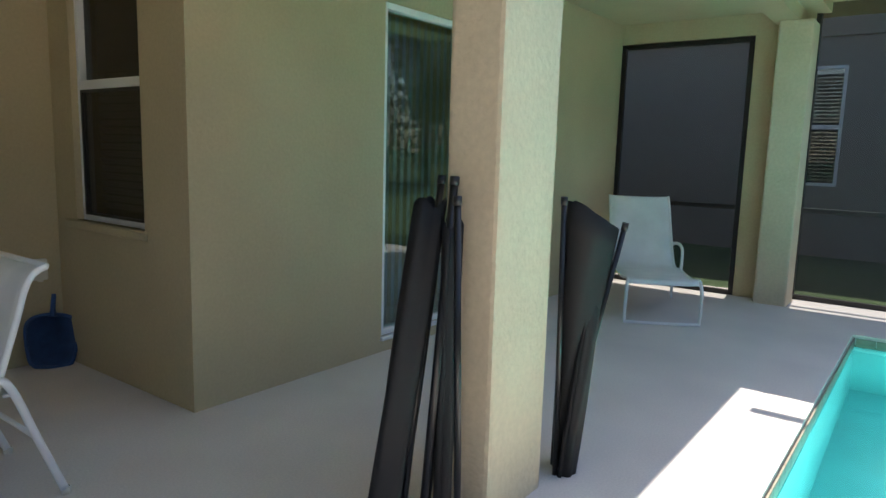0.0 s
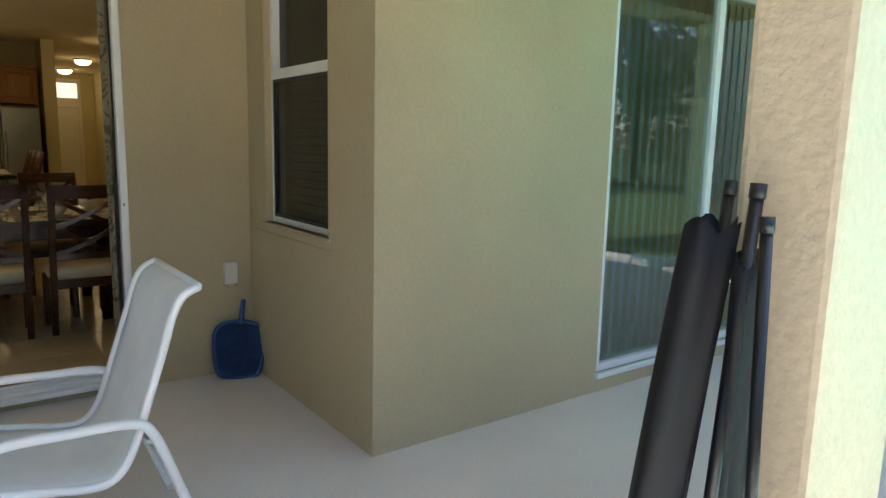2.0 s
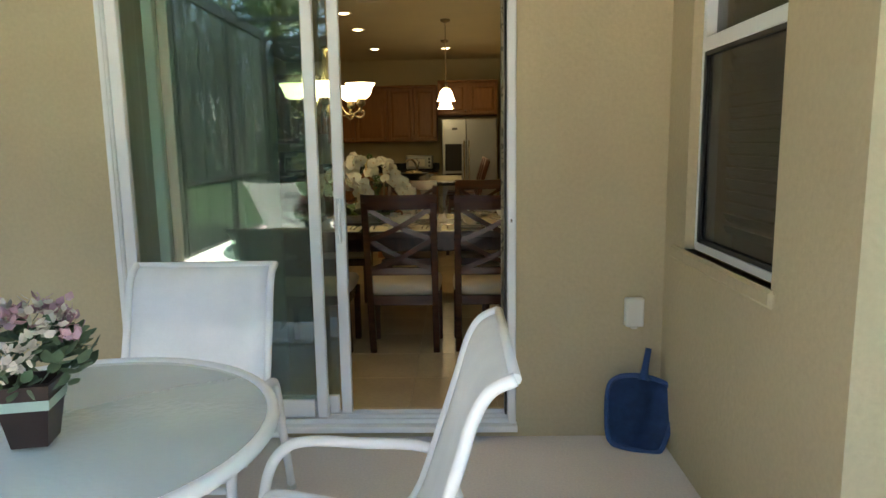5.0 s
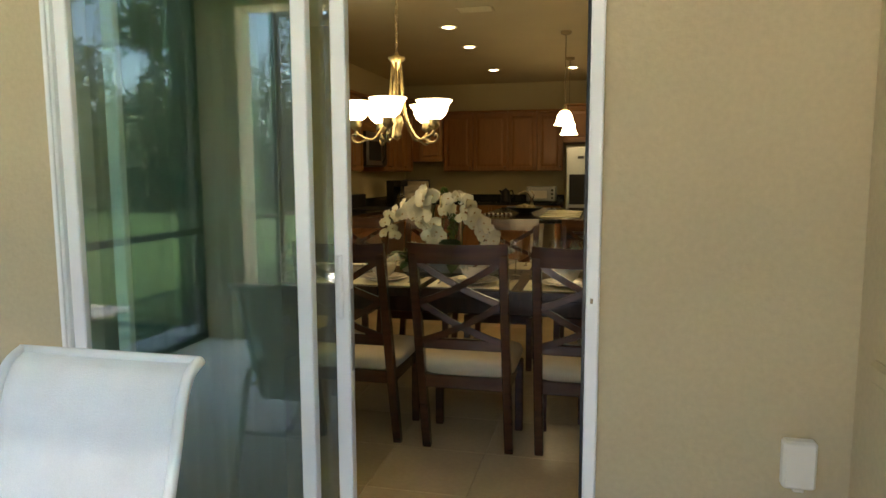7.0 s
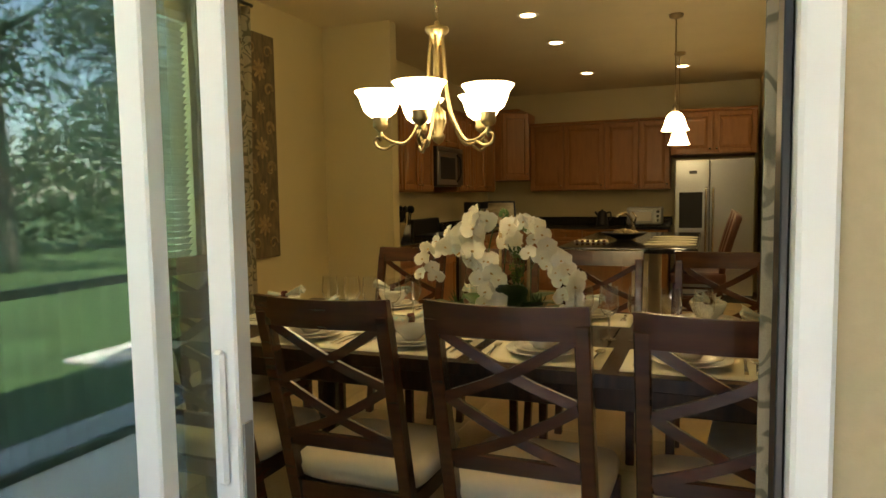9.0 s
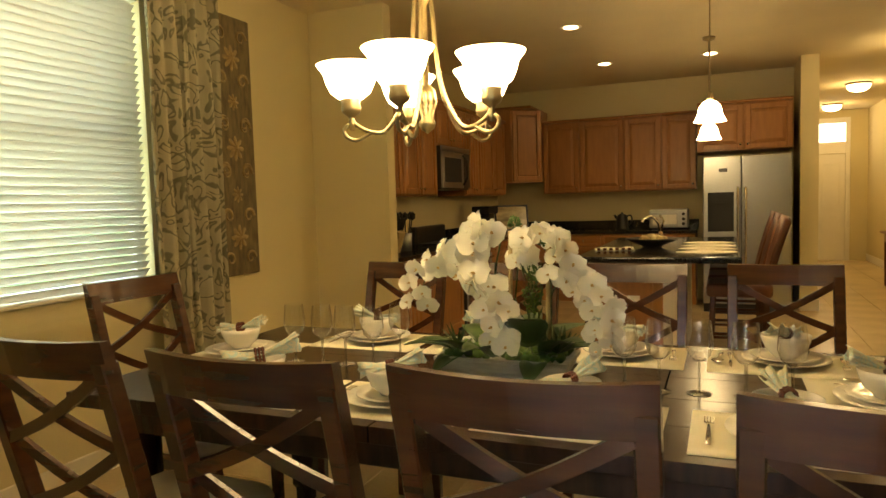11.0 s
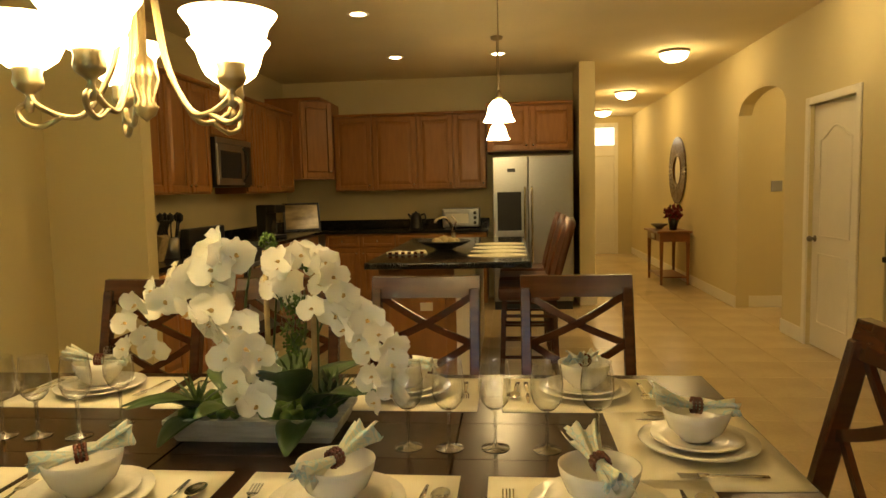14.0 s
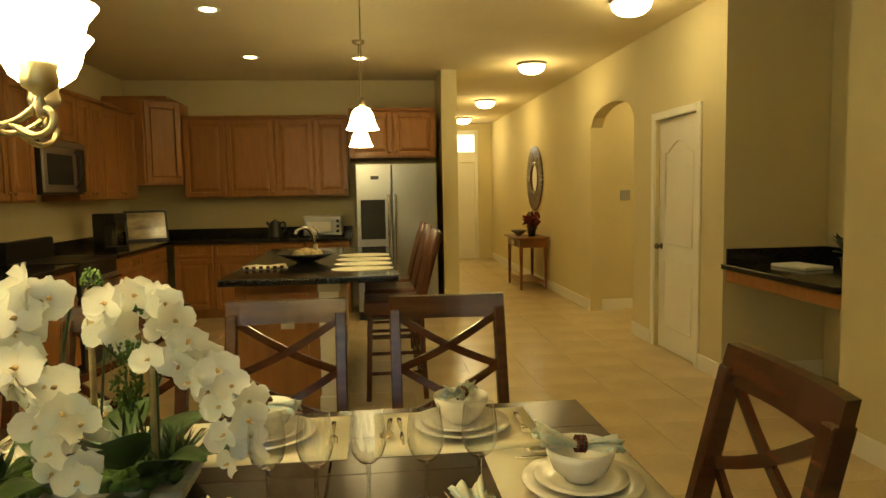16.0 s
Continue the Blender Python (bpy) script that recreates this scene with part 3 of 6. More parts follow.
def patio_chair(m, label):
    """White tube chair with a sling back; it faces +y, its origin on the floor under the seat."""
    c = thing("patio_chair", label, "chair", m, "patio chairs round the glass table")
    prof = [(0.27, 0.40), (0.23, 0.42), (0.08, 0.395), (-0.07, 0.365), (-0.14, 0.38), (-0.19, 0.45), (-0.245, 0.61), (-0.30, 0.78), (-0.33, 0.88), (-0.365, 0.94), (-0.415, 0.965)]
    line = smooth_path([(0, y, z) for y, z in prof], 4)
    for s in (-1, 1):
        bm = BM()
        tube(bm, [(s * 0.275, p.y, p.z) for p in line], 0.0145, 10)
        part("side_rail", bm, WHITE_METAL, c)
        bm = BM()
        pts = smooth_path([(s * 0.30, 0.35, 0.012), (s * 0.30, 0.31, 0.22), (s * 0.30, 0.27, 0.45), (s * 0.305, 0.22, 0.54), (s * 0.305, 0.14, 0.57), (s * 0.30, -0.02, 0.565), (s * 0.30, -0.19, 0.555), (s * 0.30, -0.255, 0.50), (s * 0.295, -0.335, 0.28), (s * 0.29, -0.435, 0.012)], 5)
        tube(bm, pts, 0.0165, 10)
        part("arm_and_leg", bm, WHITE_METAL, c)
        bm = BM()
        tube(bm, [(s * 0.272, -0.236, 0.475), (s * 0.30, -0.262, 0.483)], 0.009, 8)
        part("arm_bracket", bm, WHITE_METAL, c)
        for y in (0.35, -0.435):
            bm = BM()
            lathe(bm, [(0, 0), (0.02, 0), (0.02, 0.02), (0.017, 0.03)], 10, pose(s * (0.30 if y > 0 else 0.29), y, 0))
            part("foot_cap", bm, WHITE_PAINT, c)
    bm = BM()
    rows = []
    for p in line:
        rows.append([Vector((0.272 * k / 4, p.y, p.z - 0.006 * (1 - (k / 4) ** 2))) for k in range(-4, 5)])
    sheet(bm, rows, 0.004)
    part("sling", bm, SLING, c, "white woven sling")
    bm = BM()
    tube(bm, [(-0.275, line[-1].y, line[-1].z), (0.275, line[-1].y, line[-1].z)], 0.012, 8)
    part("top_rail", bm, WHITE_METAL, c)
    bm = BM()
    tube(bm, [(-0.29, 0.1, 0.375), (0.29, 0.1, 0.375)], 0.011, 8)
    part("stretcher", bm, WHITE_METAL, c)
    bm = BM()
    tube(bm, [(-0.295, -0.335, 0.28), (0.295, -0.335, 0.28)], 0.011, 8)
    part("stretcher", bm, WHITE_METAL, c)
    bm = BM()
    tube(bm, [(-0.30, 0.285, 0.38), (0.30, 0.285, 0.38)], 0.011, 8)
    part("stretcher", bm, WHITE_METAL, c)
    return c


patio_chair(pose(-0.58, -1.58, 0, 0, 0, 90), "white sling patio chair with arms beside the table")
patio_chair(pose(-1.28, -0.93, 0, 0, 0, 180), "white sling patio chair with its back to the door")

t_ = thing("patio_table", "round white patio table with a pebbled glass top", "table", pose(-1.335, -1.542, 0))
bm = BM()
lathe(bm, [(0, 0.712), (0.562, 0.712), (0.562, 0.72), (0, 0.72)], 48)
part("glass_top", bm, TABLE_GLASS, t_)
bm = BM()
lathe(bm, [(0.556, 0.700), (0.580, 0.695), (0.588, 0.71), (0.582, 0.728), (0.565, 0.732), (0.555, 0.724), (0.556, 0.700)], 56)
part("rim", bm, WHITE_METAL, t_)
for k in range(4):
    a = radians(45 + 90 * k)
    c, s = math.cos(a), math.sin(a)
    bm = BM()
    tube(bm, smooth_path([(0.52 * c, 0.52 * s, 0.70), (0.47 * c, 0.47 * s, 0.60), (0.36 * c, 0.36 * s, 0.35), (0.40 * c, 0.40 * s, 0.12), (0.48 * c, 0.48 * s, 0.012)], 5), 0.017, 10)
    part("leg", bm, WHITE_METAL, t_)
bm = BM()
tube(bm, [(0.36 * math.cos(2 * math.pi * k / 24), 0.36 * math.sin(2 * math.pi * k / 24), 0.36) for k in range(24)], 0.012, 8, closed=True)
part("brace_ring", bm, WHITE_METAL, t_)


def petal(bm, m, length, width, cup=0.12, n=3):
    """A small rounded petal or leaf from the origin along +x."""
    rows = []
    for i in range(n + 1):
        u = i / n
        w = width * math.sin(math.pi * min(1, 0.12 + 0.86 * u)) ** 0.75
        rows.append([m @ Vector((length * u, w * v, cup * length * (u * u) + 0.25 * cup * length * v * v)) for v in (-0.5, 0, 0.5)])
    vs = [[bm.verts.new(p) for p in r] for r in rows]
    for a, c in zip(vs, vs[1:]):
        for k in range(2):
            f = bm.faces.new((a[k], a[k + 1], c[k + 1], c[k]))
            f.smooth = True


rng = random.Random(5)
t_ = thing("potted_plant", "artificial pink and cream flowers in a brown square pot", "plant", pose(-1.297, -1.618, 0.733, 0, 0, 12))
bm = BM()
for a, b, z0, z1 in ((0.040, 0.063, 0, 0.155),):
    vs = [bm.verts.new((sx * r, sy * r, z)) for r, z in ((a, z0), (b, z1), (b - 0.008, z1), (b - 0.012, z1 - 0.03)) for sx, sy in ((-1, -1), (1, -1), (1, 1), (-1, 1))]
    bm.faces.new(vs[3::-1])
    for r in range(3):
        for k in range(4):
            bm.faces.new((vs[4 * r + k], vs[4 * r + (k + 1) % 4], vs[4 * r + 4 + (k + 1) % 4], vs[4 * r + 4 + k]))
    bm.faces.new(vs[12:16])
part("pot", bm, POT, t_)
bm = BM()
vs = [bm.verts.new((sx * r, sy * r, z)) for r, z in ((0.0575, 0.095), (0.0605, 0.12)) for sx, sy in ((-1, -1), (1, -1), (1, 1), (-1, 1))]
for k in range(4):
    bm.faces.new((vs[k], vs[(k + 1) % 4], vs[4 + (k + 1) % 4], vs[4 + k]))
part("ribbon", bm, MINT, t_, "pale mint ribbon")
bm = BM()
for i in range(240):
    a, e = rng.uniform(0, 6.28), rng.uniform(-0.25, 0.9)
    r = rng.uniform(0.05, 0.14)
    p = Vector((r * math.cos(a) * math.cos(e), r * math.sin(a) * math.cos(e), 0.18 + 0.12 * math.sin(e) + rng.uniform(-0.02, 0.02)))
    petal(bm, Matrix.Translation(p) @ Euler((rng.uniform(-1, 1), rng.uniform(-0.9, 0.4), a + rng.uniform(-0.8, 0.8))).to_matrix().to_4x4(), 0.045, 0.028)
part("leaves", bm, SAGE, t_)
for mtl, nm, seed in ((PINK, "pink_blossom", 1), (CREAM_BLOSSOM, "cream_blossom", 2)):
    rg = random.Random(seed)
    for i in range(14):
        a, e = rg.uniform(0, 6.28), rg.uniform(0.05, 1.35)
        p = Vector((0.135 * math.cos(a) * math.cos(e), 0.135 * math.sin(a) * math.cos(e), 0.20 + 0.13 * math.sin(e)))
        bm = BM()
        for k in range(16):
            q = p + Vector((rg.gauss(0, 0.014), rg.gauss(0, 0.014), rg.gauss(0, 0.012)))
            petal(bm, Matrix.Translation(q) @ Euler((rg.uniform(-1, 1), rg.uniform(-1.2, 0.2), rg.uniform(0, 6.28))).to_matrix().to_4x4(), 0.024, 0.022, 0.2, 2)
        part(nm, bm, mtl, t_)


def chaise(m, label):
    """White sling lounger; foot end at the origin, lying along +y, its back raised."""
    c = thing("sun_lounger", label, "lounger", m, "white sun loungers")
    prof = [(0.0, 0.36), (0.05, 0.40), (0.35, 0.36), (0.75, 0.37), (1.02, 0.36), (1.15, 0.45), (1.35, 0.72), (1.52, 0.98), (1.58, 1.04)]
    line = smooth_path([(0, y, z) for y, z in prof], 4)
    for s in (-1, 1):
        bm = BM()
        tube(bm, [(s * 0.31, p.y, p.z) for p in line], 0.014, 8)
        part("side_rail", bm, WHITE_METAL, c)
        bm = BM()
        tube(bm, smooth_path([(s * 0.32, 0.80, 0.36), (s * 0.33, 0.84, 0.55), (s * 0.33, 0.98, 0.60), (s * 0.33, 1.22, 0.58), (s * 0.32, 1.28, 0.55)], 4), 0.015, 8)
        part("arm", bm, WHITE_METAL, c)
        bm = BM()
        tube(bm, smooth_path([(s * 0.31, 1.05, 0.36), (s * 0.32, 1.12, 0.2), (s * 0.32, 1.16, 0.012)], 4), 0.014, 8)
        part("leg", bm, WHITE_METAL, c)
    bm = BM()
    tube(bm, smooth_path([(-0.31, 0.03, 0.38), (-0.32, -0.02, 0.30), (-0.32, 0.0, 0.05), (-0.27, 0.0, 0.015), (0.27, 0.0, 0.015), (0.32, 0.0, 0.05), (0.32, -0.02, 0.30), (0.31, 0.03, 0.38)], 5), 0.015, 8)
    part("foot_frame", bm, WHITE_METAL, c)
    bm = BM()
    rows = [[Vector((0.305 * k / 3, p.y, p.z - 0.008 * (1 - (k / 3) ** 2))) for k in range(-3, 4)] for p in line]
    sheet(bm, rows, 0.004)
    part("sling", bm, SLING, c, "white woven sling")
    return c


chaise(pose(4.46, -2.80, 0, 0, 0, -60), "white sling sun lounger on the deck by the screen")
chaise(pose(-1.75, -5.45, 0, 0, 0, 20), "white sling sun lounger on the far deck")

# rolled safety fence leaning on the pillar
def pole(parent, p, q, r=0.0135):
    bm = BM()
    tube(bm, [p, q], r, 10)
    o = part("pole", bm, POLE, parent)
    bm = BM()
    d = (Vector(q) - Vector(p)).normalized()
    tube(bm, [Vector(q) - d * 0.03, Vector(q) + d * 0.004], r + 0.003, 10)
    part("cap", bm, DARK_PLASTIC, o)
    return o


def rolled_sheet(parent, base, top, r0, r1, turns, seed, sway=0.02, wave=1.0):
    """Mesh cloth rolled loosely along a slanting axis."""
    rg = random.Random(seed)
    base, top = Vector(base), Vector(top)
    bm = BM()
    ph = [rg.uniform(0, 6.28) for _ in range(3)]
    rows = []
    for k in range(13):
        u = k / 12
        c = base.lerp(top, u)
        row = []
        for i in range(int(22 * turns) + 1):
            a = 2 * math.pi * i / 22
            r = (r0 + (r1 - r0) * u) * (0.55 + 0.45 * i / (22 * turns))
            r *= 1 + wave * (0.16 * math.sin(2 * a + ph[0] + 2 * u) + 0.10 * math.sin(5 * a + ph[1] - 3 * u))
            row.append(c + Vector((r * math.cos(a), 0.75 * r * math.sin(a), sway * (math.sin(3 * a + ph[2]) if wave > 0.5 else -0.8 * math.cos(a) + 0.5 * math.sin(a)) * u)))
        rows.append(row)
    sheet(bm, rows, 0.002)
    return part("mesh_roll", bm, VINYL, parent, "black mesh cloth, rolled up")


t_ = thing("pool_fence_roll", "rolled black mesh pool fence with poles leaning on the pillar", "fence")
rolled_sheet(t_, (0.42, -3.13, 0.0), (0.655, -3.15, 1.27), 0.10, 0.075, 1.8, 1)
rolled_sheet(t_, (0.62, -3.26, 0.0), (0.665, -3.245, 1.20), 0.055, 0.05, 1.6, 2)
pole(t_, (0.45, -3.19, 0.0), (0.707, -3.152, 1.364))
pole(t_, (0.50, -3.25, 0.0), (0.662, -3.245, 1.365), 0.0155)
pole(t_, (0.575, -3.37, 0.0), (0.595, -3.307, 1.30))
pole(t_, (0.63, -3.18, 0.0), (0.705, -3.20, 1.20), 0.012)
t_ = thing("pool_fence_roll", "thick rolled black pool fence leaning on the pillar", "fence")
rolled_sheet(t_, (1.45, -3.34, 0.0), (1.39, -3.46, 1.20), 0.06, 0.155, 2.2, 3, 0.07, 0.3)
rolled_sheet(t_, (1.38, -3.42, 0.0), (1.41, -3.48, 0.80), 0.06, 0.05, 1.5, 4)
pole(t_, (1.47, -3.34, 0.0), (1.455, -3.59, 1.17), 0.012)
pole(t_, (1.33, -3.38, 0.0), (1.22, -3.41, 1.28), 0.012)

# ---- screen enclosure ----
def screen_bay(axis, at, a, b, z0, z1, rails, label):
    s = thing("screen_panel", label, "screen", None, "screen enclosure panels")
    w = 0.025
    def bar_(p, q, r, t):
        bm = BM()
        if axis == "x":
            box(bm, at - w, p, r, at + w, q, t, 0.003)
        else:
            box(bm, p, at - w, r, q, at + w, t, 0.003)
        return bm
    for p in (a, b - 2 * w):
        part("post", bar_(p, p + 2 * w, z0, z1), BLACK_METAL, s)
    for z in (z0, *rails, z1 - 2 * w):
        part("rail", bar_(a + 2 * w, b - 2 * w, z, z + 2 * w), BLACK_METAL, s)
    bm = BM()
    if axis == "x":
        box(bm, at - 0.001, a + w, z0, at + 0.001, b - w, z1)
    else:
        box(bm, a + w, at - 0.001, z0, b - w, at + 0.001, z1)
    part("mesh", bm, SCREEN, s, "black insect screen")
    return s


screen_bay("x", -3.40, -3.14, -0.01, 0.0, 2.93, (0.93,), "black framed insect screen closing the open lanai end")
screen_bay("x", 6.335, -2.945, -1.515, 0.0, 2.73, (0.93,), "black framed insect screen at the lanai end")
for y in (-5.4, -7.4, -9.4):
    screen_bay("x", 6.6, y, y + (1.94 if y < -5.4 else 1.95), 0.0, 3.4, (0.93,), "black framed pool cage screen")
    screen_bay("x", -3.82, y, y + (1.94 if y < -5.4 else 1.95), 0.0, 3.4, (0.93,), "black framed pool cage screen")
for x in (-3.8, -1.72, 0.36, 2.44, 4.52):
    screen_bay("y", -9.45, x, x + 2.05, 0.0, 3.4, (0.93,), "black framed pool cage screen by the lawn")
for x in (-3.82, -1.2, 1.5, 4.35, 6.6):
    r_ = thing("roof_beam", "black aluminium pool cage roof beam", "beam", None, "pool cage roof beams")
    bm = BM()
    box(bm, x - 0.03, -9.47, 3.4, x + 0.03, -3.76, 3.5, 0.003)
    part("beam", bm, BLACK_METAL, r_)
for y in (-6.2, -8.0):
    r_ = thing("roof_beam", "black aluminium pool cage cross beam", "beam", None, "pool cage roof beams")
    bm = BM()
    box(bm, -3.79, y - 0.03, 3.42, 6.57, y + 0.03, 3.48, 0.003)
    part("beam", bm, BLACK_METAL, r_)

# pool basin and water
p_ = thing("swimming_pool", "turquoise swimming pool with tan tiled edge", "pool")
bm = BM()
box(bm, PX0, PY0, -1.5, PX1, PY1, -1.4)
for x0, y0, x1, y1 in ((PX0, PY0, PX0 + 0.02, PY1), (PX1 - 0.02, PY0, PX1, PY1), (PX0 + 0.02, PY0, PX1 - 0.02, PY0 + 0.02), (PX0 + 0.02, PY1 - 0.02, PX1 - 0.02, PY1)):
    box(bm, x0, y0, -1.4, x1, y1, -0.20)
part("basin", bm, WATER_TILE, p_)
bm = BM()
box(bm, -0.073, -0.006, -0.075, 0.073, 0.006, 0.075, 0.002)
tile0 = part("tile", bm, COPING, p_)
tile0.matrix_basis = pose(PX0 + 0.08, PY1 - 0.012, -0.10)
k = 0
for i in range(1, 31):
    o = new("tile", tile0.data)
    o.parent, o.matrix_basis = p_, pose(PX0 + 0.08 + i * 0.15, PY1 - 0.012, -0.10)
for i in range(27):
    o = new("tile", tile0.data)
    o.parent, o.matrix_basis = p_, pose(PX1 - 0.012, PY1 - 0.10 - i * 0.15, -0.10, 0, 0, 90)
WATER = bpy.data.materials.new("pool water")
WATER.use_nodes = True
_b = WATER.node_tree.nodes["Principled BSDF"]
_b.inputs["Base Color"].default_value = (0.55, 0.95, 0.95, 1)
_b.inputs["Transmission Weight"].default_value = 1.0
_b.inputs["Roughness"].default_value = 0.03
_b.inputs["IOR"].default_value = 1.33
_w = WATER.node_tree.nodes.new("ShaderNodeTexNoise")
_w.inputs["Scale"].default_value = 2.5
_u = WATER.node_tree.nodes.new("ShaderNodeBump")
_u.inputs["Strength"].default_value, _u.inputs["Distance"].default_value = 0.25, 0.05
WATER.node_tree.links.new(_w.outputs["Fac"], _u.inputs["Height"])
WATER.node_tree.links.new(_u.outputs[0], _b.inputs["Normal"])
bm = BM()
bm.faces.new([bm.verts.new(p) for p in ((PX0, PY0, -0.07), (PX1, PY0, -0.07), (PX1, PY1, -0.07), (PX0, PY1, -0.07))])
wtr = part("water", bm, WATER, p_)
wtr.visible_shadow = False

# ---- neighbour's house and trees ----
n_ = thing("house", "taupe stucco house next door with a white window", "house")
bm = BM()
wall_with_holes(bm, "x", 11.0, 11.25, -5.2, 12, -0.1, 3.42, [(-3.28, -2.40, 1.08, 2.97)])
part("wall", bm, NEIGHBOUR, n_)
bm = BM()
box(bm, 10.97, -5.2, 3.42, 11.25, 12, 6.2)
part("upper_wall", bm, NEIGHBOUR, n_)
bm = BM()
box(bm, 11.25, -5.2, -0.1, 20, -4.95, 6.2)
part("end_wall", bm, NEIGHBOUR, n_)
bm = BM()
box(bm, 10.4, -5.8, 6.2, 20.5, 12.5, 6.5, 0.02)
part("roof", bm, GREY_PAINT, n_)
bm = BM()
frame_rect(bm, "x", 11.0, 11.1, -3.28, -2.40, 1.08, 2.97, 0.05)
box(bm, 11.0, -3.23, 1.98, 11.08, -2.45, 2.05, 0.004)
w_ = part("window", bm, WHITE_METAL, n_)
pane(w_, "x", 11.07, -3.23, -2.45, 1.13, 2.92, DARK_GLASS)
for i in range(30):
    bm = BM()
    box(bm, -0.025, -0.41, -0.002, 0.025, 0.41, 0.002)
    o = part("slat", bm, SLAT, w_)
    o.matrix_basis = pose(11.14, -2.84, 1.15 + i * 0.058, 0, 50, 0)


def leaf_cloud(seed, n, radius, height):
    rg = random.Random(seed)
    bm = BM()
    blobs = [(rg.uniform(-radius, radius) * 0.7, rg.uniform(-radius, radius) * 0.7, rg.uniform(0.25, 1.0) * height, rg.uniform(0.25, 0.5) * radius) for _ in range(16)]
    for i in range(n):
        bx, by, bz, br = blobs[i % 16]
        d = Vector((rg.gauss(0, 1), rg.gauss(0, 1), rg.gauss(0, 1))).normalized() * br * rg.uniform(0.55, 1.1)
        p = Vector((bx, by, bz)) + d
        s = rg.uniform(0.05, 0.13)
        m = Matrix.Translation(p) @ Euler((rg.uniform(0, 6.3), rg.uniform(0, 6.3), rg.uniform(0, 6.3))).to_matrix().to_4x4()
        bm.faces.new([bm.verts.new(m @ Vector(q)) for q in ((0, 0, 0), (s, 0.5 * s, 0.1 * s), (1.9 * s, 0, 0), (s, -0.5 * s, 0.1 * s))])
    return bm


def tree(place, seed, height):
    t = thing("tree", "tall leafy green tree behind the lawn", "tree", place, "trees behind the lawn")
    rg = random.Random(seed)
    bm = BM()
    tube(bm, smooth_path([(0, 0, -0.2), (0.1, 0.05, height * 0.3), (rg.uniform(-0.3, 0.3), 0.1, height * 0.6), (0, 0, height * 0.9)], 4), [0.22 * (1 - 0.8 * k / 12) for k in range(13)], 8)
    for k in range(6):
        z = height * rg.uniform(0.3, 0.7)
        a = rg.uniform(0, 6.28)
        l = rg.uniform(1.2, 2.4)
        tube(bm, [(0, 0, z), (l * 0.5 * math.cos(a), l * 0.5 * math.sin(a), z + 0.5), (l * math.cos(a), l * math.sin(a), z + 1.3)], [0.09, 0.06, 0.02], 6)
    part("trunk", bm, BARK, t)
    part("crown", leaf_cloud(seed, 9000, 2.9, height), CROWN, t)
    return t


t0 = tree(pose(-9, -24, -0.06), 3, 9.5)
t1 = tree(pose(-3, -27, -0.06), 8, 11.0)
for x, y, s, r, src in ((-15, -22, 1.0, 40, t1), (3, -25, 0.9, 120, t0), (8.5, -28, 1.1, 200, t1), (14, -24, 1.0, 300, t0), (-6, -30, 1.15, 75, t0), (0, -33, 1.3, 10, t1), (-20, -27, 1.2, 160, t0), (19, -29, 1.2, 250, t1), (-14, -9, 0.95, 20, t0), (-16, 0, 1.0, 220, t1), (-15, 8, 1.0, 100, t0), (11, -33, 1.3, 45, t0)):
    copy_thing(src, pose(x, y, -0.06, 0, 0, r) @ Matrix.Scale(s, 4))
for x, y, s, r, src in ((-12, -27, 1.1, 15, t1), (-17.5, -17, 1.0, 80, t0), (-18, -8, 1.1, 140, t1), (6, -27, 1.0, 33, t0), (-8.5, -28, 1.2, 260, t1), (22, -14, 1.0, 70, t1), (25, -19, 1.1, 190, t0), (20, -21, 1.0, 310, t0), (27, -12, 1.15, 130, t0)):
    copy_thing(src, pose(x, y, -0.06, 0, 0, r) @ Matrix.Scale(s, 4))


def woods(seed, count):
    """Dense undergrowth along the edge of the lawn, as many small leaves."""
    rg = random.Random(seed)
    bm = BM()
    for i in range(count):
        u = rg.random()
        if u < 0.62:
            x, y = rg.uniform(-24, 24), -27 + rg.uniform(-2.5, 2.5)
        elif u < 0.88:
            x, y = -19 + rg.uniform(-2.0, 2.0), rg.uniform(-26, 9)
        else:
            x, y = 25 + rg.uniform(-2.0, 2.0), rg.uniform(-26, -7)
        top = 4.2 + 1.4 * math.sin(x * 0.9 + y * 0.7) + 0.9 * math.sin(x * 2.3 - y * 1.9)
        z = -0.06 + top * rg.random() ** 0.8
        l = rg.uniform(0.08, 0.22)
        m = Matrix.Translation((x, y, z)) @ Euler((rg.uniform(-1.4, 1.4), rg.uniform(-1.4, 1.4), rg.uniform(0, 6.28))).to_matrix().to_4x4()
        bm.faces.new([bm.verts.new(m @ Vector(q)) for q in ((0, 0, 0), (l, 0.5 * l, 0.1 * l), (1.9 * l, 0, 0), (l, -0.5 * l, 0.1 * l))])
    return bm


w_ = thing("woods", "dense grey-green undergrowth along the lawn's edge", "woods")
w_["kind"] = "stuff"
part("leaves", woods(21, 62000), CROWN, w_)

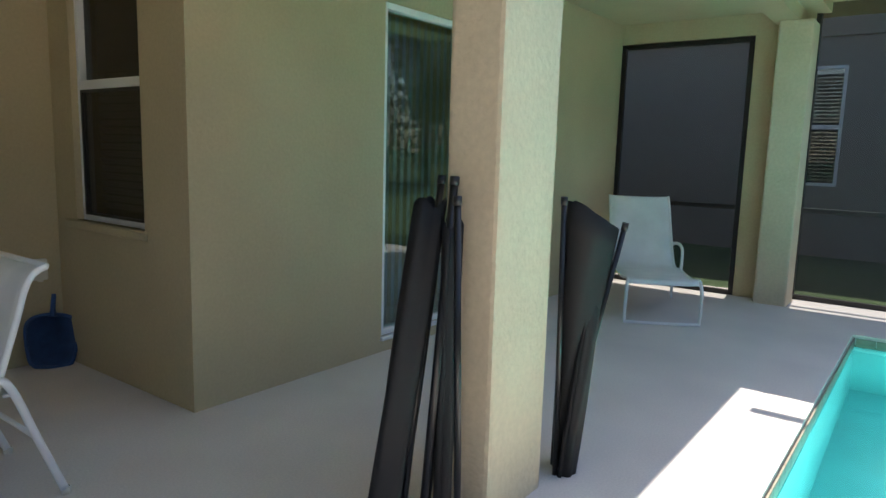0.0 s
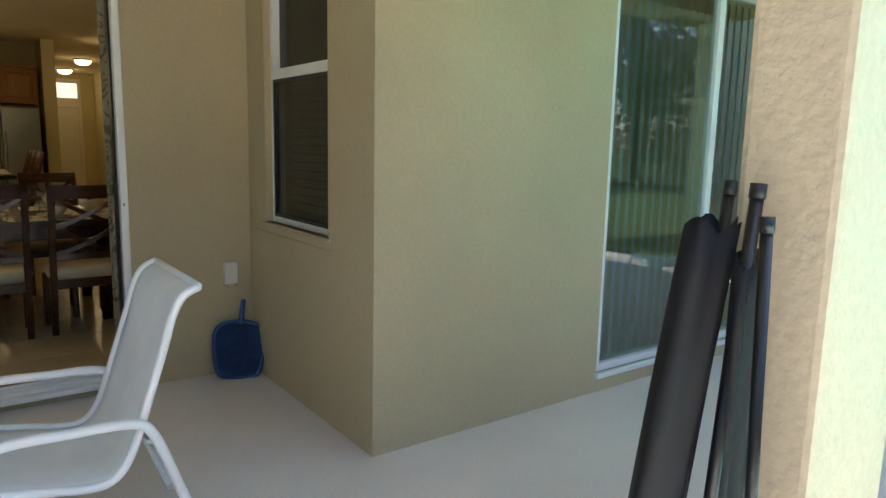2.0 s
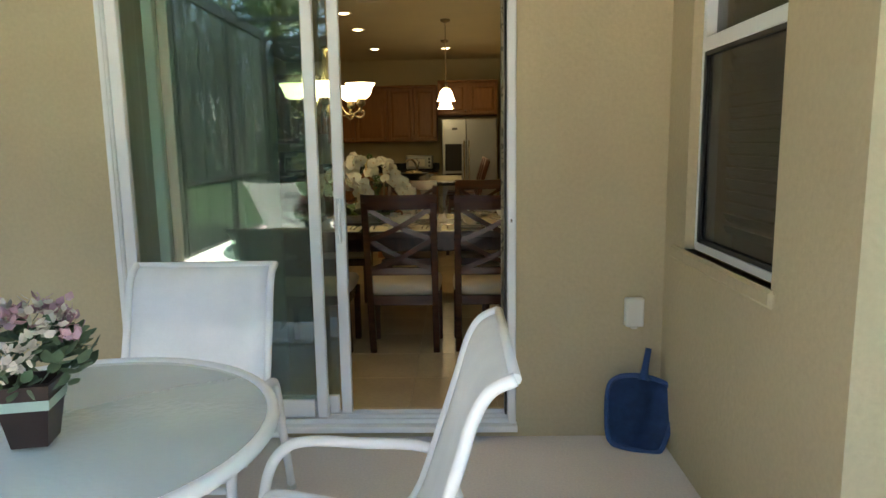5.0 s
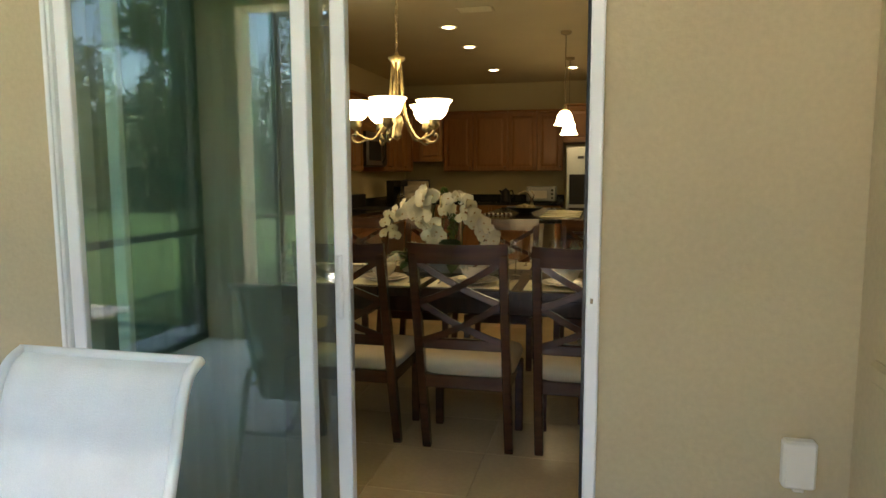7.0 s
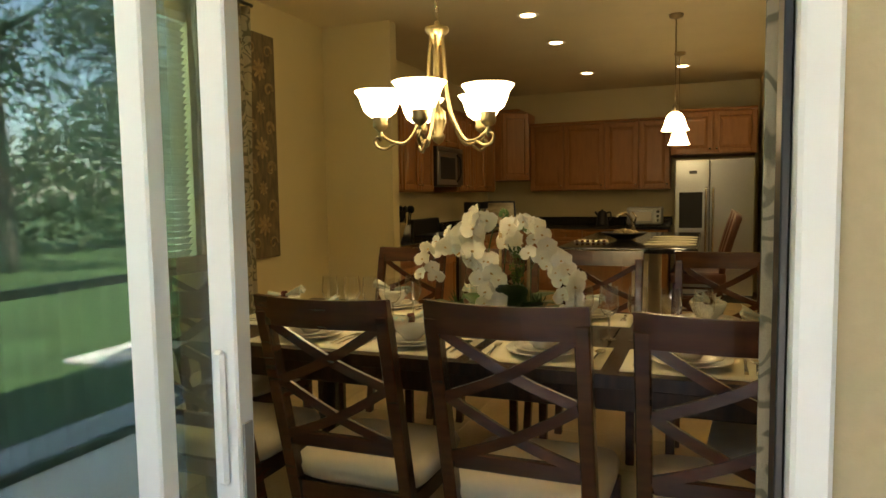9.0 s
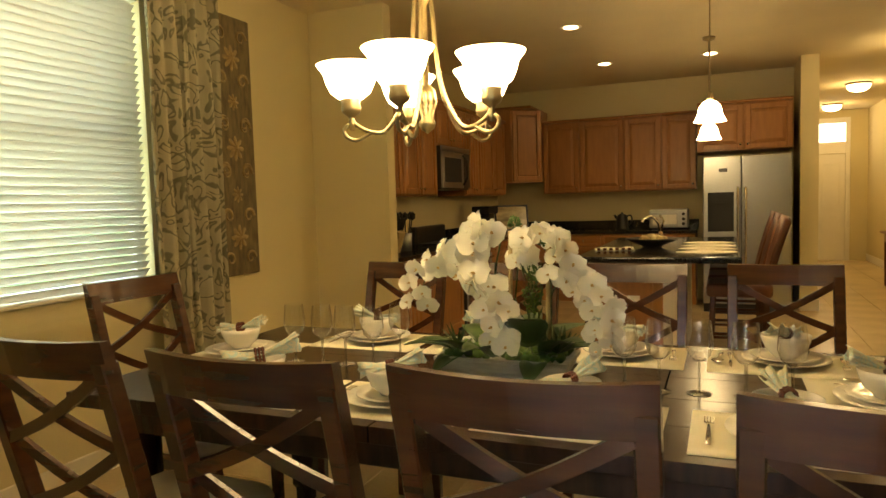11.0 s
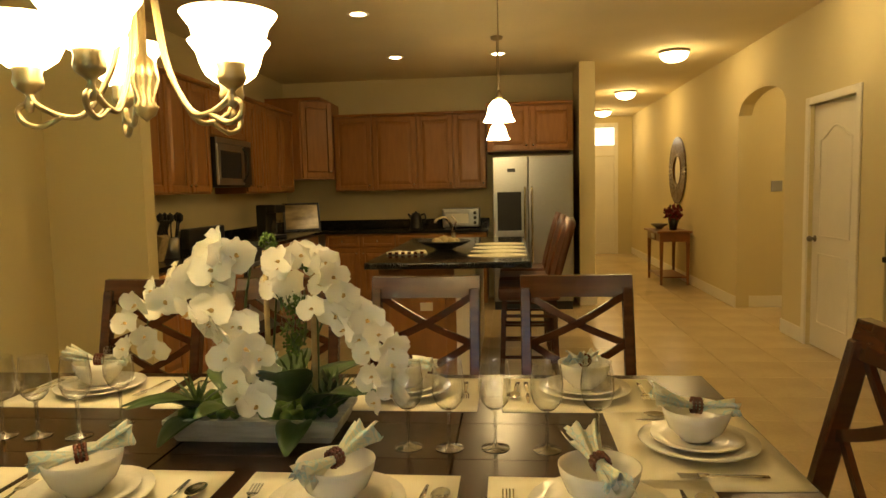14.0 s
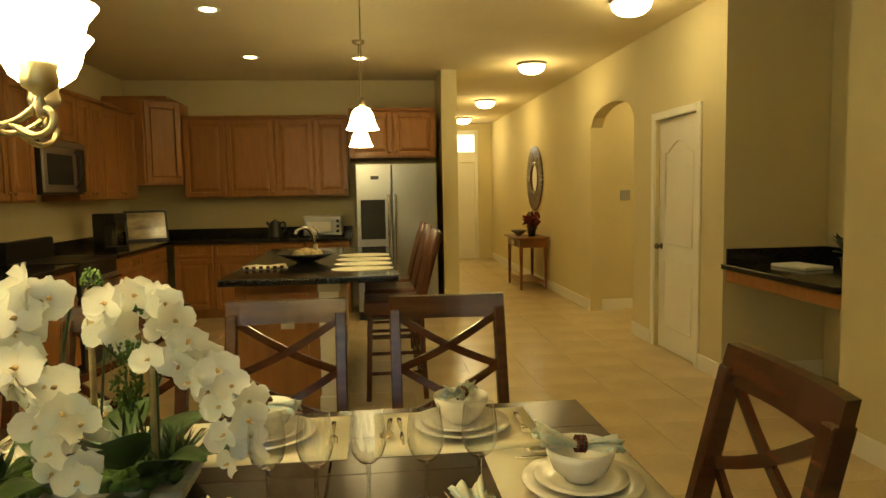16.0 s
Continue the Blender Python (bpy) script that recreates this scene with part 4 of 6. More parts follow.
# ---- dining room ----
TZ = 0.84       # table top
t_ = thing("dining_table", "long espresso wooden dining table laid for ten", "table", pose(-1.0, 1.95, F))
top_ = None
for k in range(5):
    y0 = -0.59 + k * 0.236
    for x0, x1 in ((-1.27, -0.17), (-0.165, 0.52), (0.525, 1.27)):
        bm = BM()
        box(bm, x0, y0 + 0.0004, 0.735, x1, y0 + 0.2356, 0.78, 0.0012)
        part("plank", bm, TABLE_WOOD, t_)
for x0, y0, x1, y1 in ((-1.15, -0.50, 1.15, -0.475), (-1.15, 0.475, 1.15, 0.50), (-1.15, -0.475, -1.125, 0.475), (1.125, -0.475, 1.15, 0.475)):
    bm = BM()
    box(bm, x0, y0, 0.635, x1, y1, 0.735, 0.003)
    part("apron", bm, TABLE_WOOD, t_)
for sx in (-1, 1):
    for sy in (-1, 1):
        bm = BM()
        lathe(bm, [(0, 0), (0.045, 0), (0.045, 0.06), (0.06, 0.08), (0.06, 0.635), (0.0, 0.635)], 4, pose(sx * 1.10, sy * 0.455, 0, 0, 0, 45))
        part("leg", bm, TABLE_WOOD, t_)


def arc_bar(bm, p, q, sag, w, d):
    """A bar from p to q that bows by sag along z."""
    p, q = Vector(p), Vector(q)
    pts = [p.lerp(q, k / 6) + Vector((0, 0, sag * math.sin(math.pi * k / 6))) for k in range(7)]
    prev = None
    for i, c in enumerate(pts):
        t = (pts[min(i + 1, 6)] - pts[max(i - 1, 0)]).normalized()
        n = Vector((0, 1, 0))
        n = (n - t * n.dot(t)).normalized()
        s = t.cross(n)
        ring = [bm.verts.new(c + s * a * w / 2 + n * b * d / 2) for a, b in ((-1, -1), (1, -1), (1, 1), (-1, 1))]
        if prev:
            for k in range(4):
                bm.faces.new((prev[k], prev[(k + 1) % 4], ring[(k + 1) % 4], ring[k]))
        else:
            bm.faces.new(ring[::-1])
        prev = ring
    bm.faces.new(prev)


def dining_chair(m, label):
    """Chair with a double-cross back; the back stands at y = 0 and the seat lies towards +y."""
    c = thing("dining_chair", label, "chair", m, "dining chairs round the table")
    W = 0.209
    def back_y(z):
        return (0.58 - z) * 0.235
    for s in (-1, 1):
        bm = BM()
        zs = [0.0, 0.2, 0.42, 0.6, 0.8, 1.03]
        ys = [back_y(z) for z in zs]
        prev = None
        for z, y in zip(zs, ys):
            h = 0.024 if z else 0.019
            ring = [bm.verts.new((s * W + a * 0.021, y + b * h, z)) for a, b in ((-1, -1), (1, -1), (1, 1), (-1, 1))]
            if prev:
                for k in range(4):
                    bm.faces.new((prev[k], prev[(k + 1) % 4], ring[(k + 1) % 4], ring[k]))
            else:
                bm.faces.new(ring[::-1])
            prev = ring
        bm.faces.new(prev)
        bev(bm, list(bm.verts), 0.004)
        part("back_post", bm, DARK_WOOD, c)
        bm = BM()
        box(bm, s * 0.22 - 0.021, 0.435, 0, s * 0.22 + 0.021, 0.477, 0.40, 0.005)
        part("leg", bm, DARK_WOOD, c)
        bm = BM()
        box(bm, s * 0.21 - 0.012, 0.05, 0.345, s * 0.21 + 0.012, 0.44, 0.41, 0.003)
        part("seat_rail", bm, DARK_WOOD, c)
    bm = BM()
    prev = None
    for i in range(9):
        u = -1 + i / 4
        x, bow = u * (W + 0.021), -0.030 * (1 - u * u)
        z1 = 1.08 - 0.006 * (1 - u * u)
        ring = [bm.verts.new((x, back_y(z) + bow + dy, z)) for z, dy in ((0.985, -0.016), (0.985, 0.016), (z1, 0.014), (z1 + 0.002, -0.014))]
        if prev:
            for k in range(4):
                bm.faces.new((prev[k], ring[k], ring[(k + 1) % 4], prev[(k + 1) % 4]))
        else:
            bm.faces.new(ring)
        prev = ring
    bm.faces.new(prev[::-1])
    part("top_rail", bm, DARK_WOOD, c)
    bm = BM()
    box(bm, -W + 0.02, -0.012, 0.555, W - 0.02, 0.012, 0.605, 0.004)
    part("lower_rail", bm, DARK_WOOD, c)
    for z0, z1 in ((0.79, 0.992), (0.595, 0.79)):
        for s in (-1, 1):
            bm = BM()
            arc_bar(bm, (-s * (W - 0.015), back_y(z0) - 0.008 - 0.006 * s, z0), (s * (W - 0.015), back_y(z1) - 0.008 - 0.006 * s, z1), -0.018, 0.030, 0.014)
            part("cross_bar", bm, DARK_WOOD, c)
    for y0, y1 in ((0.04, 0.06), (0.445, 0.467)):
        bm = BM()
        box(bm, -0.2, y0, 0.345, 0.2, y1, 0.41, 0.003)
        part("seat_rail", bm, DARK_WOOD, c)
    bm = BM()
    rows = []
    for z, g in ((0.41, -0.02), (0.425, 0.0), (0.46, 0.012), (0.485, 0.002), (0.497, -0.04), (0.503, -0.12)):
        n = 28
        row = []
        for k in range(n + 1):
            a = 2 * math.pi * k / n
            cx, sy = math.cos(a), math.sin(a)
            e = 0.35
            row.append(Vector(((0.235 + g) * math.copysign(abs(cx) ** e, cx), 0.265 + (0.225 + g) * math.copysign(abs(sy) ** e, sy), z)))
        rows.append(row)
    sheet(bm, rows)
    bm.faces.new([v for v in bm.verts][-29:-1])
    bmesh.ops.remove_doubles(bm, verts=list(bm.verts), dist=0.0005)
    part("seat_cushion", bm, SEAT_CLOTH, c, "cream upholstered seat")
    return c


LAB = "dark wooden dining chair with crossed back and cream seat"
LOW = Matrix.Diagonal((1, 1, 0.991, 1))
ch = dining_chair(pose(-0.635, 1.035, F) @ LOW, LAB)
for x in (-1.84, -1.215, -0.07):
    copy_thing(ch, pose(x, 1.05 if x > -1.3 else 1.08, F) @ LOW)
for x in (-1.93, -1.32, -0.72, -0.09):
    copy_thing(ch, pose(x + 0.02, 3.05, F, 0, 0, 180) @ Matrix.Diagonal((1, 1, 0.963, 1)))
copy_thing(ch, pose(0.385, 1.835, F, 0, 0, 86) @ LOW)
copy_thing(ch, pose(-2.60, 2.05, F, 0, 0, -94) @ LOW)


def lobed_plate(r, h):
    return [(0, 0.004), (r * 0.62, 0.004), (r * 0.70, h * 0.45), (r, h), (r * 0.995, h + 0.003), (r * 0.70, h * 0.45 + 0.004), (r * 0.60, 0.009), (0, 0.009)]


def cutlery(kind, label):
    t = thing(kind, label, "cutlery", None, "table cutlery")
    bm = BM()
    sheet(bm, [[Vector((-0.006, -0.095, 0.002)), Vector((0.006, -0.095, 0.002))], [Vector((-0.007, -0.07, 0.003)), Vector((0.007, -0.07, 0.003))], [Vector((-0.003, 0.03, 0.006)), Vector((0.003, 0.03, 0.006))]], 0.002)
    part("handle", bm, CHROME, t)
    bm = BM()
    if kind == "spoon":
        lathe(bm, [(0, 0), (0.012, 0.002), (0.02, 0.008), (0.0185, 0.008), (0.011, 0.004), (0, 0.003)], 12, Matrix.Translation((0, 0.058, 0.001)) @ Matrix.Diagonal((1, 1.6, 1, 1)))
        part("bowl", bm, CHROME, t)
    elif kind == "fork":
        sheet(bm, [[Vector((-0.003, 0.03, 0.006)), Vector((0.003, 0.03, 0.006))], [Vector((-0.012, 0.05, 0.005)), Vector((0.012, 0.05, 0.005))]], 0.0018)
        for k in range(4):
            bar(bm, (-0.0102 + k * 0.0068, 0.049, 0.004), (-0.0102 + k * 0.0068, 0.092, 0.006), 0.003, 0.0018, 0)
        part("tines", bm, CHROME, t)
    else:
        sheet(bm, [[Vector((-0.003, 0.03, 0.004)), Vector((0.003, 0.03, 0.004))], [Vector((-0.005, 0.06, 0.003)), Vector((0.007, 0.06, 0.003))], [Vector((-0.002, 0.115, 0.002)), Vector((0.004, 0.115, 0.002))]], 0.0015)
        part("blade", bm, CHROME, t)
    return t


BEAD = []


def napkin(m, seed):
    """A napkin drawn through a beaded ring, its ends flaring."""
    rg = random.Random(seed)
    t = thing("napkin", "pale blue and cream napkin in a beaded ring", "napkin", m, "napkins on the bowls")
    bm = BM()
    for layer in range(3):
        rows = []
        for i in range(13):
            u = -1 + i / 6
            w = 0.018 + (0.050 if u > 0 else 0.032) * abs(u) ** 1.2
            ph = rg.uniform(-0.1, 0.1)
            row = []
            for k in range(11):
                v = -1 + k / 5
                z = 0.018 + 0.016 * math.sin(v * 5 + layer * 2 + u * 2) * (0.35 + abs(u)) + 0.016 * layer * abs(u) + (0.02 if u > 0 else -0.008) * abs(u)
                row.append(Vector((0.145 * u + 0.015 * v * v * u + 0.01 * ph, w * v * (1 - 0.12 * layer), z)))
            rows.append(row)
        sheet(bm, rows, 0.0012)
    part("cloth", bm, NAPKIN, t)
    ring = None
    for j in range(3):
        bm = BM()
        tube(bm, [(-0.02 + 0.014 * j, 0.024 * math.cos(2 * math.pi * k / 16), 0.022 + 0.024 * math.sin(2 * math.pi * k / 16)) for k in range(16)], 0.0035, 6, closed=True)
        ring = part("napkin_ring", bm, BEADS, t, "brown beaded napkin ring")
        for k in range(12):
            a = 2 * math.pi * k / 12
            if not BEAD:
                bb = BM()
                lathe(bb, [(0, -0.0075), (0.0055, -0.005), (0.0075, 0), (0.0055, 0.005), (0, 0.0075)], 7)
                BEAD.append(part("bead", bb, BEADS, ring))
                o = BEAD[0]
            else:
                o = new("bead", BEAD[0].data)
                o.parent = ring
            o.matrix_basis = pose(-0.02 + 0.014 * j, 0.026 * math.cos(a), 0.022 + 0.026 * math.sin(a))
    return t


def mat_sheet(w, d, bow):
    bm = BM()
    rows = []
    for j in range(7):
        v = -1 + j / 3
        rows.append([Vector((w / 2 * (-1 + i / 3) * (1 + bow * (1 - v * v)), d / 2 * v, 0.0)) for i in range(7)])
    sheet(bm, rows, 0.003)
    return bm


proto = {}
def setting(x, y, turn, seed, ends=False):
    """Placemat, plates, bowl, napkin and cutlery for one seat; turn 0 for a guest who faces +y."""
    base = pose(x, y, TZ, 0, 0, turn)
    def put(kind, make, m):
        if kind in proto:
            return copy_thing(proto[kind], base @ m)
        proto[kind] = make()
        proto[kind].matrix_basis = base @ m
        return proto[kind]
    def mk_mat():
        t = thing("placemat", "cream placemat on the table", "placemat", None, "cream placemats")
        part("cloth", mat_sheet(0.455, 0.325, 0.0), CLOTH, t)
        return t
    def mk_end():
        t = thing("placemat", "cream placemat with bowed edges on the table end", "placemat", None, "cream placemats")
        part("cloth", mat_sheet(0.46, 0.36, 0.04), CLOTH, t)
        return t
    def mk_plate(r, h, nm, lab):
        t = thing(nm, lab, "plate", None, "white plates")
        bm = BM()
        lathe(bm, lobed_plate(r, h), 36)
        part("dish", bm, CERAMIC, t)
        return t
    def mk_bowl():
        t = thing("bowl", "white ceramic bowl on the plates", "bowl", None, "white bowls")
        bm = BM()
        lathe(bm, [(0, 0.0), (0.035, 0.0), (0.038, 0.006), (0.06, 0.025), (0.073, 0.055), (0.077, 0.075), (0.074, 0.075), (0.069, 0.055), (0.055, 0.03), (0.03, 0.012), (0, 0.01)], 32)
        part("dish", bm, CERAMIC, t)
        return t
    if ends:
        put("placemat_end", mk_end, pose(0, 0, 0.002))
    else:
        put("placemat", mk_mat, pose(0, 0, 0.002))
    rg = random.Random(seed)
    px = -0.01 + rg.uniform(-0.01, 0.01)
    put("plate", lambda: mk_plate(0.135, 0.020, "dinner_plate", "large white dinner plate on the placemat"), pose(px, -0.005, 0.004))
    put("small_plate", lambda: mk_plate(0.105, 0.016, "salad_plate", "small white plate on the dinner plate"), pose(px + 0.003, -0.003, 0.0155))
    put("bowl", mk_bowl, pose(px, 0, 0.026))
    a = (38, 35, 62, 105, 10, 50, -20, 70, 90, 100)[seed % 10]
    put("napkin", lambda: napkin(pose(0, 0, 0), 3), pose(px, 0.005, 0.092, 0, -5, a) @ Matrix.Scale(0.78, 4))
    put("fork", lambda: cutlery("fork", "silver dinner fork on the placemat"), pose(-0.185, -0.01, 0.006, 0, 0, rg.uniform(-4, 4)))
    put("knife", lambda: cutlery("knife", "silver dinner knife on the placemat"), pose(0.155, -0.01, 0.006, 0, 0, rg.uniform(-4, 4)))
    put("spoon", lambda: cutlery("spoon", "silver spoon on the placemat"), pose(0.19, -0.01, 0.006, 0, 0, rg.uniform(-6, 2)))


for i, x in enumerate((-1.66, -1.185, -0.68, -0.165)):
    setting(x, 1.575, 0, i)
for i, x in enumerate((-1.665, -1.165, -0.665, -0.14)):
    setting(x, 2.325, 180, i + 4)
setting(0.085, 1.93, 90, 8, True)
setting(-2.075, 1.97, -90, 9, True)

glass0 = None
for x, y in ((-1.78, 1.925), (-1.665, 1.93), (-1.572, 1.935), (-1.462, 1.94), (-1.405, 2.04), (-0.59, 1.90), (-0.491, 1.897), (-0.381, 1.902), (-0.259, 1.896), (-0.142, 1.903)):
    if glass0 is None:
        glass0 = thing("wine_glass", "clear stemmed wine glass on the table", "glass", pose(x, y, TZ), "wine glasses")
        bm = BM()
        lathe(bm, [(0, 0.0), (0.034, 0.0), (0.034, 0.002), (0.008, 0.006), (0.0045, 0.012), (0, 0.012)], 24)
        part("foot", bm, WINE_STEM, glass0)
        bm = BM()
        lathe(bm, [(0, 0.0122), (0.0045, 0.0122), (0.004, 0.05), (0.005, 0.09), (0.010, 0.0962), (0, 0.0962)], 12)
        part("stem", bm, WINE_STEM, glass0)
        bm = BM()
        lathe(bm, [(0.0, 0.0964), (0.018, 0.099), (0.032, 0.115), (0.0395, 0.138), (0.0385, 0.165), (0.033, 0.210), (0.0335, 0.212), (0.0325, 0.2125)], 28)
        part("bowl", bm, WINE_GLASS, glass0)
    else:
        copy_thing(glass0, pose(x, y, TZ))

# orchid arrangement
t_ = thing("orchid_arrangement", "white orchids with green leaves in a whitewashed tray", "plant", pose(-0.985, 2.0, TZ))
bm = BM()
prof = ((0.0, 0.198, 0.085), (0.012, 0.203, 0.09), (0.016, 0.208, 0.095), (0.044, 0.216, 0.10), (0.048, 0.224, 0.106), (0.060, 0.224, 0.106), (0.060, 0.205, 0.09), (0.042, 0.2, 0.086))
prev = None
for z, a, b in prof:
    ring = [bm.verts.new((sx * a, sy * b, z)) for sx, sy in ((-1, -1), (1, -1), (1, 1), (-1, 1))]
    if prev:
        for k in range(4):
            bm.faces.new((prev[k], prev[(k + 1) % 4], ring[(k + 1) % 4], ring[k]))
    else:
        bm.faces.new(ring[::-1])
    prev = ring
bm.faces.new(prev)
part("tray", bm, PLANTER, t_, "whitewashed wooden tray")
bm = BM()
rg = random.Random(11)
for i in range(60):
    x, y = rg.uniform(-0.19, 0.19), rg.uniform(-0.08, 0.08)
    lathe(bm, [(0, -0.02), (0.02, 0), (0.017, 0.012), (0, 0.02)], 6, pose(x, y, 0.055 + rg.uniform(0, 0.012)))
part("moss", bm, MOSS, t_)


def big_leaf(p, turn, tilt, length, width):
    bm = BM()
    m = Matrix.Translation(p) @ Euler((0, -radians(tilt), radians(turn))).to_matrix().to_4x4()
    rows = []
    for i in range(9):
        u = i / 8
        w = width * math.sin(math.pi * (0.1 + 0.88 * u)) ** 0.8
        droop = -0.55 * length * u * u
        rows.append([m @ Vector((length * u, w * v / 2, droop + 0.18 * w * abs(v))) for v in (-1, -0.5, 0, 0.5, 1)])
    sheet(bm, rows, 0.0012)
    return part("leaf", bm, LEAF, t_)


for p, a, tl, l, w in (((-0.12, -0.06, 0.06), -120, 48, 0.20, 0.10), ((-0.17, -0.03, 0.06), -160, 38, 0.16, 0.085), ((0.09, -0.07, 0.10), -78, 62, 0.20, 0.135), ((0.14, -0.04, 0.07), -40, 50, 0.18, 0.10), ((-0.03, -0.07, 0.06), -100, 46, 0.17, 0.105), ((0.12, -0.08, 0.05), -85, 18, 0.13, 0.085), ((-0.15, -0.07, 0.05), -105, 20, 0.12, 0.075), ((0.1, 0.05, 0.07), 50, 45, 0.19, 0.10), ((-0.1, 0.05, 0.07), 130, 40, 0.18, 0.095), ((0.17, 0, 0.06), 5, 40, 0.15, 0.07), ((0.03, 0.05, 0.08), 85, 50, 0.19, 0.10)):
    big_leaf(Vector(p), a, tl, l, w)
for px, py in ((0.17, -0.02), (-0.17, -0.02), (0.18, 0.04)):
    bm = BM()
    for i in range(46):
        a, e = rg.uniform(0, 6.28), rg.uniform(0.15, 1.3)
        petal(bm, Matrix.Translation((px, py, 0.07)) @ Euler((0, -e, a)).to_matrix().to_4x4(), rg.uniform(0.06, 0.10), 0.011, -0.1, 3)
    part("succulent", bm, LEAF, t_)
for (x0, y0, x1, y1, z1) in ((0.005, 0.03, 0.01, 0.03, 0.47), (0.145, -0.02, 0.15, -0.02, 0.475)):
    bm = BM()
    tube(bm, [(x0, y0, 0.05), (x1, y1, z1)], 0.0075, 8)
    part("stake", bm, STAKE, t_)

def broad_petal(bm, m, length, width, cup, wave):
    """A round, wavy orchid petal with a narrow claw."""
    rows = []
    for i in range(6):
        u = i / 5
        w = width * (0.16 + 0.84 * math.sin(math.pi * min(1.0, 0.06 + 0.80 * u)) ** 0.8) * (1.0 if u < 0.95 else 0.55)
        rows.append([m @ Vector((length * u * (1 - 0.10 * v * v), w * v / 2, cup * length * u * u + 0.10 * width * abs(v) * u + wave * math.sin(5 * v + 4 * u) * u)) for v in (-1, -0.5, 0, 0.5, 1)])
    sheet(bm, rows)


bm = BM()
for a in (90, 212, 328):
    broad_petal(bm, Euler((0, 0, radians(a))).to_matrix().to_4x4(), 0.056, 0.040, 0.10, 0.0015)
for a in (14, 166):
    broad_petal(bm, Matrix.Translation((0, 0, 0.003)) @ Euler((0, 0, radians(a))).to_matrix().to_4x4(), 0.062, 0.076, 0.14, 0.003)
blossom = part("blossom", bm, PETAL, t_, "white moth orchid blossom")
bm = BM()
petal(bm, Matrix.Translation((0, 0, 0.006)) @ Euler((0, -0.9, radians(-90))).to_matrix().to_4x4(), 0.020, 0.014, 0.6, 3)
lathe(bm, [(0, 0.0), (0.006, 0.003), (0.005, 0.010), (0, 0.013)], 8, pose(0, 0, 0.004))
LIP = mat("yellow orchid lip", (0.62, 0.42, 0.16), 0.5, vary=0.2, scale=60)
lip = part("lip", bm, LIP, blossom, "yellow lip")

stems = [
    [(-0.08, 0.02, 0.06), (-0.075, 0.01, 0.30), (-0.10, -0.02, 0.39), (-0.16, -0.04, 0.40), (-0.235, -0.05, 0.375), (-0.275, -0.05, 0.30), (-0.295, -0.05, 0.21)],
    [(-0.04, 0.0, 0.06), (-0.03, -0.02, 0.32), (0.0, -0.05, 0.45), (-0.04, -0.09, 0.475), (-0.10, -0.10, 0.41), (-0.07, -0.12, 0.33), (0.0, -0.13, 0.27), (0.02, -0.13, 0.18), (0.015, -0.12, 0.11)],
    [(0.15, -0.01, 0.06), (0.15, -0.01, 0.38), (0.095, -0.03, 0.44), (0.14, -0.04, 0.465), (0.185, -0.05, 0.44), (0.205, -0.06, 0.38), (0.20, -0.06, 0.33)],
    [(0.12, 0.0, 0.06), (0.15, 0.0, 0.25), (0.215, -0.03, 0.34), (0.255, -0.05, 0.315), (0.31, -0.06, 0.25), (0.34, -0.07, 0.18), (0.335, -0.07, 0.11)],
    [(0.0, 0.05, 0.06), (0.02, 0.05, 0.26), (0.03, 0.05, 0.35), (0.05, 0.03, 0.38), (0.075, 0.01, 0.32)],
]
starts = (0.46, 0.34, 0.32, 0.44, 0.66)
counts = (12, 27, 12, 15, 4)
first = True
for si, st in enumerate(stems):
    line = smooth_path(st, 8)
    bm = BM()
    tube(bm, line, [0.0035 * (1 - 0.5 * k / len(line)) for k in range(len(line))], 6)
    part("stem", bm, LEAF, t_)
    n = len(line)
    k0 = int(n * starts[si])
    count = counts[si]
    for j in range(count):
        u = j / (count - 1)
        p = line[min(n - 1, k0 + int((n - 1 - k0) * u))]
        side = 1 if j % 2 else -1
        q = p + Vector((rg.uniform(-0.012, 0.012) + 0.026 * side, rg.uniform(-0.04, 0.01), rg.uniform(-0.014, 0.014)))
        s = rg.uniform(0.70, 0.92) * (1.0 if u < 0.55 else 1.22 - 0.40 * u) * (1.08 if si == 1 else 0.92)
        yaw = rg.uniform(-38, 38) + 26 * side + (170 if si > 3 and j % 2 else 0)
        m = Matrix.Translation(q) @ pose(0, 0, 0, 0, 0, yaw) @ pose(0, 0, 0, 90 + rg.uniform(-28, 22), 0, 0) @ pose(0, 0, 0, 0, 0, rg.uniform(-25, 25)) @ Matrix.Scale(s, 4)
        if first:
            blossom.matrix_basis = m
            first = False
        else:
            o = new("blossom", blossom.data)
            o["label"] = "white moth orchid blossom"
            o.parent, o.matrix_basis = t_, m
            l2 = new("lip", lip.data)
            l2.parent = o
            l2["label"] = "yellow lip"
for x, y, z, r in ((0.05, -0.05, 0.50, 0.022), (0.075, -0.05, 0.45, 0.018), (0.095, -0.02, 0.27, 0.034), (0.10, -0.01, 0.33, 0.03), (0.095, -0.02, 0.23, 0.03), (0.145, -0.04, 0.435, 0.015)):
    bm = BM()
    for i in range(70):
        d = Vector((rg.gauss(0, 1), rg.gauss(0, 1), rg.gauss(0, 1))).normalized()
        lathe(bm, [(0, -0.005), (0.0045, 0), (0, 0.005)], 5, Matrix.Translation(Vector((x, y, z)) + d * r * rg.uniform(0.6, 1)))
    part("seed_head", bm, MOSS, t_)
bm = BM()
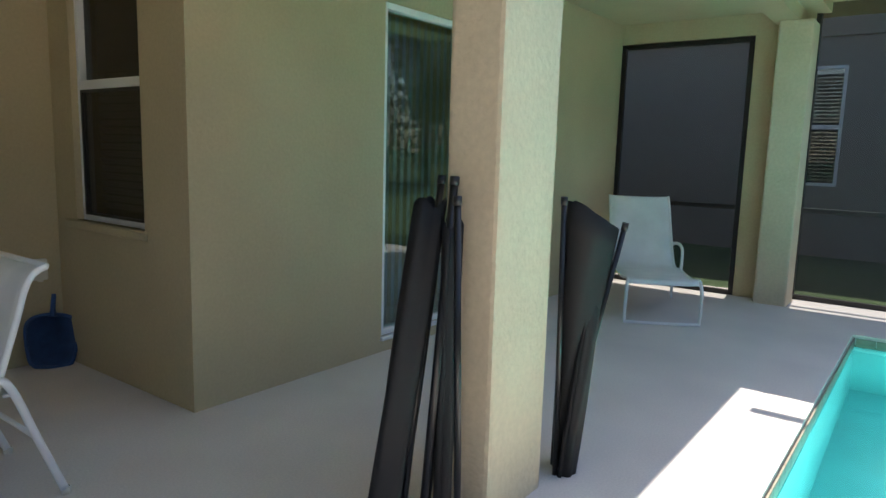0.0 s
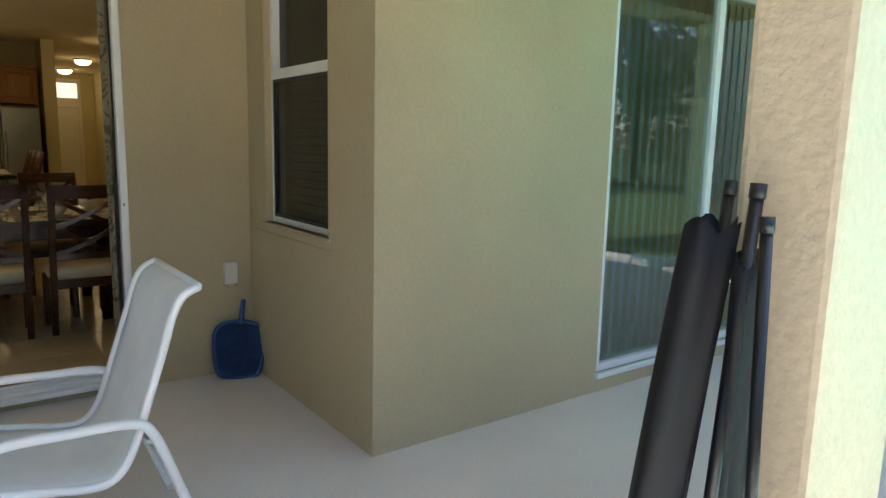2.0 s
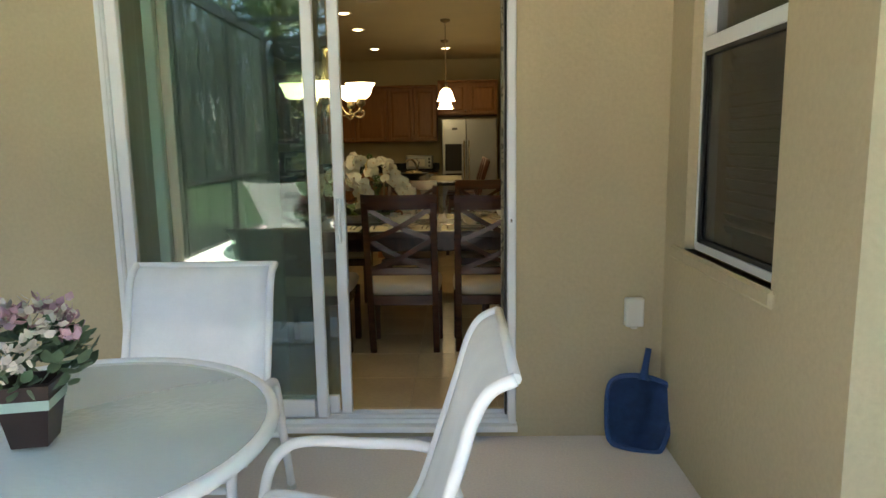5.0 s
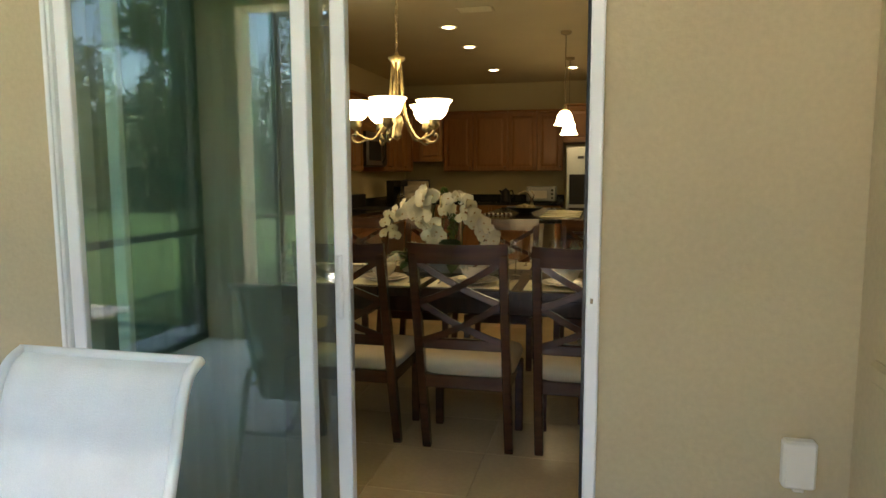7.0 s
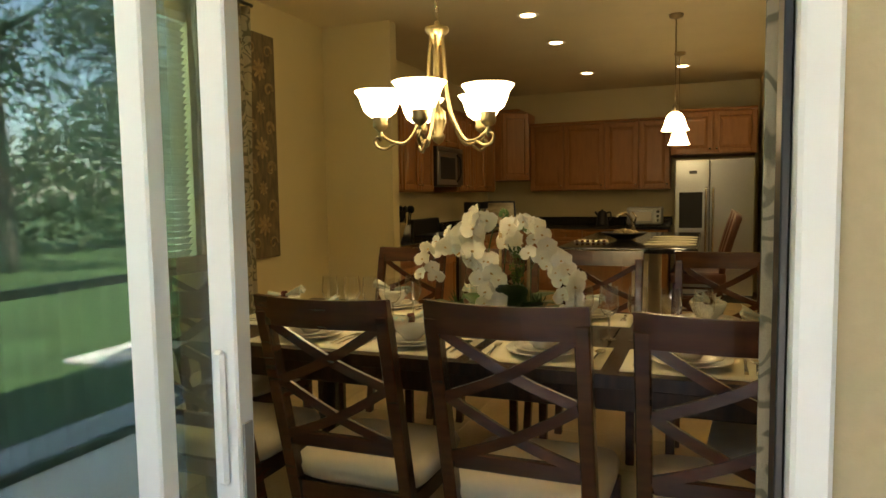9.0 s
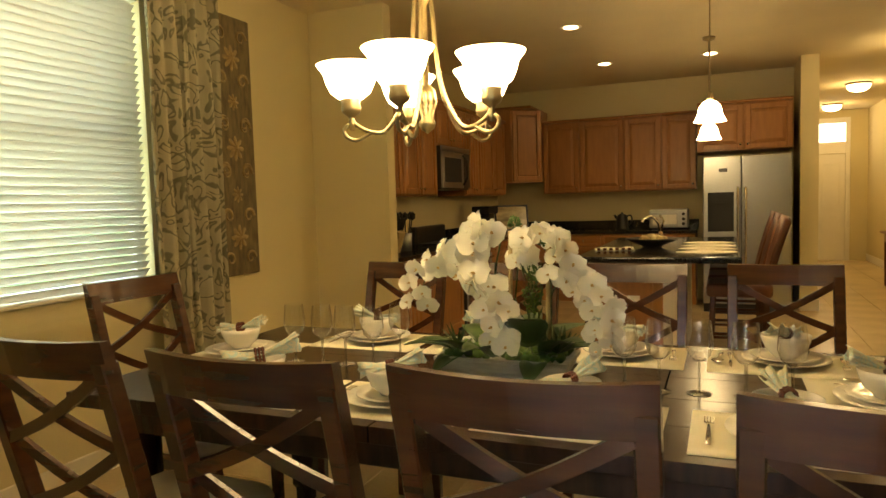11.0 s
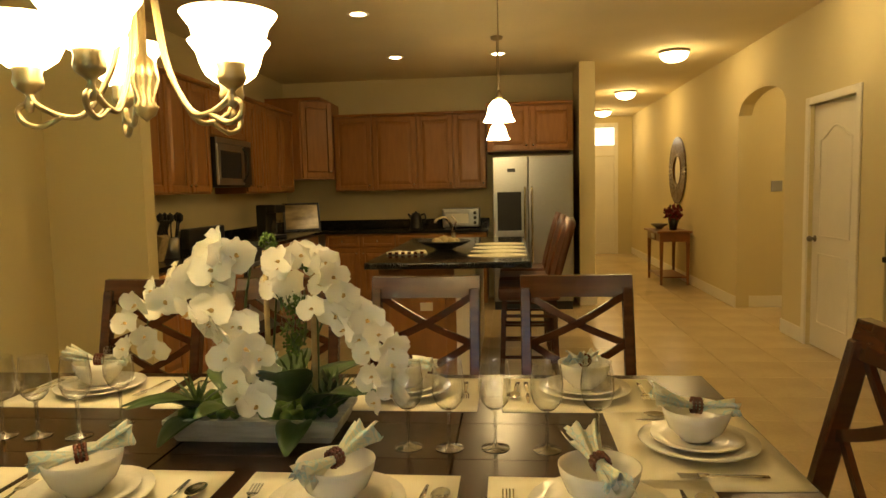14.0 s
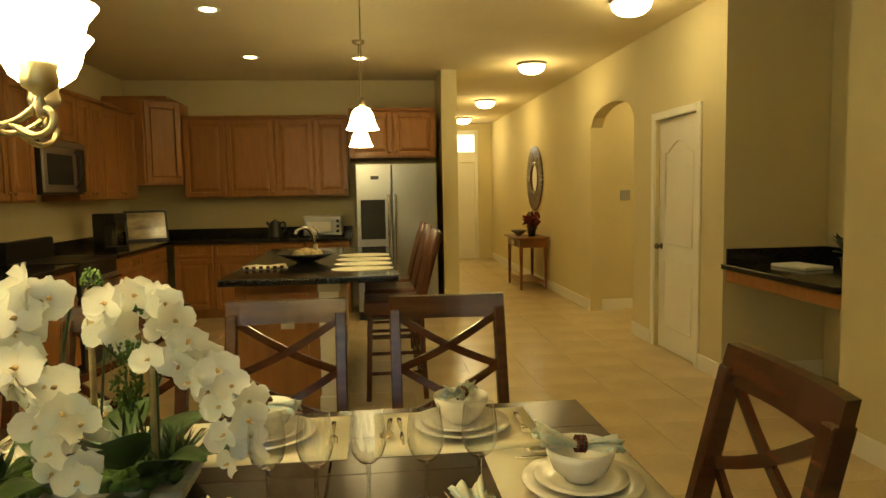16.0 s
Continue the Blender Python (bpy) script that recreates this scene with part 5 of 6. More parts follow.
for i in range(60):
    x, y = 0.095 + rg.uniform(-0.03, 0.035), rg.uniform(-0.05, 0.03)
    z = rg.uniform(0.06, 0.33)
    petal(bm, Matrix.Translation((x, y, z)) @ Euler((rg.uniform(-0.4, 0.4), -rg.uniform(0.6, 1.4), rg.uniform(0, 6.28))).to_matrix().to_4x4(), rg.uniform(0.04, 0.09), 0.008, 0.1, 3)
part("grass_tuft", bm, LEAF, t_)

# chandelier
CX, CY = -1.22, 1.93
t_ = thing("chandelier", "antique brass chandelier with five lit opal glass shades", "lamp", pose(CX, CY, 0))
bm = BM()
lathe(bm, [(0, 2.9), (0.065, 2.9), (0.06, 2.87), (0.02, 2.855), (0.01, 2.84)], 20)
part("ceiling_rose", bm, BRASS, t_)
for k in range(25):
    bm = BM()
    pts = []
    for j in range(12):
        a = 2 * math.pi * j / 12
        u = Vector((0.008 * math.cos(a), 0, 0.017 * math.sin(a)))
        pts.append(Vector((u.x, 0, u.z)) if k % 2 else Vector((0, u.x, u.z)))
    tube(bm, [p + Vector((0, 0, 2.83 - k * 0.027)) for p in pts], 0.0025, 6, closed=True)
    part("chain_link", bm, BRASS, t_)
bm = BM()
lathe(bm, [(0, 2.165), (0.010, 2.16), (0.014, 2.145), (0.05, 2.135), (0.052, 2.12), (0.030, 2.10), (0.022, 2.07), (0.010, 2.05), (0.010, 1.80), (0.03, 1.78), (0.036, 1.74), (0.02, 1.69), (0.03, 1.675), (0.022, 1.655), (0.008, 1.645), (0, 1.638)], 20)
part("stem", bm, BRASS, t_)
for k in range(5):
    a = radians(-13 + 72 * k)
    c, s = math.cos(a), math.sin(a)
    bm = BM()
    path = [(0.026, 2.11), (0.034, 2.02), (0.044, 1.90), (0.068, 1.77), (0.13, 1.66), (0.185, 1.65), (0.24, 1.68), (0.25, 1.715)]
    tube(bm, smooth_path([(r * c, r * s, z) for r, z in path], 5), 0.0075, 8)
    arm = part("arm", bm, BRASS, t_)
    bm = BM()
    scroll = [(0.185, 1.65), (0.23, 1.625), (0.265, 1.635), (0.275, 1.66), (0.26, 1.675), (0.248, 1.662)]
    tube(bm, smooth_path([(r * c, r * s, z) for r, z in scroll], 5), [0.007] * 25 + [0.004], 8)
    part("scroll", bm, BRASS, arm)
    m = pose(0.25 * c, 0.25 * s, 1.715)
    bm = BM()
    lathe(bm, [(0, -0.06), (0.008, -0.055), (0.012, -0.035), (0.006, -0.02), (0.016, -0.01), (0.030, 0.0), (0.034, 0.012), (0.030, 0.03), (0.034, 0.045), (0.028, 0.055), (0, 0.055)], 18, m)
    part("socket_cup", bm, BRASS, t_)
    bm = BM()
    lathe(bm, [(0.02, 0.04), (0.04, 0.045), (0.066, 0.065), (0.080, 0.095), (0.088, 0.125), (0.105, 0.147), (0.109, 0.154), (0.104, 0.153), (0.085, 0.127), (0.077, 0.097), (0.062, 0.068), (0.036, 0.05)], 28, m)
    part("shade", bm, BULB, t_, "lit opal glass shade")
    lamp("chandelier_lamp", (CX + 0.25 * c, CY + 0.25 * s, 1.715 + 0.19), 0.8, 0.06)

# carved wall panel
t_ = thing("carved_panel", "tall carved greenish brown wooden wall panel", "wall art", pose(-3.30, 3.435, 1.80, 0, 0, 90))
bm = BM()
box(bm, -0.195, -0.045, -0.83, 0.195, -0.002, 0.85, 0.006)
part("board", bm, CARVED, t_)
def relief(kind, x, z, r, turn=0.0):
    bm = BM()
    if kind == "flower":
        ring = []
        for k in range(48):
            a = 2 * math.pi * k / 48
            q = r * (0.45 + 0.55 * abs(math.cos(4 * a)))
            ring.append(bm.verts.new((x + q * math.cos(a), -0.047, z + q * math.sin(a))))
        mid = bm.verts.new((x, -0.062, z))
        for k in range(48):
            bm.faces.new((ring[k], ring[(k + 1) % 48], mid))
    else:
        pts = [(x + s_ * math.cos(th) * r * (1 - th / 9), -0.048, z + math.sin(th) * r * (1 - th / 9)) for s_ in (turn,) for th in [j * 0.45 for j in range(15)]]
        tube(bm, pts, [0.010 * (1 - 0.04 * j) for j in range(15)], 6)
    part("carving", bm, CARVED_LIGHT, t_)
for z in (-0.58, -0.30, 0.0, 0.30, 0.58):
    relief("flower", 0, z, 0.085 if abs(z) in (0.0, 0.58) else 0.055)
    for s_ in (-1, 1):
        relief("scroll", s_ * 0.10, z + 0.14, 0.055, s_)
        relief("scroll", s_ * 0.10, z - 0.14, 0.05, s_)
# ---- kitchen ----
def cab_door(parent, x0, z0, x1, z1, y, knob_x, knob_z, mtl=None):
    """Raised-panel door that faces -y, its face at y."""
    bm = BM()
    r = min(0.058, (z1 - z0) * 0.28)
    box(bm, x0, y, z0, x0 + r, y + 0.02, z1, 0.006)
    box(bm, x1 - r, y, z0, x1, y + 0.02, z1, 0.006)
    box(bm, x0 + r, y, z0, x1 - r, y + 0.02, z0 + r, 0.006)
    box(bm, x0 + r, y, z1 - r, x1 - r, y + 0.02, z1, 0.006)
    box(bm, x0 + r, y + 0.0155, z0 + r, x1 - r, y + 0.0195, z1 - r)
    if z1 - z0 > 0.3:
        e, g = 0.008, 0.044
        ring = []
        for inset, dy in ((e, 0.015), (e + 0.006, 0.010), (g, 0.001)):
            ring.append([bm.verts.new(p) for p in ((x0 + r + inset, y + dy, z0 + r + inset), (x1 - r - inset, y + dy, z0 + r + inset), (x1 - r - inset, y + dy, z1 - r - inset), (x0 + r + inset, y + dy, z1 - r - inset))])
        for p, q in zip(ring, ring[1:]):
            for k in range(4):
                bm.faces.new((p[k], p[(k + 1) % 4], q[(k + 1) % 4], q[k]))
        bm.faces.new(ring[-1])
    d = part("door" if z1 - z0 > 0.3 else "drawer_front", bm, mtl or OAK, parent)
    bm = BM()
    lathe(bm, [(0, 0.022), (0.013, 0.018), (0.014, 0.012), (0.006, 0.008), (0.006, 0.0)], 12, Matrix.Translation((knob_x, y, knob_z)) @ pose(0, 0, 0, 90))
    part("knob", bm, CHROME, d)
    return d


def upper_unit(m, w, z0, z1, depth, doors, label):
    c = thing("wall_cabinet", label, "cabinet", m, "wooden kitchen cabinets")
    bm = BM()
    box(bm, 0.001, 0.022, z0, w - 0.001, depth, z1, 0.002)
    part("body", bm, OAK, c)
    dw = w / doors
    for k in range(doors):
        kx = k * dw + (dw - 0.04 if (doors == 1 or k % 2 == 0) else 0.04)
        cab_door(c, k * dw + 0.010, z0 + 0.014, (k + 1) * dw - 0.010, z1 - 0.014, 0.0, kx, z0 + 0.07)
    bm = BM()
    box(bm, 0, -0.02, z1, w, depth, z1 + 0.035, 0.012)
    part("crown_moulding", bm, OAK, c)
    return c


def base_unit(m, w, doors, label, drawers=True):
    c = thing("base_cabinet", label, "cabinet", m, "wooden kitchen cabinets")
    bm = BM()
    box(bm, 0.001, 0.022, 0.10, w - 0.001, 0.58, 0.875, 0.002)
    box(bm, 0.001, 0.07, 0.0, w - 0.001, 0.55, 0.10)
    part("body", bm, OAK, c)
    dw = w / doors
    for k in range(doors):
        cab_door(c, k * dw + 0.006, 0.72, (k + 1) * dw - 0.006, 0.865, 0.0, (k + 0.5) * dw, 0.79)
        kx = k * dw + (dw - 0.04 if k % 2 == 0 else 0.04)
        cab_door(c, k * dw + 0.006, 0.11, (k + 1) * dw - 0.006, 0.705, 0.0, kx, 0.64)
    return c


UL = "honey maple wall cabinet with raised-panel doors"
for x0, x1 in ((-2.55, -2.06), (-2.06, -1.49), (-1.49, -1.03), (-1.03, -0.62)):
    upper_unit(pose(x0, 8.77, 0), x1 - x0, 1.47, 2.40, 0.33, 1, UL)
upper_unit(pose(-0.60, 8.42, 0), 1.02, 1.90, 2.44, 0.68, 2, "honey maple cabinet above the fridge")
for y0, y1, d in ((4.55, 5.30, 2), (5.30, 6.09, 2), (6.89, 7.45, 2), (7.45, 8.38, 2)):
    upper_unit(pose(-2.95, y0, 0, 0, 0, 90), y1 - y0, 1.47, 2.40, 0.35, d, UL)
upper_unit(pose(-2.95, 6.09, 0, 0, 0, 90), 0.80, 1.98, 2.40, 0.35, 2, "short honey maple cabinet over the microwave")
c_ = thing("corner_cabinet", "tall diagonal honey maple corner cabinet", "cabinet", None, "wooden kitchen cabinets")
bm = BM()
foot = [(-3.298, 8.385), (-2.87, 8.385), (-2.555, 8.72), (-2.555, 9.098), (-3.298, 9.098)]
vs0 = [bm.verts.new((x, y, 1.63)) for x, y in foot]
vs1 = [bm.verts.new((x, y, 2.58)) for x, y in foot]
bm.faces.new(vs0[::-1]), bm.faces.new(vs1)
for k in range(5):
    bm.faces.new((vs0[k], vs0[(k + 1) % 5], vs1[(k + 1) % 5], vs1[k]))
part("body", bm, OAK, c_)
d_ = Vector((0.315, 0.335, 0))
ang = math.degrees(math.atan2(d_.y, d_.x))
bm = BM()
L_ = d_.length
for a, b, z0, z1, y0, y1, bv in ((0.02, 0.075, 1.65, 2.56, -0.02, 0, 0.004), (L_ - 0.075, L_ - 0.02, 1.65, 2.56, -0.02, 0, 0.004), (0.075, L_ - 0.075, 1.65, 1.71, -0.02, 0, 0.004), (0.075, L_ - 0.075, 2.50, 2.56, -0.02, 0, 0.004), (0.085, L_ - 0.085, 1.72, 2.49, -0.018, 0, 0.009)):
    box(bm, a, y0, z0, b, y1, z1, bv, pose(-2.87, 8.385, 0, 0, 0, ang))
dd = part("door", bm, OAK, c_)
bm = BM()
lathe(bm, [(0, 0.022), (0.013, 0.018), (0.014, 0.012), (0.006, 0.008), (0.006, 0.0)], 12, pose(-2.87, 8.385, 0, 0, 0, ang) @ Matrix.Translation((L_ - 0.05, -0.02, 1.72)) @ pose(0, 0, 0, 90))
part("knob", bm, CHROME, dd)
bm = BM()
box(bm, -3.298, 8.39, 2.58, -2.60, 9.098, 2.615, 0.01)
part("crown_moulding", bm, OAK, c_)

BL = "honey maple base cabinet with drawers above doors"
for x0, x1, n in ((-2.64, -1.75, 2), (-1.75, -1.15, 1), (-1.15, -0.62, 1)):
    base_unit(pose(x0, 8.50, F), x1 - x0, n, BL)
for y0, y1, n in ((4.56, 5.35, 2), (5.35, 6.08, 1), (6.90, 7.70, 2), (7.70, 8.45, 1)):
    base_unit(pose(-2.70, y0, F, 0, 0, 90), y1 - y0, n, BL)

t_ = thing("worktop", "black granite L-shaped worktop with upstand", "worktop")
bm = BM()
box(bm, -3.298, 4.54, 0.94, -2.67, 6.085, 0.98, 0.008, seg=2)
box(bm, -3.298, 6.895, 0.94, -2.67, 9.098, 0.98, 0.008, seg=2)
box(bm, -2.67, 8.47, 0.94, -0.60, 9.098, 0.98, 0.008, seg=2)
part("slab", bm, GRANITE, t_)
bm = BM()
box(bm, -3.298, 4.54, 0.98, -3.275, 6.085, 1.09, 0.003)
box(bm, -3.298, 6.895, 0.98, -3.275, 9.07, 1.09, 0.003)
box(bm, -3.275, 9.072, 0.98, -0.60, 9.098, 1.09, 0.003)
part("upstand", bm, GRANITE, t_)

# range and microwave
t_ = thing("cooking_range", "black and steel cooking range between the cabinets", "range", pose(-2.66, 6.09, F, 0, 0, 90))
bm = BM()
box(bm, 0.002, 0.02, 0.05, 0.79, 0.62, 0.90, 0.004)
part("body", bm, DARK_PLASTIC, t_)
bm = BM()
box(bm, 0.01, 0.0, 0.22, 0.78, 0.02, 0.78, 0.006)
part("oven_door", bm, STEEL, t_)
bm = BM()
tube(bm, [(0.06, -0.03, 0.74), (0.73, -0.03, 0.74)], 0.011, 8)
part("handle", bm, CHROME, t_)
bm = BM()
box(bm, 0.0, 0.55, 0.90, 0.79, 0.63, 1.10, 0.02, seg=3)
part("back_panel", bm, DARK_PLASTIC, t_)
bm = BM()
box(bm, 0.0, 0.01, 0.90, 0.79, 0.55, 0.925, 0.006)
part("cooktop", bm, DARK_PLASTIC, t_, "black glass cooktop")
t_ = thing("microwave", "stainless steel microwave with black door glass", "microwave", pose(-2.90, 6.10, 0, 0, 0, 90))
bm = BM()
box(bm, 0, 0.02, 1.53, 0.78, 0.40, 1.975, 0.004)
part("body", bm, DARK_PLASTIC, t_)
bm = BM()
box(bm, 0.002, 0.0, 1.55, 0.60, 0.02, 1.92, 0.004)
dd = part("door", bm, STEEL, t_)
bm = BM()
box(bm, 0.06, -0.004, 1.61, 0.52, 0.0, 1.86, 0.002)
part("door_glass", bm, MATTE_BLACK, dd)
bm = BM()
tube(bm, smooth_path([(0.575, 0.0, 1.58), (0.575, -0.045, 1.66), (0.575, -0.05, 1.75), (0.575, -0.045, 1.84), (0.575, 0, 1.90)], 4), 0.012, 8)
part("handle", bm, DARK_PLASTIC, dd)
bm = BM()
box(bm, 0.605, 0.0, 1.55, 0.778, 0.02, 1.92, 0.003)
part("control_panel", bm, DARK_PLASTIC, t_)
bm = BM()
box(bm, 0.0, 0.0, 1.925, 0.78, 0.02, 1.975, 0.003)
part("vent_grille", bm, STEEL, t_)

# fridge
t_ = thing("refrigerator", "stainless side-by-side refrigerator with black dispenser", "refrigerator", pose(-0.53, 8.04, F))
bm = BM()
box(bm, 0.005, 0.075, 0.03, 0.905, 0.88, 1.75, 0.006)
part("body", bm, DARK_PLASTIC, t_, "black cabinet sides")
for nm, a, b in (("freezer_door", 0.003, 0.402), ("fridge_door", 0.409, 0.907)):
    bm = BM()
    box(bm, a, 0.0, 0.10, b, 0.07, 1.765, 0.014, seg=3)
    dd = part(nm, bm, STEEL, t_)
    x = 0.365 if a < 0.1 else 0.445
    bm = BM()
    tube(bm, smooth_path([(x, 0.0, 0.55), (x, -0.05, 0.60), (x, -0.055, 1.0), (x, -0.05, 1.36), (x, 0.0, 1.41)], 5), 0.013, 8)
    part("handle", bm, CHROME, dd)
    if a < 0.1:
        bm = BM()
        box(bm, 0.055, -0.006, 0.92, 0.325, 0.003, 1.36, 0.004)
        part("dispenser", bm, MATTE_BLACK, dd, "black water dispenser")
        bm = BM()
        box(bm, 0.085, -0.012, 1.23, 0.295, -0.006, 1.335, 0.002)
        part("dispenser_panel", bm, MATTE_BLACK, dd)
        bm = BM()
        box(bm, 0.17, -0.003, 1.585, 0.26, 0.003, 1.625, 0.001)
        part("badge", bm, DARK_PLASTIC, dd)
bm = BM()
box(bm, 0.01, 0.03, 0.0, 0.90, 0.07, 0.095, 0.003)
part("kick_grille", bm, DARK_PLASTIC, t_)

# island
t_ = thing("kitchen_island", "kitchen island with maple panels and black granite top", "island")
bm = BM()
box(bm, -1.26, 4.95, F, -0.72, 6.85, 0.94, 0.004)
body = part("body", bm, OAK, t_)
bm = BM()
box(bm, -1.19, 4.935, F + 0.12, -0.79, 4.95, 0.86, 0.006)
part("end_panel", bm, OAK, t_)
bm = BM()
box(bm, -0.718, 4.935, F, -0.588, 5.06, 0.86, 0.004)
box(bm, -0.730, 4.922, F, -0.576, 5.07, F + 0.10, 0.006)
box(bm, -0.728, 4.925, 0.86, -0.578, 5.068, 0.94, 0.006)
part("corner_post", bm, WHITE_PAINT, t_, "white painted corner post")
bm = BM()
box(bm, -0.72, 5.06, F, -0.60, 6.85, 0.94, 0.003)
part("back_panel", bm, WHITE_PAINT, t_)
bm = BM()
box(bm, -1.31, 4.70, 0.94, -0.20, 6.98, 0.985, 0.012, seg=3)
part("countertop", bm, GRANITE, t_, "black granite countertop")
bm = BM()
box(bm, -0.97, 4.94, 0.62, -0.88, 4.934, 0.68, 0.002)
part("outlet", bm, WHITE_PAINT, t_)
IZ = 0.985

t_ = thing("faucet", "brushed kitchen faucet on the island", "faucet", pose(-0.83, 6.15, IZ))
bm = BM()
lathe(bm, [(0, 0), (0.03, 0), (0.028, 0.012), (0.02, 0.02), (0.02, 0.10), (0, 0.10)], 16)
part("base", bm, CHROME, t_)
bm = BM()
tube(bm, smooth_path([(0, 0, 0.09), (-0.02, -0.01, 0.18), (-0.07, -0.05, 0.235), (-0.13, -0.09, 0.22), (-0.15, -0.10, 0.19)], 5), 0.014, 10)
part("spout", bm, CHROME, t_)
bm = BM()
tube(bm, [(0.0, 0, 0.10), (0.03, -0.02, 0.20), (-0.01, -0.01, 0.25)], 0.009, 8)
part("lever", bm, CHROME, t_)

t_ = thing("fruit_bowl", "wide dark bowl of pale decorative balls", "bowl", pose(-0.86, 5.66, IZ))
bm = BM()
lathe(bm, [(0, 0), (0.07, 0), (0.08, 0.01), (0.17, 0.045), (0.215, 0.07), (0.21, 0.074), (0.16, 0.052), (0.07, 0.018), (0, 0.014)], 32)
part("dish", bm, DARK_PLASTIC, t_)
rg = random.Random(4)
for i in range(9):
    bm = BM()
    a = i * 2.4
    r = 0.10 * (i / 9) ** 0.5
    lathe(bm, [(0.036 * math.sin(math.pi * k / 8), -0.036 * math.cos(math.pi * k / 8)) for k in range(9)], 12, pose(r * math.cos(a), r * math.sin(a), 0.055 + 0.02 * (1 - r / 0.1)))
    part("ball", bm, STAKE, t_)
m0 = None
for y in (5.10, 5.42, 5.75, 6.10):
    if m0 is None:
        m0 = thing("placemat", "oval cream placemat on the island", "placemat", pose(-0.43, y, IZ + 0.001), "island placemats")
        bm = BM()
        lathe(bm, [(0, 0), (0.21, 0), (0.212, 0.002), (0.21, 0.004), (0, 0.004)], 32, Matrix.Diagonal((1, 0.66, 1, 1)))
        part("cloth", bm, CLOTH, m0)
    else:
        copy_thing(m0, pose(-0.43, y, IZ + 0.001))
t_ = thing("dish_towel", "folded cream and brown checked dish towel", "towel", pose(-1.12, 5.35, IZ, 0, 0, 12))
bm = BM()
sheet(bm, [[Vector((-0.15 + 0.05 * i, -0.1 + 0.04 * j, 0.012 + 0.006 * math.sin(i * 1.7 + j))) for i in range(7)] for j in range(6)], 0.012)
part("cloth", bm, CLOTH, t_)
for i in range(6):
    bm = BM()
    box(bm, -0.14 + i * 0.047, -0.108, 0.004, -0.115 + i * 0.047, -0.098, 0.022, 0.001)
    part("dark_check", bm, BEADS, t_)


def bar_stool(m):
    s = thing("bar_stool", "dark wooden bar stool with brown leather back", "stool", m, "bar stools at the island")
    for sx in (-1, 1):
        for sy in (-1, 1):
            bm = BM()
            bar(bm, (sx * 0.20, sy * 0.19, 0), (sx * 0.175, sy * 0.17, 0.62), 0.036, 0.036, 0.004)
            part("leg", bm, DARK_WOOD, s)
    for z in (0.16, 0.30, 0.46):
        for sx in (-1, 1):
            bm = BM()
            bar(bm, (sx * 0.19, -0.18, z), (sx * 0.19, 0.18, z), 0.026, 0.02)
            part("stretcher", bm, DARK_WOOD, s)
        bm = BM()
        bar(bm, (-0.19, -0.18, z + 0.03), (0.19, -0.18, z + 0.03), 0.026, 0.02)
        part("stretcher", bm, DARK_WOOD, s)
    bm = BM()
    box(bm, -0.22, -0.21, 0.60, 0.22, 0.21, 0.70, 0.03, seg=3)
    part("seat", bm, BROWN_LEATHER, s, "brown padded seat")
    bm = BM()
    rows = [[Vector((0.20 + 0.10 * u + 0.03 * u * u, v * (0.20 + 0.02 * u), 0.66 + 0.48 * u + (0.035 * (1 - v * v) if u > 0.9 else 0))) for v in (-1, -0.6, -0.2, 0.2, 0.6, 1)] for u in (0, 0.25, 0.5, 0.75, 1.0)]
    sheet(bm, rows, 0.045)
    part("backrest", bm, BROWN_LEATHER, s, "brown leather backrest")
    return s


st = bar_stool(pose(-0.21, 5.28, F))
copy_thing(st, pose(-0.21, 5.85, F))
copy_thing(st, pose(-0.21, 6.42, F))

# worktop things
WT = 0.98
t_ = thing("kettle", "black electric kettle on the worktop", "kettle", pose(-1.52, 8.78, WT))
bm = BM()
lathe(bm, [(0, 0), (0.085, 0), (0.085, 0.02), (0.078, 0.03), (0.07, 0.15), (0.055, 0.19), (0.02, 0.205), (0.012, 0.22), (0, 0.222)], 24)
part("body", bm, DARK_PLASTIC, t_)
bm = BM()
tube(bm, smooth_path([(0.06, 0, 0.17), (0.11, 0, 0.18), (0.12, 0, 0.10), (0.075, 0, 0.05)], 5), 0.011, 8)
part("handle", bm, DARK_PLASTIC, t_)
bm = BM()
tube(bm, [(-0.06, 0, 0.14), (-0.10, 0, 0.19)], [0.02, 0.012], 8)
part("spout", bm, DARK_PLASTIC, t_)
t_ = thing("toaster_oven", "silver toaster oven on the worktop", "toaster", pose(-1.17, 8.62, WT))
bm = BM()
box(bm, 0, 0.01, 0.015, 0.46, 0.30, 0.25, 0.02, seg=3)
part("body", bm, STEEL, t_)
bm = BM()
box(bm, 0.02, 0.0, 0.04, 0.35, 0.012, 0.22, 0.006)
part("door", bm, STEEL, t_)
# white ceramic stands in for the bright reflection on the door glass
bm = BM()
box(bm, 0.045, -0.003, 0.065, 0.325, 0.0, 0.185, 0.003)
part("door_glass", bm, CERAMIC, t_, "door glass, its bright reflection painted white")
for z in (0.07, 0.13, 0.19):
    bm = BM()
    lathe(bm, [(0, 0.02), (0.018, 0.018), (0.02, 0)], 14, Matrix.Translation((0.405, 0.012, z)) @ pose(0, 0, 0, 90))
    part("knob", bm, DARK_PLASTIC, t_)
t_ = thing("framed_picture", "dark framed landscape picture leaning on the worktop", "picture", pose(-2.98, 8.72, WT, -10, 0, 34))
bm = BM()
frame_rect(bm, "y", -0.012, 0.012, -0.24, 0.24, 0.0, 0.36, 0.025)
part("frame", bm, DARK_PLASTIC, t_)
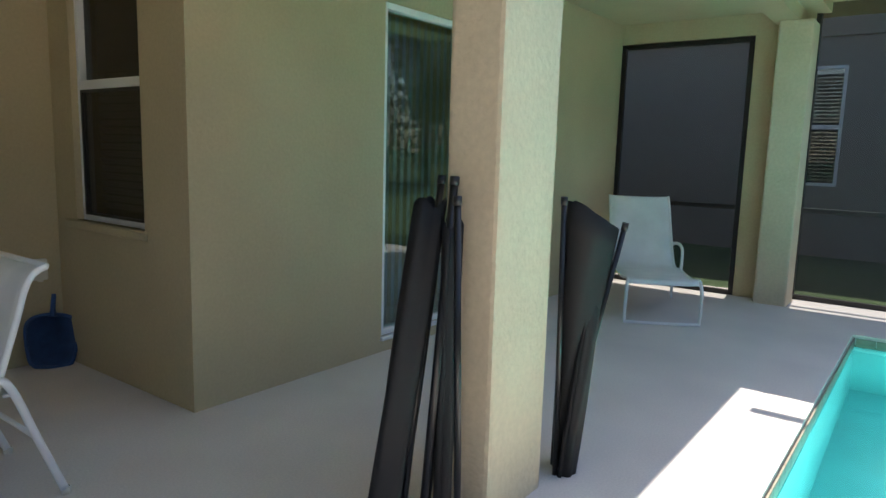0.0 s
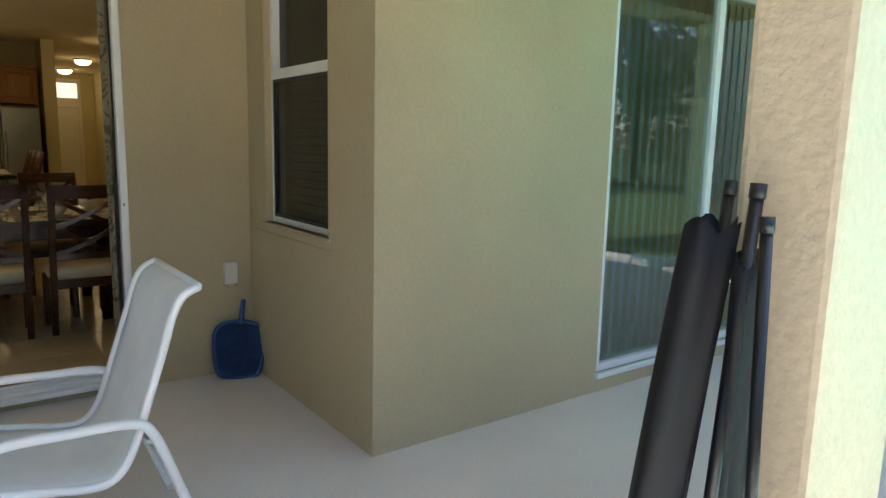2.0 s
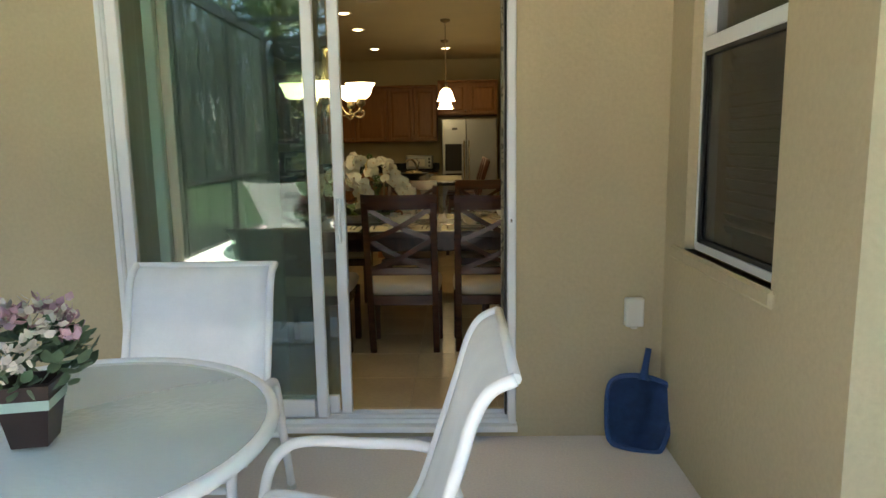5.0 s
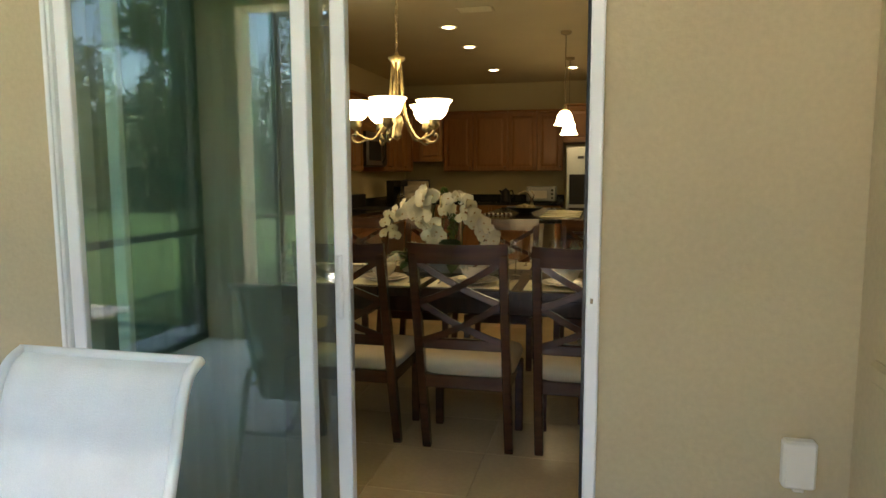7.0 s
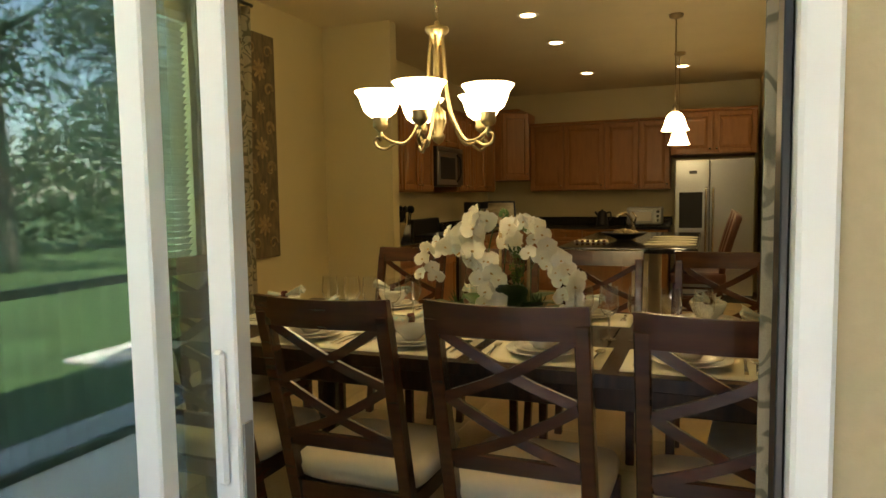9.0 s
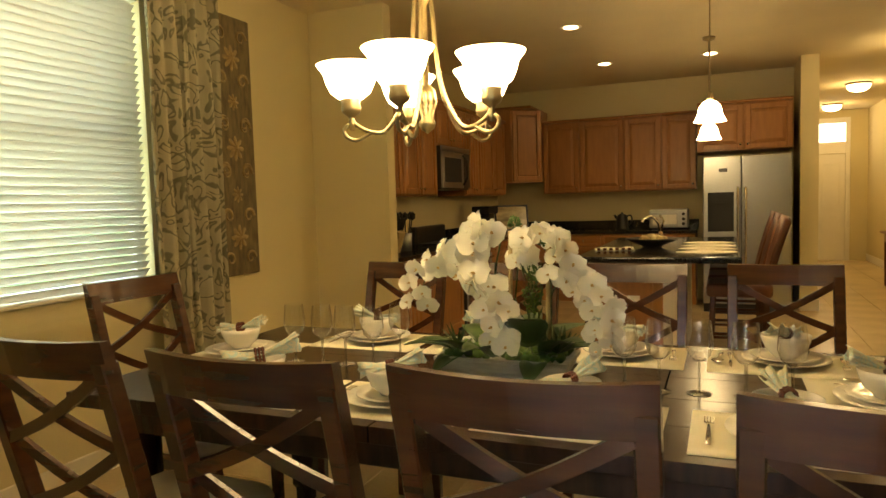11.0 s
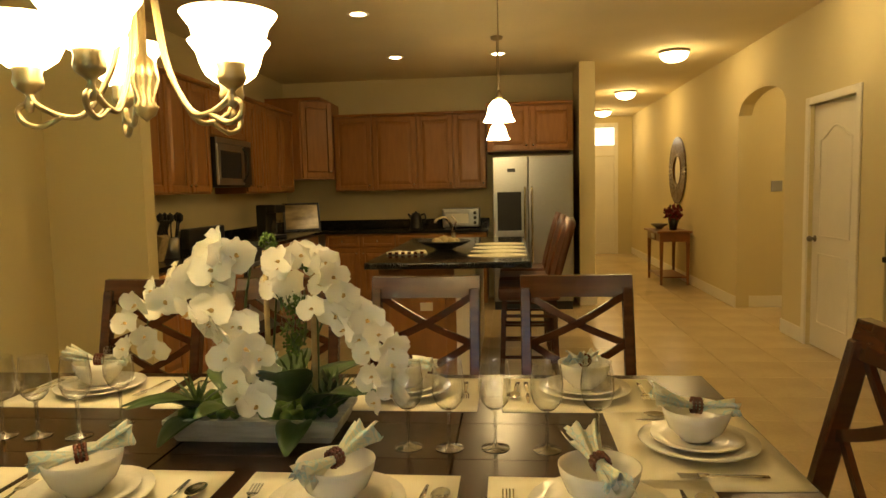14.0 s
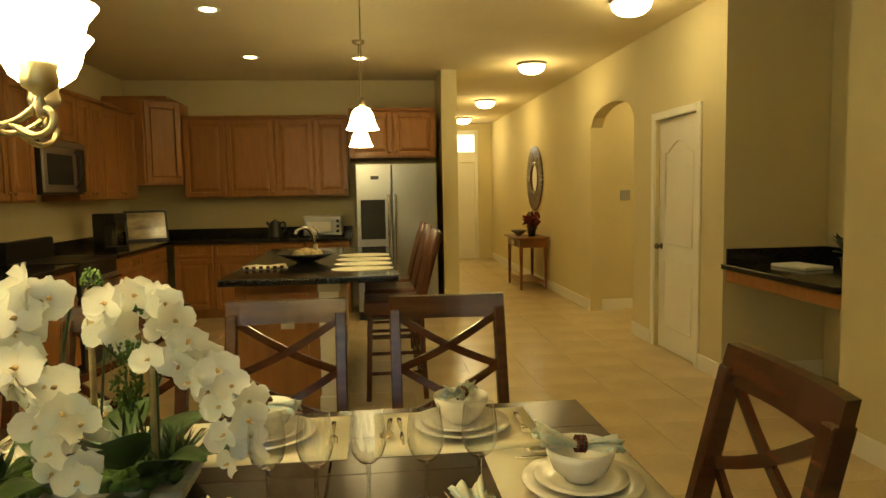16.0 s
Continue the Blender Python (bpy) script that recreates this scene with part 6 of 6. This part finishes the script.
bm = BM()
box(bm, -0.215, -0.003, 0.025, 0.215, 0.006, 0.335)
pic = mat("painted landscape", (0.42, 0.32, 0.16), 0.16, vary=0.6, scale=3, stretch=(1, 1, 3))
part("picture", bm, pic, t_)
t_ = thing("coffee_maker", "black coffee maker with glass jug", "coffee maker", pose(-2.98, 7.55, WT, 0, 0, 70))
bm = BM()
box(bm, -0.09, -0.02, 0, 0.09, 0.12, 0.36, 0.015, seg=2)
box(bm, -0.09, -0.16, 0, 0.09, -0.02, 0.03, 0.008)
box(bm, -0.09, -0.15, 0.27, 0.09, -0.02, 0.36, 0.015, seg=2)
part("body", bm, DARK_PLASTIC, t_)
bm = BM()
lathe(bm, [(0, 0.032), (0.055, 0.035), (0.065, 0.10), (0.05, 0.17), (0.045, 0.19)], 20, pose(0, -0.085, 0))
part("jug", bm, WINE_GLASS, t_)
t_ = thing("knife_block", "wooden knife block with black handled knives", "knife block", pose(-2.93, 4.98, WT, 0, 0, 80))
bm = BM()
box(bm, -0.05, -0.06, 0.0, 0.05, 0.06, 0.20, 0.006, pose(0, 0, 0.02, 20))
part("block", bm, STAKE, t_)
for i in range(5):
    bm = BM()
    box(bm, -0.04 + i * 0.018, -0.03, 0.20, -0.028 + i * 0.018, -0.005, 0.31, 0.003, pose(0, 0, 0.02, 20))
    part("knife_handle", bm, DARK_PLASTIC, t_)
t_ = thing("utensil_pot", "steel pot of black kitchen utensils", "utensils", pose(-2.95, 5.30, WT))
bm = BM()
lathe(bm, [(0, 0), (0.055, 0), (0.06, 0.16), (0.055, 0.16), (0.05, 0.01), (0, 0.01)], 20)
part("pot", bm, STEEL, t_)
for i in range(5):
    bm = BM()
    a = i * 1.3
    tube(bm, [(0.02 * math.cos(a), 0.02 * math.sin(a), 0.02), (0.07 * math.cos(a), 0.07 * math.sin(a), 0.28)], 0.006, 6)
    lathe(bm, [(0, -0.04), (0.03, -0.02), (0.034, 0.02), (0, 0.045)], 10, Matrix.Translation((0.075 * math.cos(a), 0.075 * math.sin(a), 0.31)) @ Matrix.Diagonal((0.9, 0.35, 1, 1)))
    part("utensil", bm, DARK_PLASTIC, t_)

# pendants over the island
def pendant(m, shade_bottom, label):
    p = thing("pendant_lamp", label, "lamp", m, "island pendant lamps")
    bm = BM()
    lathe(bm, [(0, H), (0.06, H), (0.055, H - 0.025), (0.012, H - 0.04)], 20)
    part("ceiling_rose", bm, BRASS, p)
    bm = BM()
    tube(bm, [(0, 0, H - 0.03), (0, 0, shade_bottom + 0.20)], 0.005, 8)
    part("rod", bm, BRASS, p)
    bm = BM()
    lathe(bm, [(0, 0.225), (0.012, 0.22), (0.022, 0.20), (0.026, 0.155), (0.0, 0.15)], 16, pose(0, 0, shade_bottom))
    part("holder", bm, BRASS, p)
    bm = BM()
    lathe(bm, [(0.024, 0.155), (0.05, 0.145), (0.075, 0.11), (0.088, 0.06), (0.098, 0.03), (0.116, 0.0), (0.112, 0.0), (0.093, 0.032), (0.083, 0.06), (0.07, 0.106), (0.046, 0.139)], 28, pose(0, 0, shade_bottom))
    part("shade", bm, BULB, p, "lit opal glass shade")
    return p


pendant(pose(-0.405, 5.26, 0), 1.94, "brass pendant lamp with lit opal glass shade")
lamp("pendant_light", (-0.405, 5.26, 1.92), 0.4, 0.05)
pendant(pose(-0.44, 6.9, 0), 1.93, "brass pendant lamp with lit opal glass shade over the island end")
lamp("pendant_light", (-0.44, 6.9, 1.91), 0.4, 0.05)


# recessed downlights
def downlight(x, y):
    d = thing("downlight", "lit recessed ceiling downlight with white trim", "lamp", pose(x, y, H), "recessed downlights")
    bm = BM()
    lathe(bm, [(0.062, -0.002), (0.085, -0.006), (0.092, -0.001), (0.092, 0.0)], 28)
    part("trim_ring", bm, WHITE_PAINT, d)
    bm = BM()
    lathe(bm, [(0, -0.012), (0.04, -0.010), (0.062, -0.003)], 24)
    part("lens", bm, DOWN, d)
    lamp("downlight_light", (x, y, H - 0.03), 1.3, 0.06, spot=130)


for y in (4.76, 5.86, 7.67):
    downlight(-1.545, y)
downlight(-0.44, 7.71)


def flush_light(x, y, watts=1.7):
    d = thing("ceiling_light", "lit frosted glass flush ceiling light", "lamp", pose(x, y, H), "flush hall ceiling lights")
    bm = BM()
    lathe(bm, [(0, 0), (0.16, 0), (0.165, -0.015), (0.155, -0.03), (0, -0.03)], 32)
    part("base", bm, BRASS, d)
    bm = BM()
    lathe(bm, [(0.150, -0.03), (0.140, -0.07), (0.10, -0.105), (0.05, -0.12), (0, -0.125)], 32)
    part("dome", bm, BULB, d, "lit frosted glass dome")
    lamp("ceiling_light_lamp", (x, y, H - 0.20), watts, 0.10)


# unseen light added to brighten the side passage behind the arch
flush_light(3.1, 7.45, 1.2)
for x, y, w in ((1.45, 7.95, 1.8), (1.45, 11.0, 2.3), (1.60, 5.45, 0.55), (1.45, 13.5, 2.0)):
    flush_light(x, y, w)
t_ = thing("ceiling_vent", "cream louvred ceiling air vent", "vent", pose(-1.15, 4.10, H))
bm = BM()
frame_rect(bm, "y", -0.01, 0.01, -0.17, 0.17, -0.09, 0.09, 0.02)
for v in bm.verts:
    v.co = Vector((v.co.x, v.co.z, -0.004 + v.co.y * 0.5))
part("frame", bm, CEIL, t_)
for i in range(6):
    bm = BM()
    box(bm, -0.15, -0.06 + i * 0.024, -0.006, 0.15, -0.05 + i * 0.024, -0.001, 0.001)
    part("slat", bm, CEIL, t_)

# ---- hall ----
d_ = thing("door_1", "white two-panel door with arched top panel, closed", "door", pose(EX, 6.33, F, 0, 0, -90))
d_["kind"] = "structure"
bm = BM()
box(bm, 0.005, 0.03, 0.008, 0.765, 0.068, 2.03, 0.003)
leaf = part("leaf", bm, WHITE_PAINT, d_)
def moulding(pts, r=0.011):
    bm = BM()
    tube(bm, pts, r, 6, closed=True)
    for v in bm.verts:
        v.co.y = 0.030 + (v.co.y - 0.030) * 0.7
    part("panel_moulding", bm, WHITE_PAINT, leaf)
arch_pts = [(0.13, 0.030, 0.95), (0.64, 0.030, 0.95), (0.64, 0.030, 1.74)]
arch_pts += [(0.64 - 0.51 * k / 12, 0.030, 1.74 + 0.10 * math.sin(math.pi * k / 12) ** 2) for k in range(1, 12)] + [(0.13, 0.030, 1.74)]
moulding(arch_pts)
moulding([(0.13, 0.030, 0.22), (0.64, 0.030, 0.22), (0.64, 0.030, 0.80), (0.13, 0.030, 0.80)])
bm = BM()
for x0, x1, z1 in ((-0.07, 0.0, 2.10), (0.77, 0.84, 2.10)):
    box(bm, x0, -0.018, 0, x1, 0.0, z1, 0.005)
box(bm, 0.0, -0.018, 2.035, 0.77, 0.0, 2.10, 0.005)
part("casing", bm, WHITE_PAINT, d_)
bm = BM()
lathe(bm, [(0, 0.065), (0.02, 0.062), (0.028, 0.045), (0.018, 0.028), (0.010, 0.012), (0.026, 0.008), (0.028, 0)], 16, Matrix.Translation((0.065, 0.03, 0.92)) @ pose(0, 0, 0, 90))
part("knob", bm, PEWTER, leaf)
for z in (0.25, 1.0, 1.80):
    bm = BM()
    box(bm, 0.745, 0.018, z, 0.775, 0.032, z + 0.10, 0.002)
    part("hinge", bm, PEWTER, leaf)

# arch head in the passage opening
bm = BM()
n = 14
for k in range(n):
    y0, y1 = 6.85 + 1.28 * k / n, 6.85 + 1.28 * (k + 1) / n
    def az(y):
        return 2.20 + 0.21 * math.sqrt(max(0, 1 - ((y - 7.49) / 0.64) ** 2))
    vs = [bm.verts.new(p) for p in ((EX, y0, az(y0)), (EX, y1, az(y1)), (EX, y1, 2.43), (EX, y0, 2.43), (EX + 0.14, y0, az(y0)), (EX + 0.14, y1, az(y1)), (EX + 0.14, y1, 2.43), (EX + 0.14, y0, 2.43))]
    for q in ((0, 3, 2, 1), (4, 5, 6, 7), (0, 1, 5, 4)):
        bm.faces.new([vs[i] for i in q])
struct("arch", bm, WALL, "warm cream arched head of the passage opening", "arch")
t_ = thing("light_switch", "small beige switch plate on the passage wall", "switch", pose(2.62, 8.17, 1.42))
bm = BM()
box(bm, -0.06, -0.012, -0.06, 0.06, -0.001, 0.06, 0.003)
part("plate", bm, GREY_PAINT, t_)

t_ = thing("console_table", "small cherry wood console table with drawer and shelf", "table", pose(2.165, 10.33, F) @ Matrix.Diagonal((1.12, 0.95, 1, 1)))
bm = BM()
box(bm, -0.42, -0.50, 0.73, 0.0, 0.50, 0.76, 0.006)
part("top", bm, CONSOLE, t_)
bm = BM()
box(bm, -0.38, -0.45, 0.61, -0.02, 0.45, 0.73, 0.003)
part("apron", bm, CONSOLE, t_)
bm = BM()
box(bm, -0.388, -0.16, 0.625, -0.38, 0.16, 0.715, 0.002)
part("drawer_front", bm, CONSOLE, t_)
bm = BM()
box(bm, -0.392, -0.10, 0.64, -0.388, 0.10, 0.70, 0.001)
part("label_plate", bm, PAPER, t_)
for x in (-0.36, -0.04):
    for y in (-0.43, 0.43):
        bm = BM()
        bar(bm, (x, y, 0.61), (x, y, 0.0), 0.045, 0.045, 0.004)
        for v in bm.verts:
            if v.co.z < 0.3:
                v.co.x, v.co.y = x + (v.co.x - x) * 0.6, y + (v.co.y - y) * 0.6
        part("leg", bm, CONSOLE, t_)
bm = BM()
box(bm, -0.36, -0.43, 0.10, -0.04, 0.43, 0.12, 0.003)
part("shelf", bm, CONSOLE, t_)
t_ = thing("vase_of_flowers", "dark vase of deep red flowers on the console", "vase", pose(1.98, 10.18, F + 0.76))
bm = BM()
lathe(bm, [(0, 0), (0.05, 0), (0.062, 0.08), (0.075, 0.165), (0.068, 0.165), (0.05, 0.03), (0, 0.03)], 20)
part("vase", bm, DARK_PLASTIC, t_)
bm = BM()
rg = random.Random(9)
for i in range(160):
    d = Vector((rg.gauss(0, 1), rg.gauss(0, 1), rg.gauss(0, 0.7))).normalized()
    petal(bm, Matrix.Translation(Vector((0, 0, 0.25)) + d * rg.uniform(0.05, 0.13)) @ Euler((rg.uniform(0, 6), rg.uniform(0, 6), rg.uniform(0, 6))).to_matrix().to_4x4(), 0.05, 0.045, 0.2, 2)
part("blossoms", bm, RED, t_)
bm = BM()
for i in range(40):
    petal(bm, Matrix.Translation((rg.gauss(0, 0.04), rg.gauss(0, 0.04), rg.uniform(0.15, 0.3))) @ Euler((rg.uniform(0, 6), rg.uniform(0, 6), rg.uniform(0, 6))).to_matrix().to_4x4(), 0.08, 0.025, 0.2, 2)
part("leaves", bm, LEAF, t_)
t_ = thing("bowl", "small dark decorative bowl on the console", "bowl", pose(1.84, 10.42, F + 0.76))
bm = BM()
lathe(bm, [(0, 0), (0.04, 0), (0.05, 0.015), (0.13, 0.075), (0.125, 0.08), (0.04, 0.025), (0, 0.02)], 24)
part("dish", bm, PEWTER, t_)
t_ = thing("wall_mirror", "round mirror with dark sunburst slat frame", "mirror", pose(EX, 10.78, 1.675, 0, -90, 0))
bm = BM()
lathe(bm, [(0, 0.012), (0.20, 0.012)], 40)
part("glass", bm, MIRROR, t_, "round mirror glass")
bm = BM()
lathe(bm, [(0.20, 0.008), (0.215, 0.03), (0.25, 0.03), (0.26, 0.005)], 40)
part("inner_ring", bm, DARK_WOOD, t_)
bm = BM()
box(bm, 0.255, -0.016, 0.004, 0.50, 0.016, 0.026, 0.004)
for v in bm.verts:
    if v.co.x > 0.4:
        v.co.y *= 1.6
ray0 = part("frame_slat", bm, DARK_WOOD, t_)
for k in range(1, 48):
    o = new("frame_slat", ray0.data)
    o.parent, o.matrix_basis = t_, pose(0, 0, 0, 0, 0, 7.5 * k)

d_ = thing("door_2", "cream front door at the hall end with lit transom", "door", pose(0.95, 14.6, F))
d_["kind"] = "structure"
bm = BM()
box(bm, 0.0, -0.03, 0.0, 0.87, -0.002, 2.02, 0.004)
leaf = part("leaf", bm, WHITE_PAINT, d_)
for x0, x1, z0, z1 in ((0.10, 0.40, 0.2, 0.85), (0.48, 0.78, 0.2, 0.85), (0.10, 0.40, 1.0, 1.85), (0.48, 0.78, 1.0, 1.85)):
    bm = BM()
    frame_rect(bm, "y", -0.038, -0.03, x0, x1, z0, z1, 0.02, 0.002)
    part("panel_moulding", bm, WHITE_PAINT, leaf)
bm = BM()
for x0, x1 in ((-0.08, -0.004), (0.874, 0.95)):
    box(bm, x0, -0.045, 0, x1, -0.002, 2.70, 0.004)
box(bm, -0.004, -0.045, 2.03, 0.874, -0.002, 2.25, 0.004)
box(bm, -0.004, -0.045, 2.60, 0.874, -0.002, 2.70, 0.004)
part("casing", bm, WHITE_PAINT, d_)
bm = BM()
box(bm, 0.0, -0.012, 2.25, 0.87, -0.004, 2.60)
part("transom", bm, SKYPANE, d_, "daylit transom pane")

# desk niche
t_ = thing("desk_shelf", "black granite desk top with maple rail in the niche", "desk")
bm = BM()
box(bm, 2.17, 3.92, 0.90, 2.998, 5.148, 0.94, 0.006)
part("top", bm, GRANITE, t_)
bm = BM()
box(bm, 2.21, 5.12, 0.94, 2.998, 5.148, 1.05, 0.003)
box(bm, 2.97, 3.92, 0.94, 2.998, 5.12, 1.05, 0.003)
part("upstand", bm, GRANITE, t_)
bm = BM()
box(bm, 2.21, 3.92, 0.81, 2.235, 5.148, 0.90, 0.003)
part("rail", bm, OAK, t_)
t_ = thing("notebook", "white notebook lying on the desk", "book", pose(2.55, 4.78, 0.942, 0, 0, 8))
bm = BM()
box(bm, -0.11, -0.16, 0, 0.11, 0.16, 0.02, 0.003)
part("cover", bm, PAPER, t_)
t_ = thing("wall_telephone", "white corded telephone on the niche wall", "telephone", pose(2.998, 4.62, 1.45, 0, 0, -90))
bm = BM()
box(bm, -0.05, -0.04, -0.25, 0.05, 0, 0.22, 0.008)
part("base", bm, WHITE_PAINT, t_)
bm = BM()
tube(bm, smooth_path([(0, -0.05, -0.16), (0, -0.09, -0.05), (0, -0.05, 0.08)], 5), [0.02] * 11, 8)
part("handset", bm, WHITE_PAINT, t_)
bm = BM()
tube(bm, smooth_path([(0, -0.04, -0.22), (-0.05, -0.05, -0.38), (0.0, -0.04, -0.52)], 6), 0.004, 6)
part("cord", bm, PEWTER, t_)
t_ = thing("house_plant", "small dark green plant in a brown pot", "plant", pose(2.60, 4.33, 0.942))
bm = BM()
lathe(bm, [(0, 0), (0.07, 0), (0.085, 0.11), (0.078, 0.11), (0.06, 0.02), (0, 0.02)], 20)
part("pot", bm, POT, t_)
bm = BM()
rg = random.Random(21)
for i in range(60):
    petal(bm, Matrix.Translation((rg.gauss(0, 0.05), rg.gauss(0, 0.05), rg.uniform(0.08, 0.18))) @ Euler((rg.uniform(-1, 1), -rg.uniform(0, 1.3), rg.uniform(0, 6.28))).to_matrix().to_4x4(), 0.12, 0.04, -0.1, 3)
part("leaves", bm, LEAF, t_)

# baseboards
def baseboard(x0, y0, x1, y1):
    bm = BM()
    box(bm, x0, y0, F, x1, y1, F + 0.13, 0.004)
    struct("baseboard", bm, WHITE_PAINT, "white painted baseboard", "baseboard")


baseboard(EX - 0.015, 5.15, EX - 0.001, 5.49)
baseboard(EX - 0.015, 6.41, EX - 0.001, 6.85)
baseboard(EX - 0.015, 8.13, EX - 0.001, 14.58)
baseboard(EX - 0.015, 0.3, EX - 0.001, 3.78)
baseboard(0.661, 8.35, 0.675, 14.58)
baseboard(0.48, 8.335, 0.675, 8.349)
baseboard(WX + 0.001, 0.3, WX + 0.015, 4.39)
baseboard(WX + 0.015, 4.395, -2.645, 4.409)
baseboard(2.331, 8.155, 4.09, 8.169)
baseboard(EX + 0.0, 5.135, 2.99, 5.149)

# floor tiles
S = 0.46
bm = BM()
box(bm, -S / 2 + 0.002, -S / 2 + 0.002, -0.004, S / 2 - 0.002, S / 2 - 0.002, 0.004, 0.0015)
tile1 = part("tile", bm, TILE, floor_house)
tile1.location = (WX + S / 2, 0.22 + S / 2, F - 0.004)
rest = BM()
count = 1
for i in range(16):
    for j in range(32):
        x, y = WX + S * (i + 0.5), 0.22 + S * (j + 0.5)
        if (i == 0 and j == 0) or x > 4.0 or y > 14.5 or (x < 0.5 and y > 9.0) or (x < -2.7 and y > 4.4):
            continue
        if y < 9.4 and x < 2.3 and count < 300:
            o = new("tile", tile1.data)
            o.parent = floor_house
            o.location = (x, y, F - 0.004)
            count += 1
        else:
            box(rest, x - S / 2 + 0.002, y - S / 2 + 0.002, F - 0.008, x + S / 2 - 0.002, y + S / 2 - 0.002, F)
far_tiles = part("far_tiles", rest, TILE, floor_house)
tagged(far_tiles, kind="stuff")
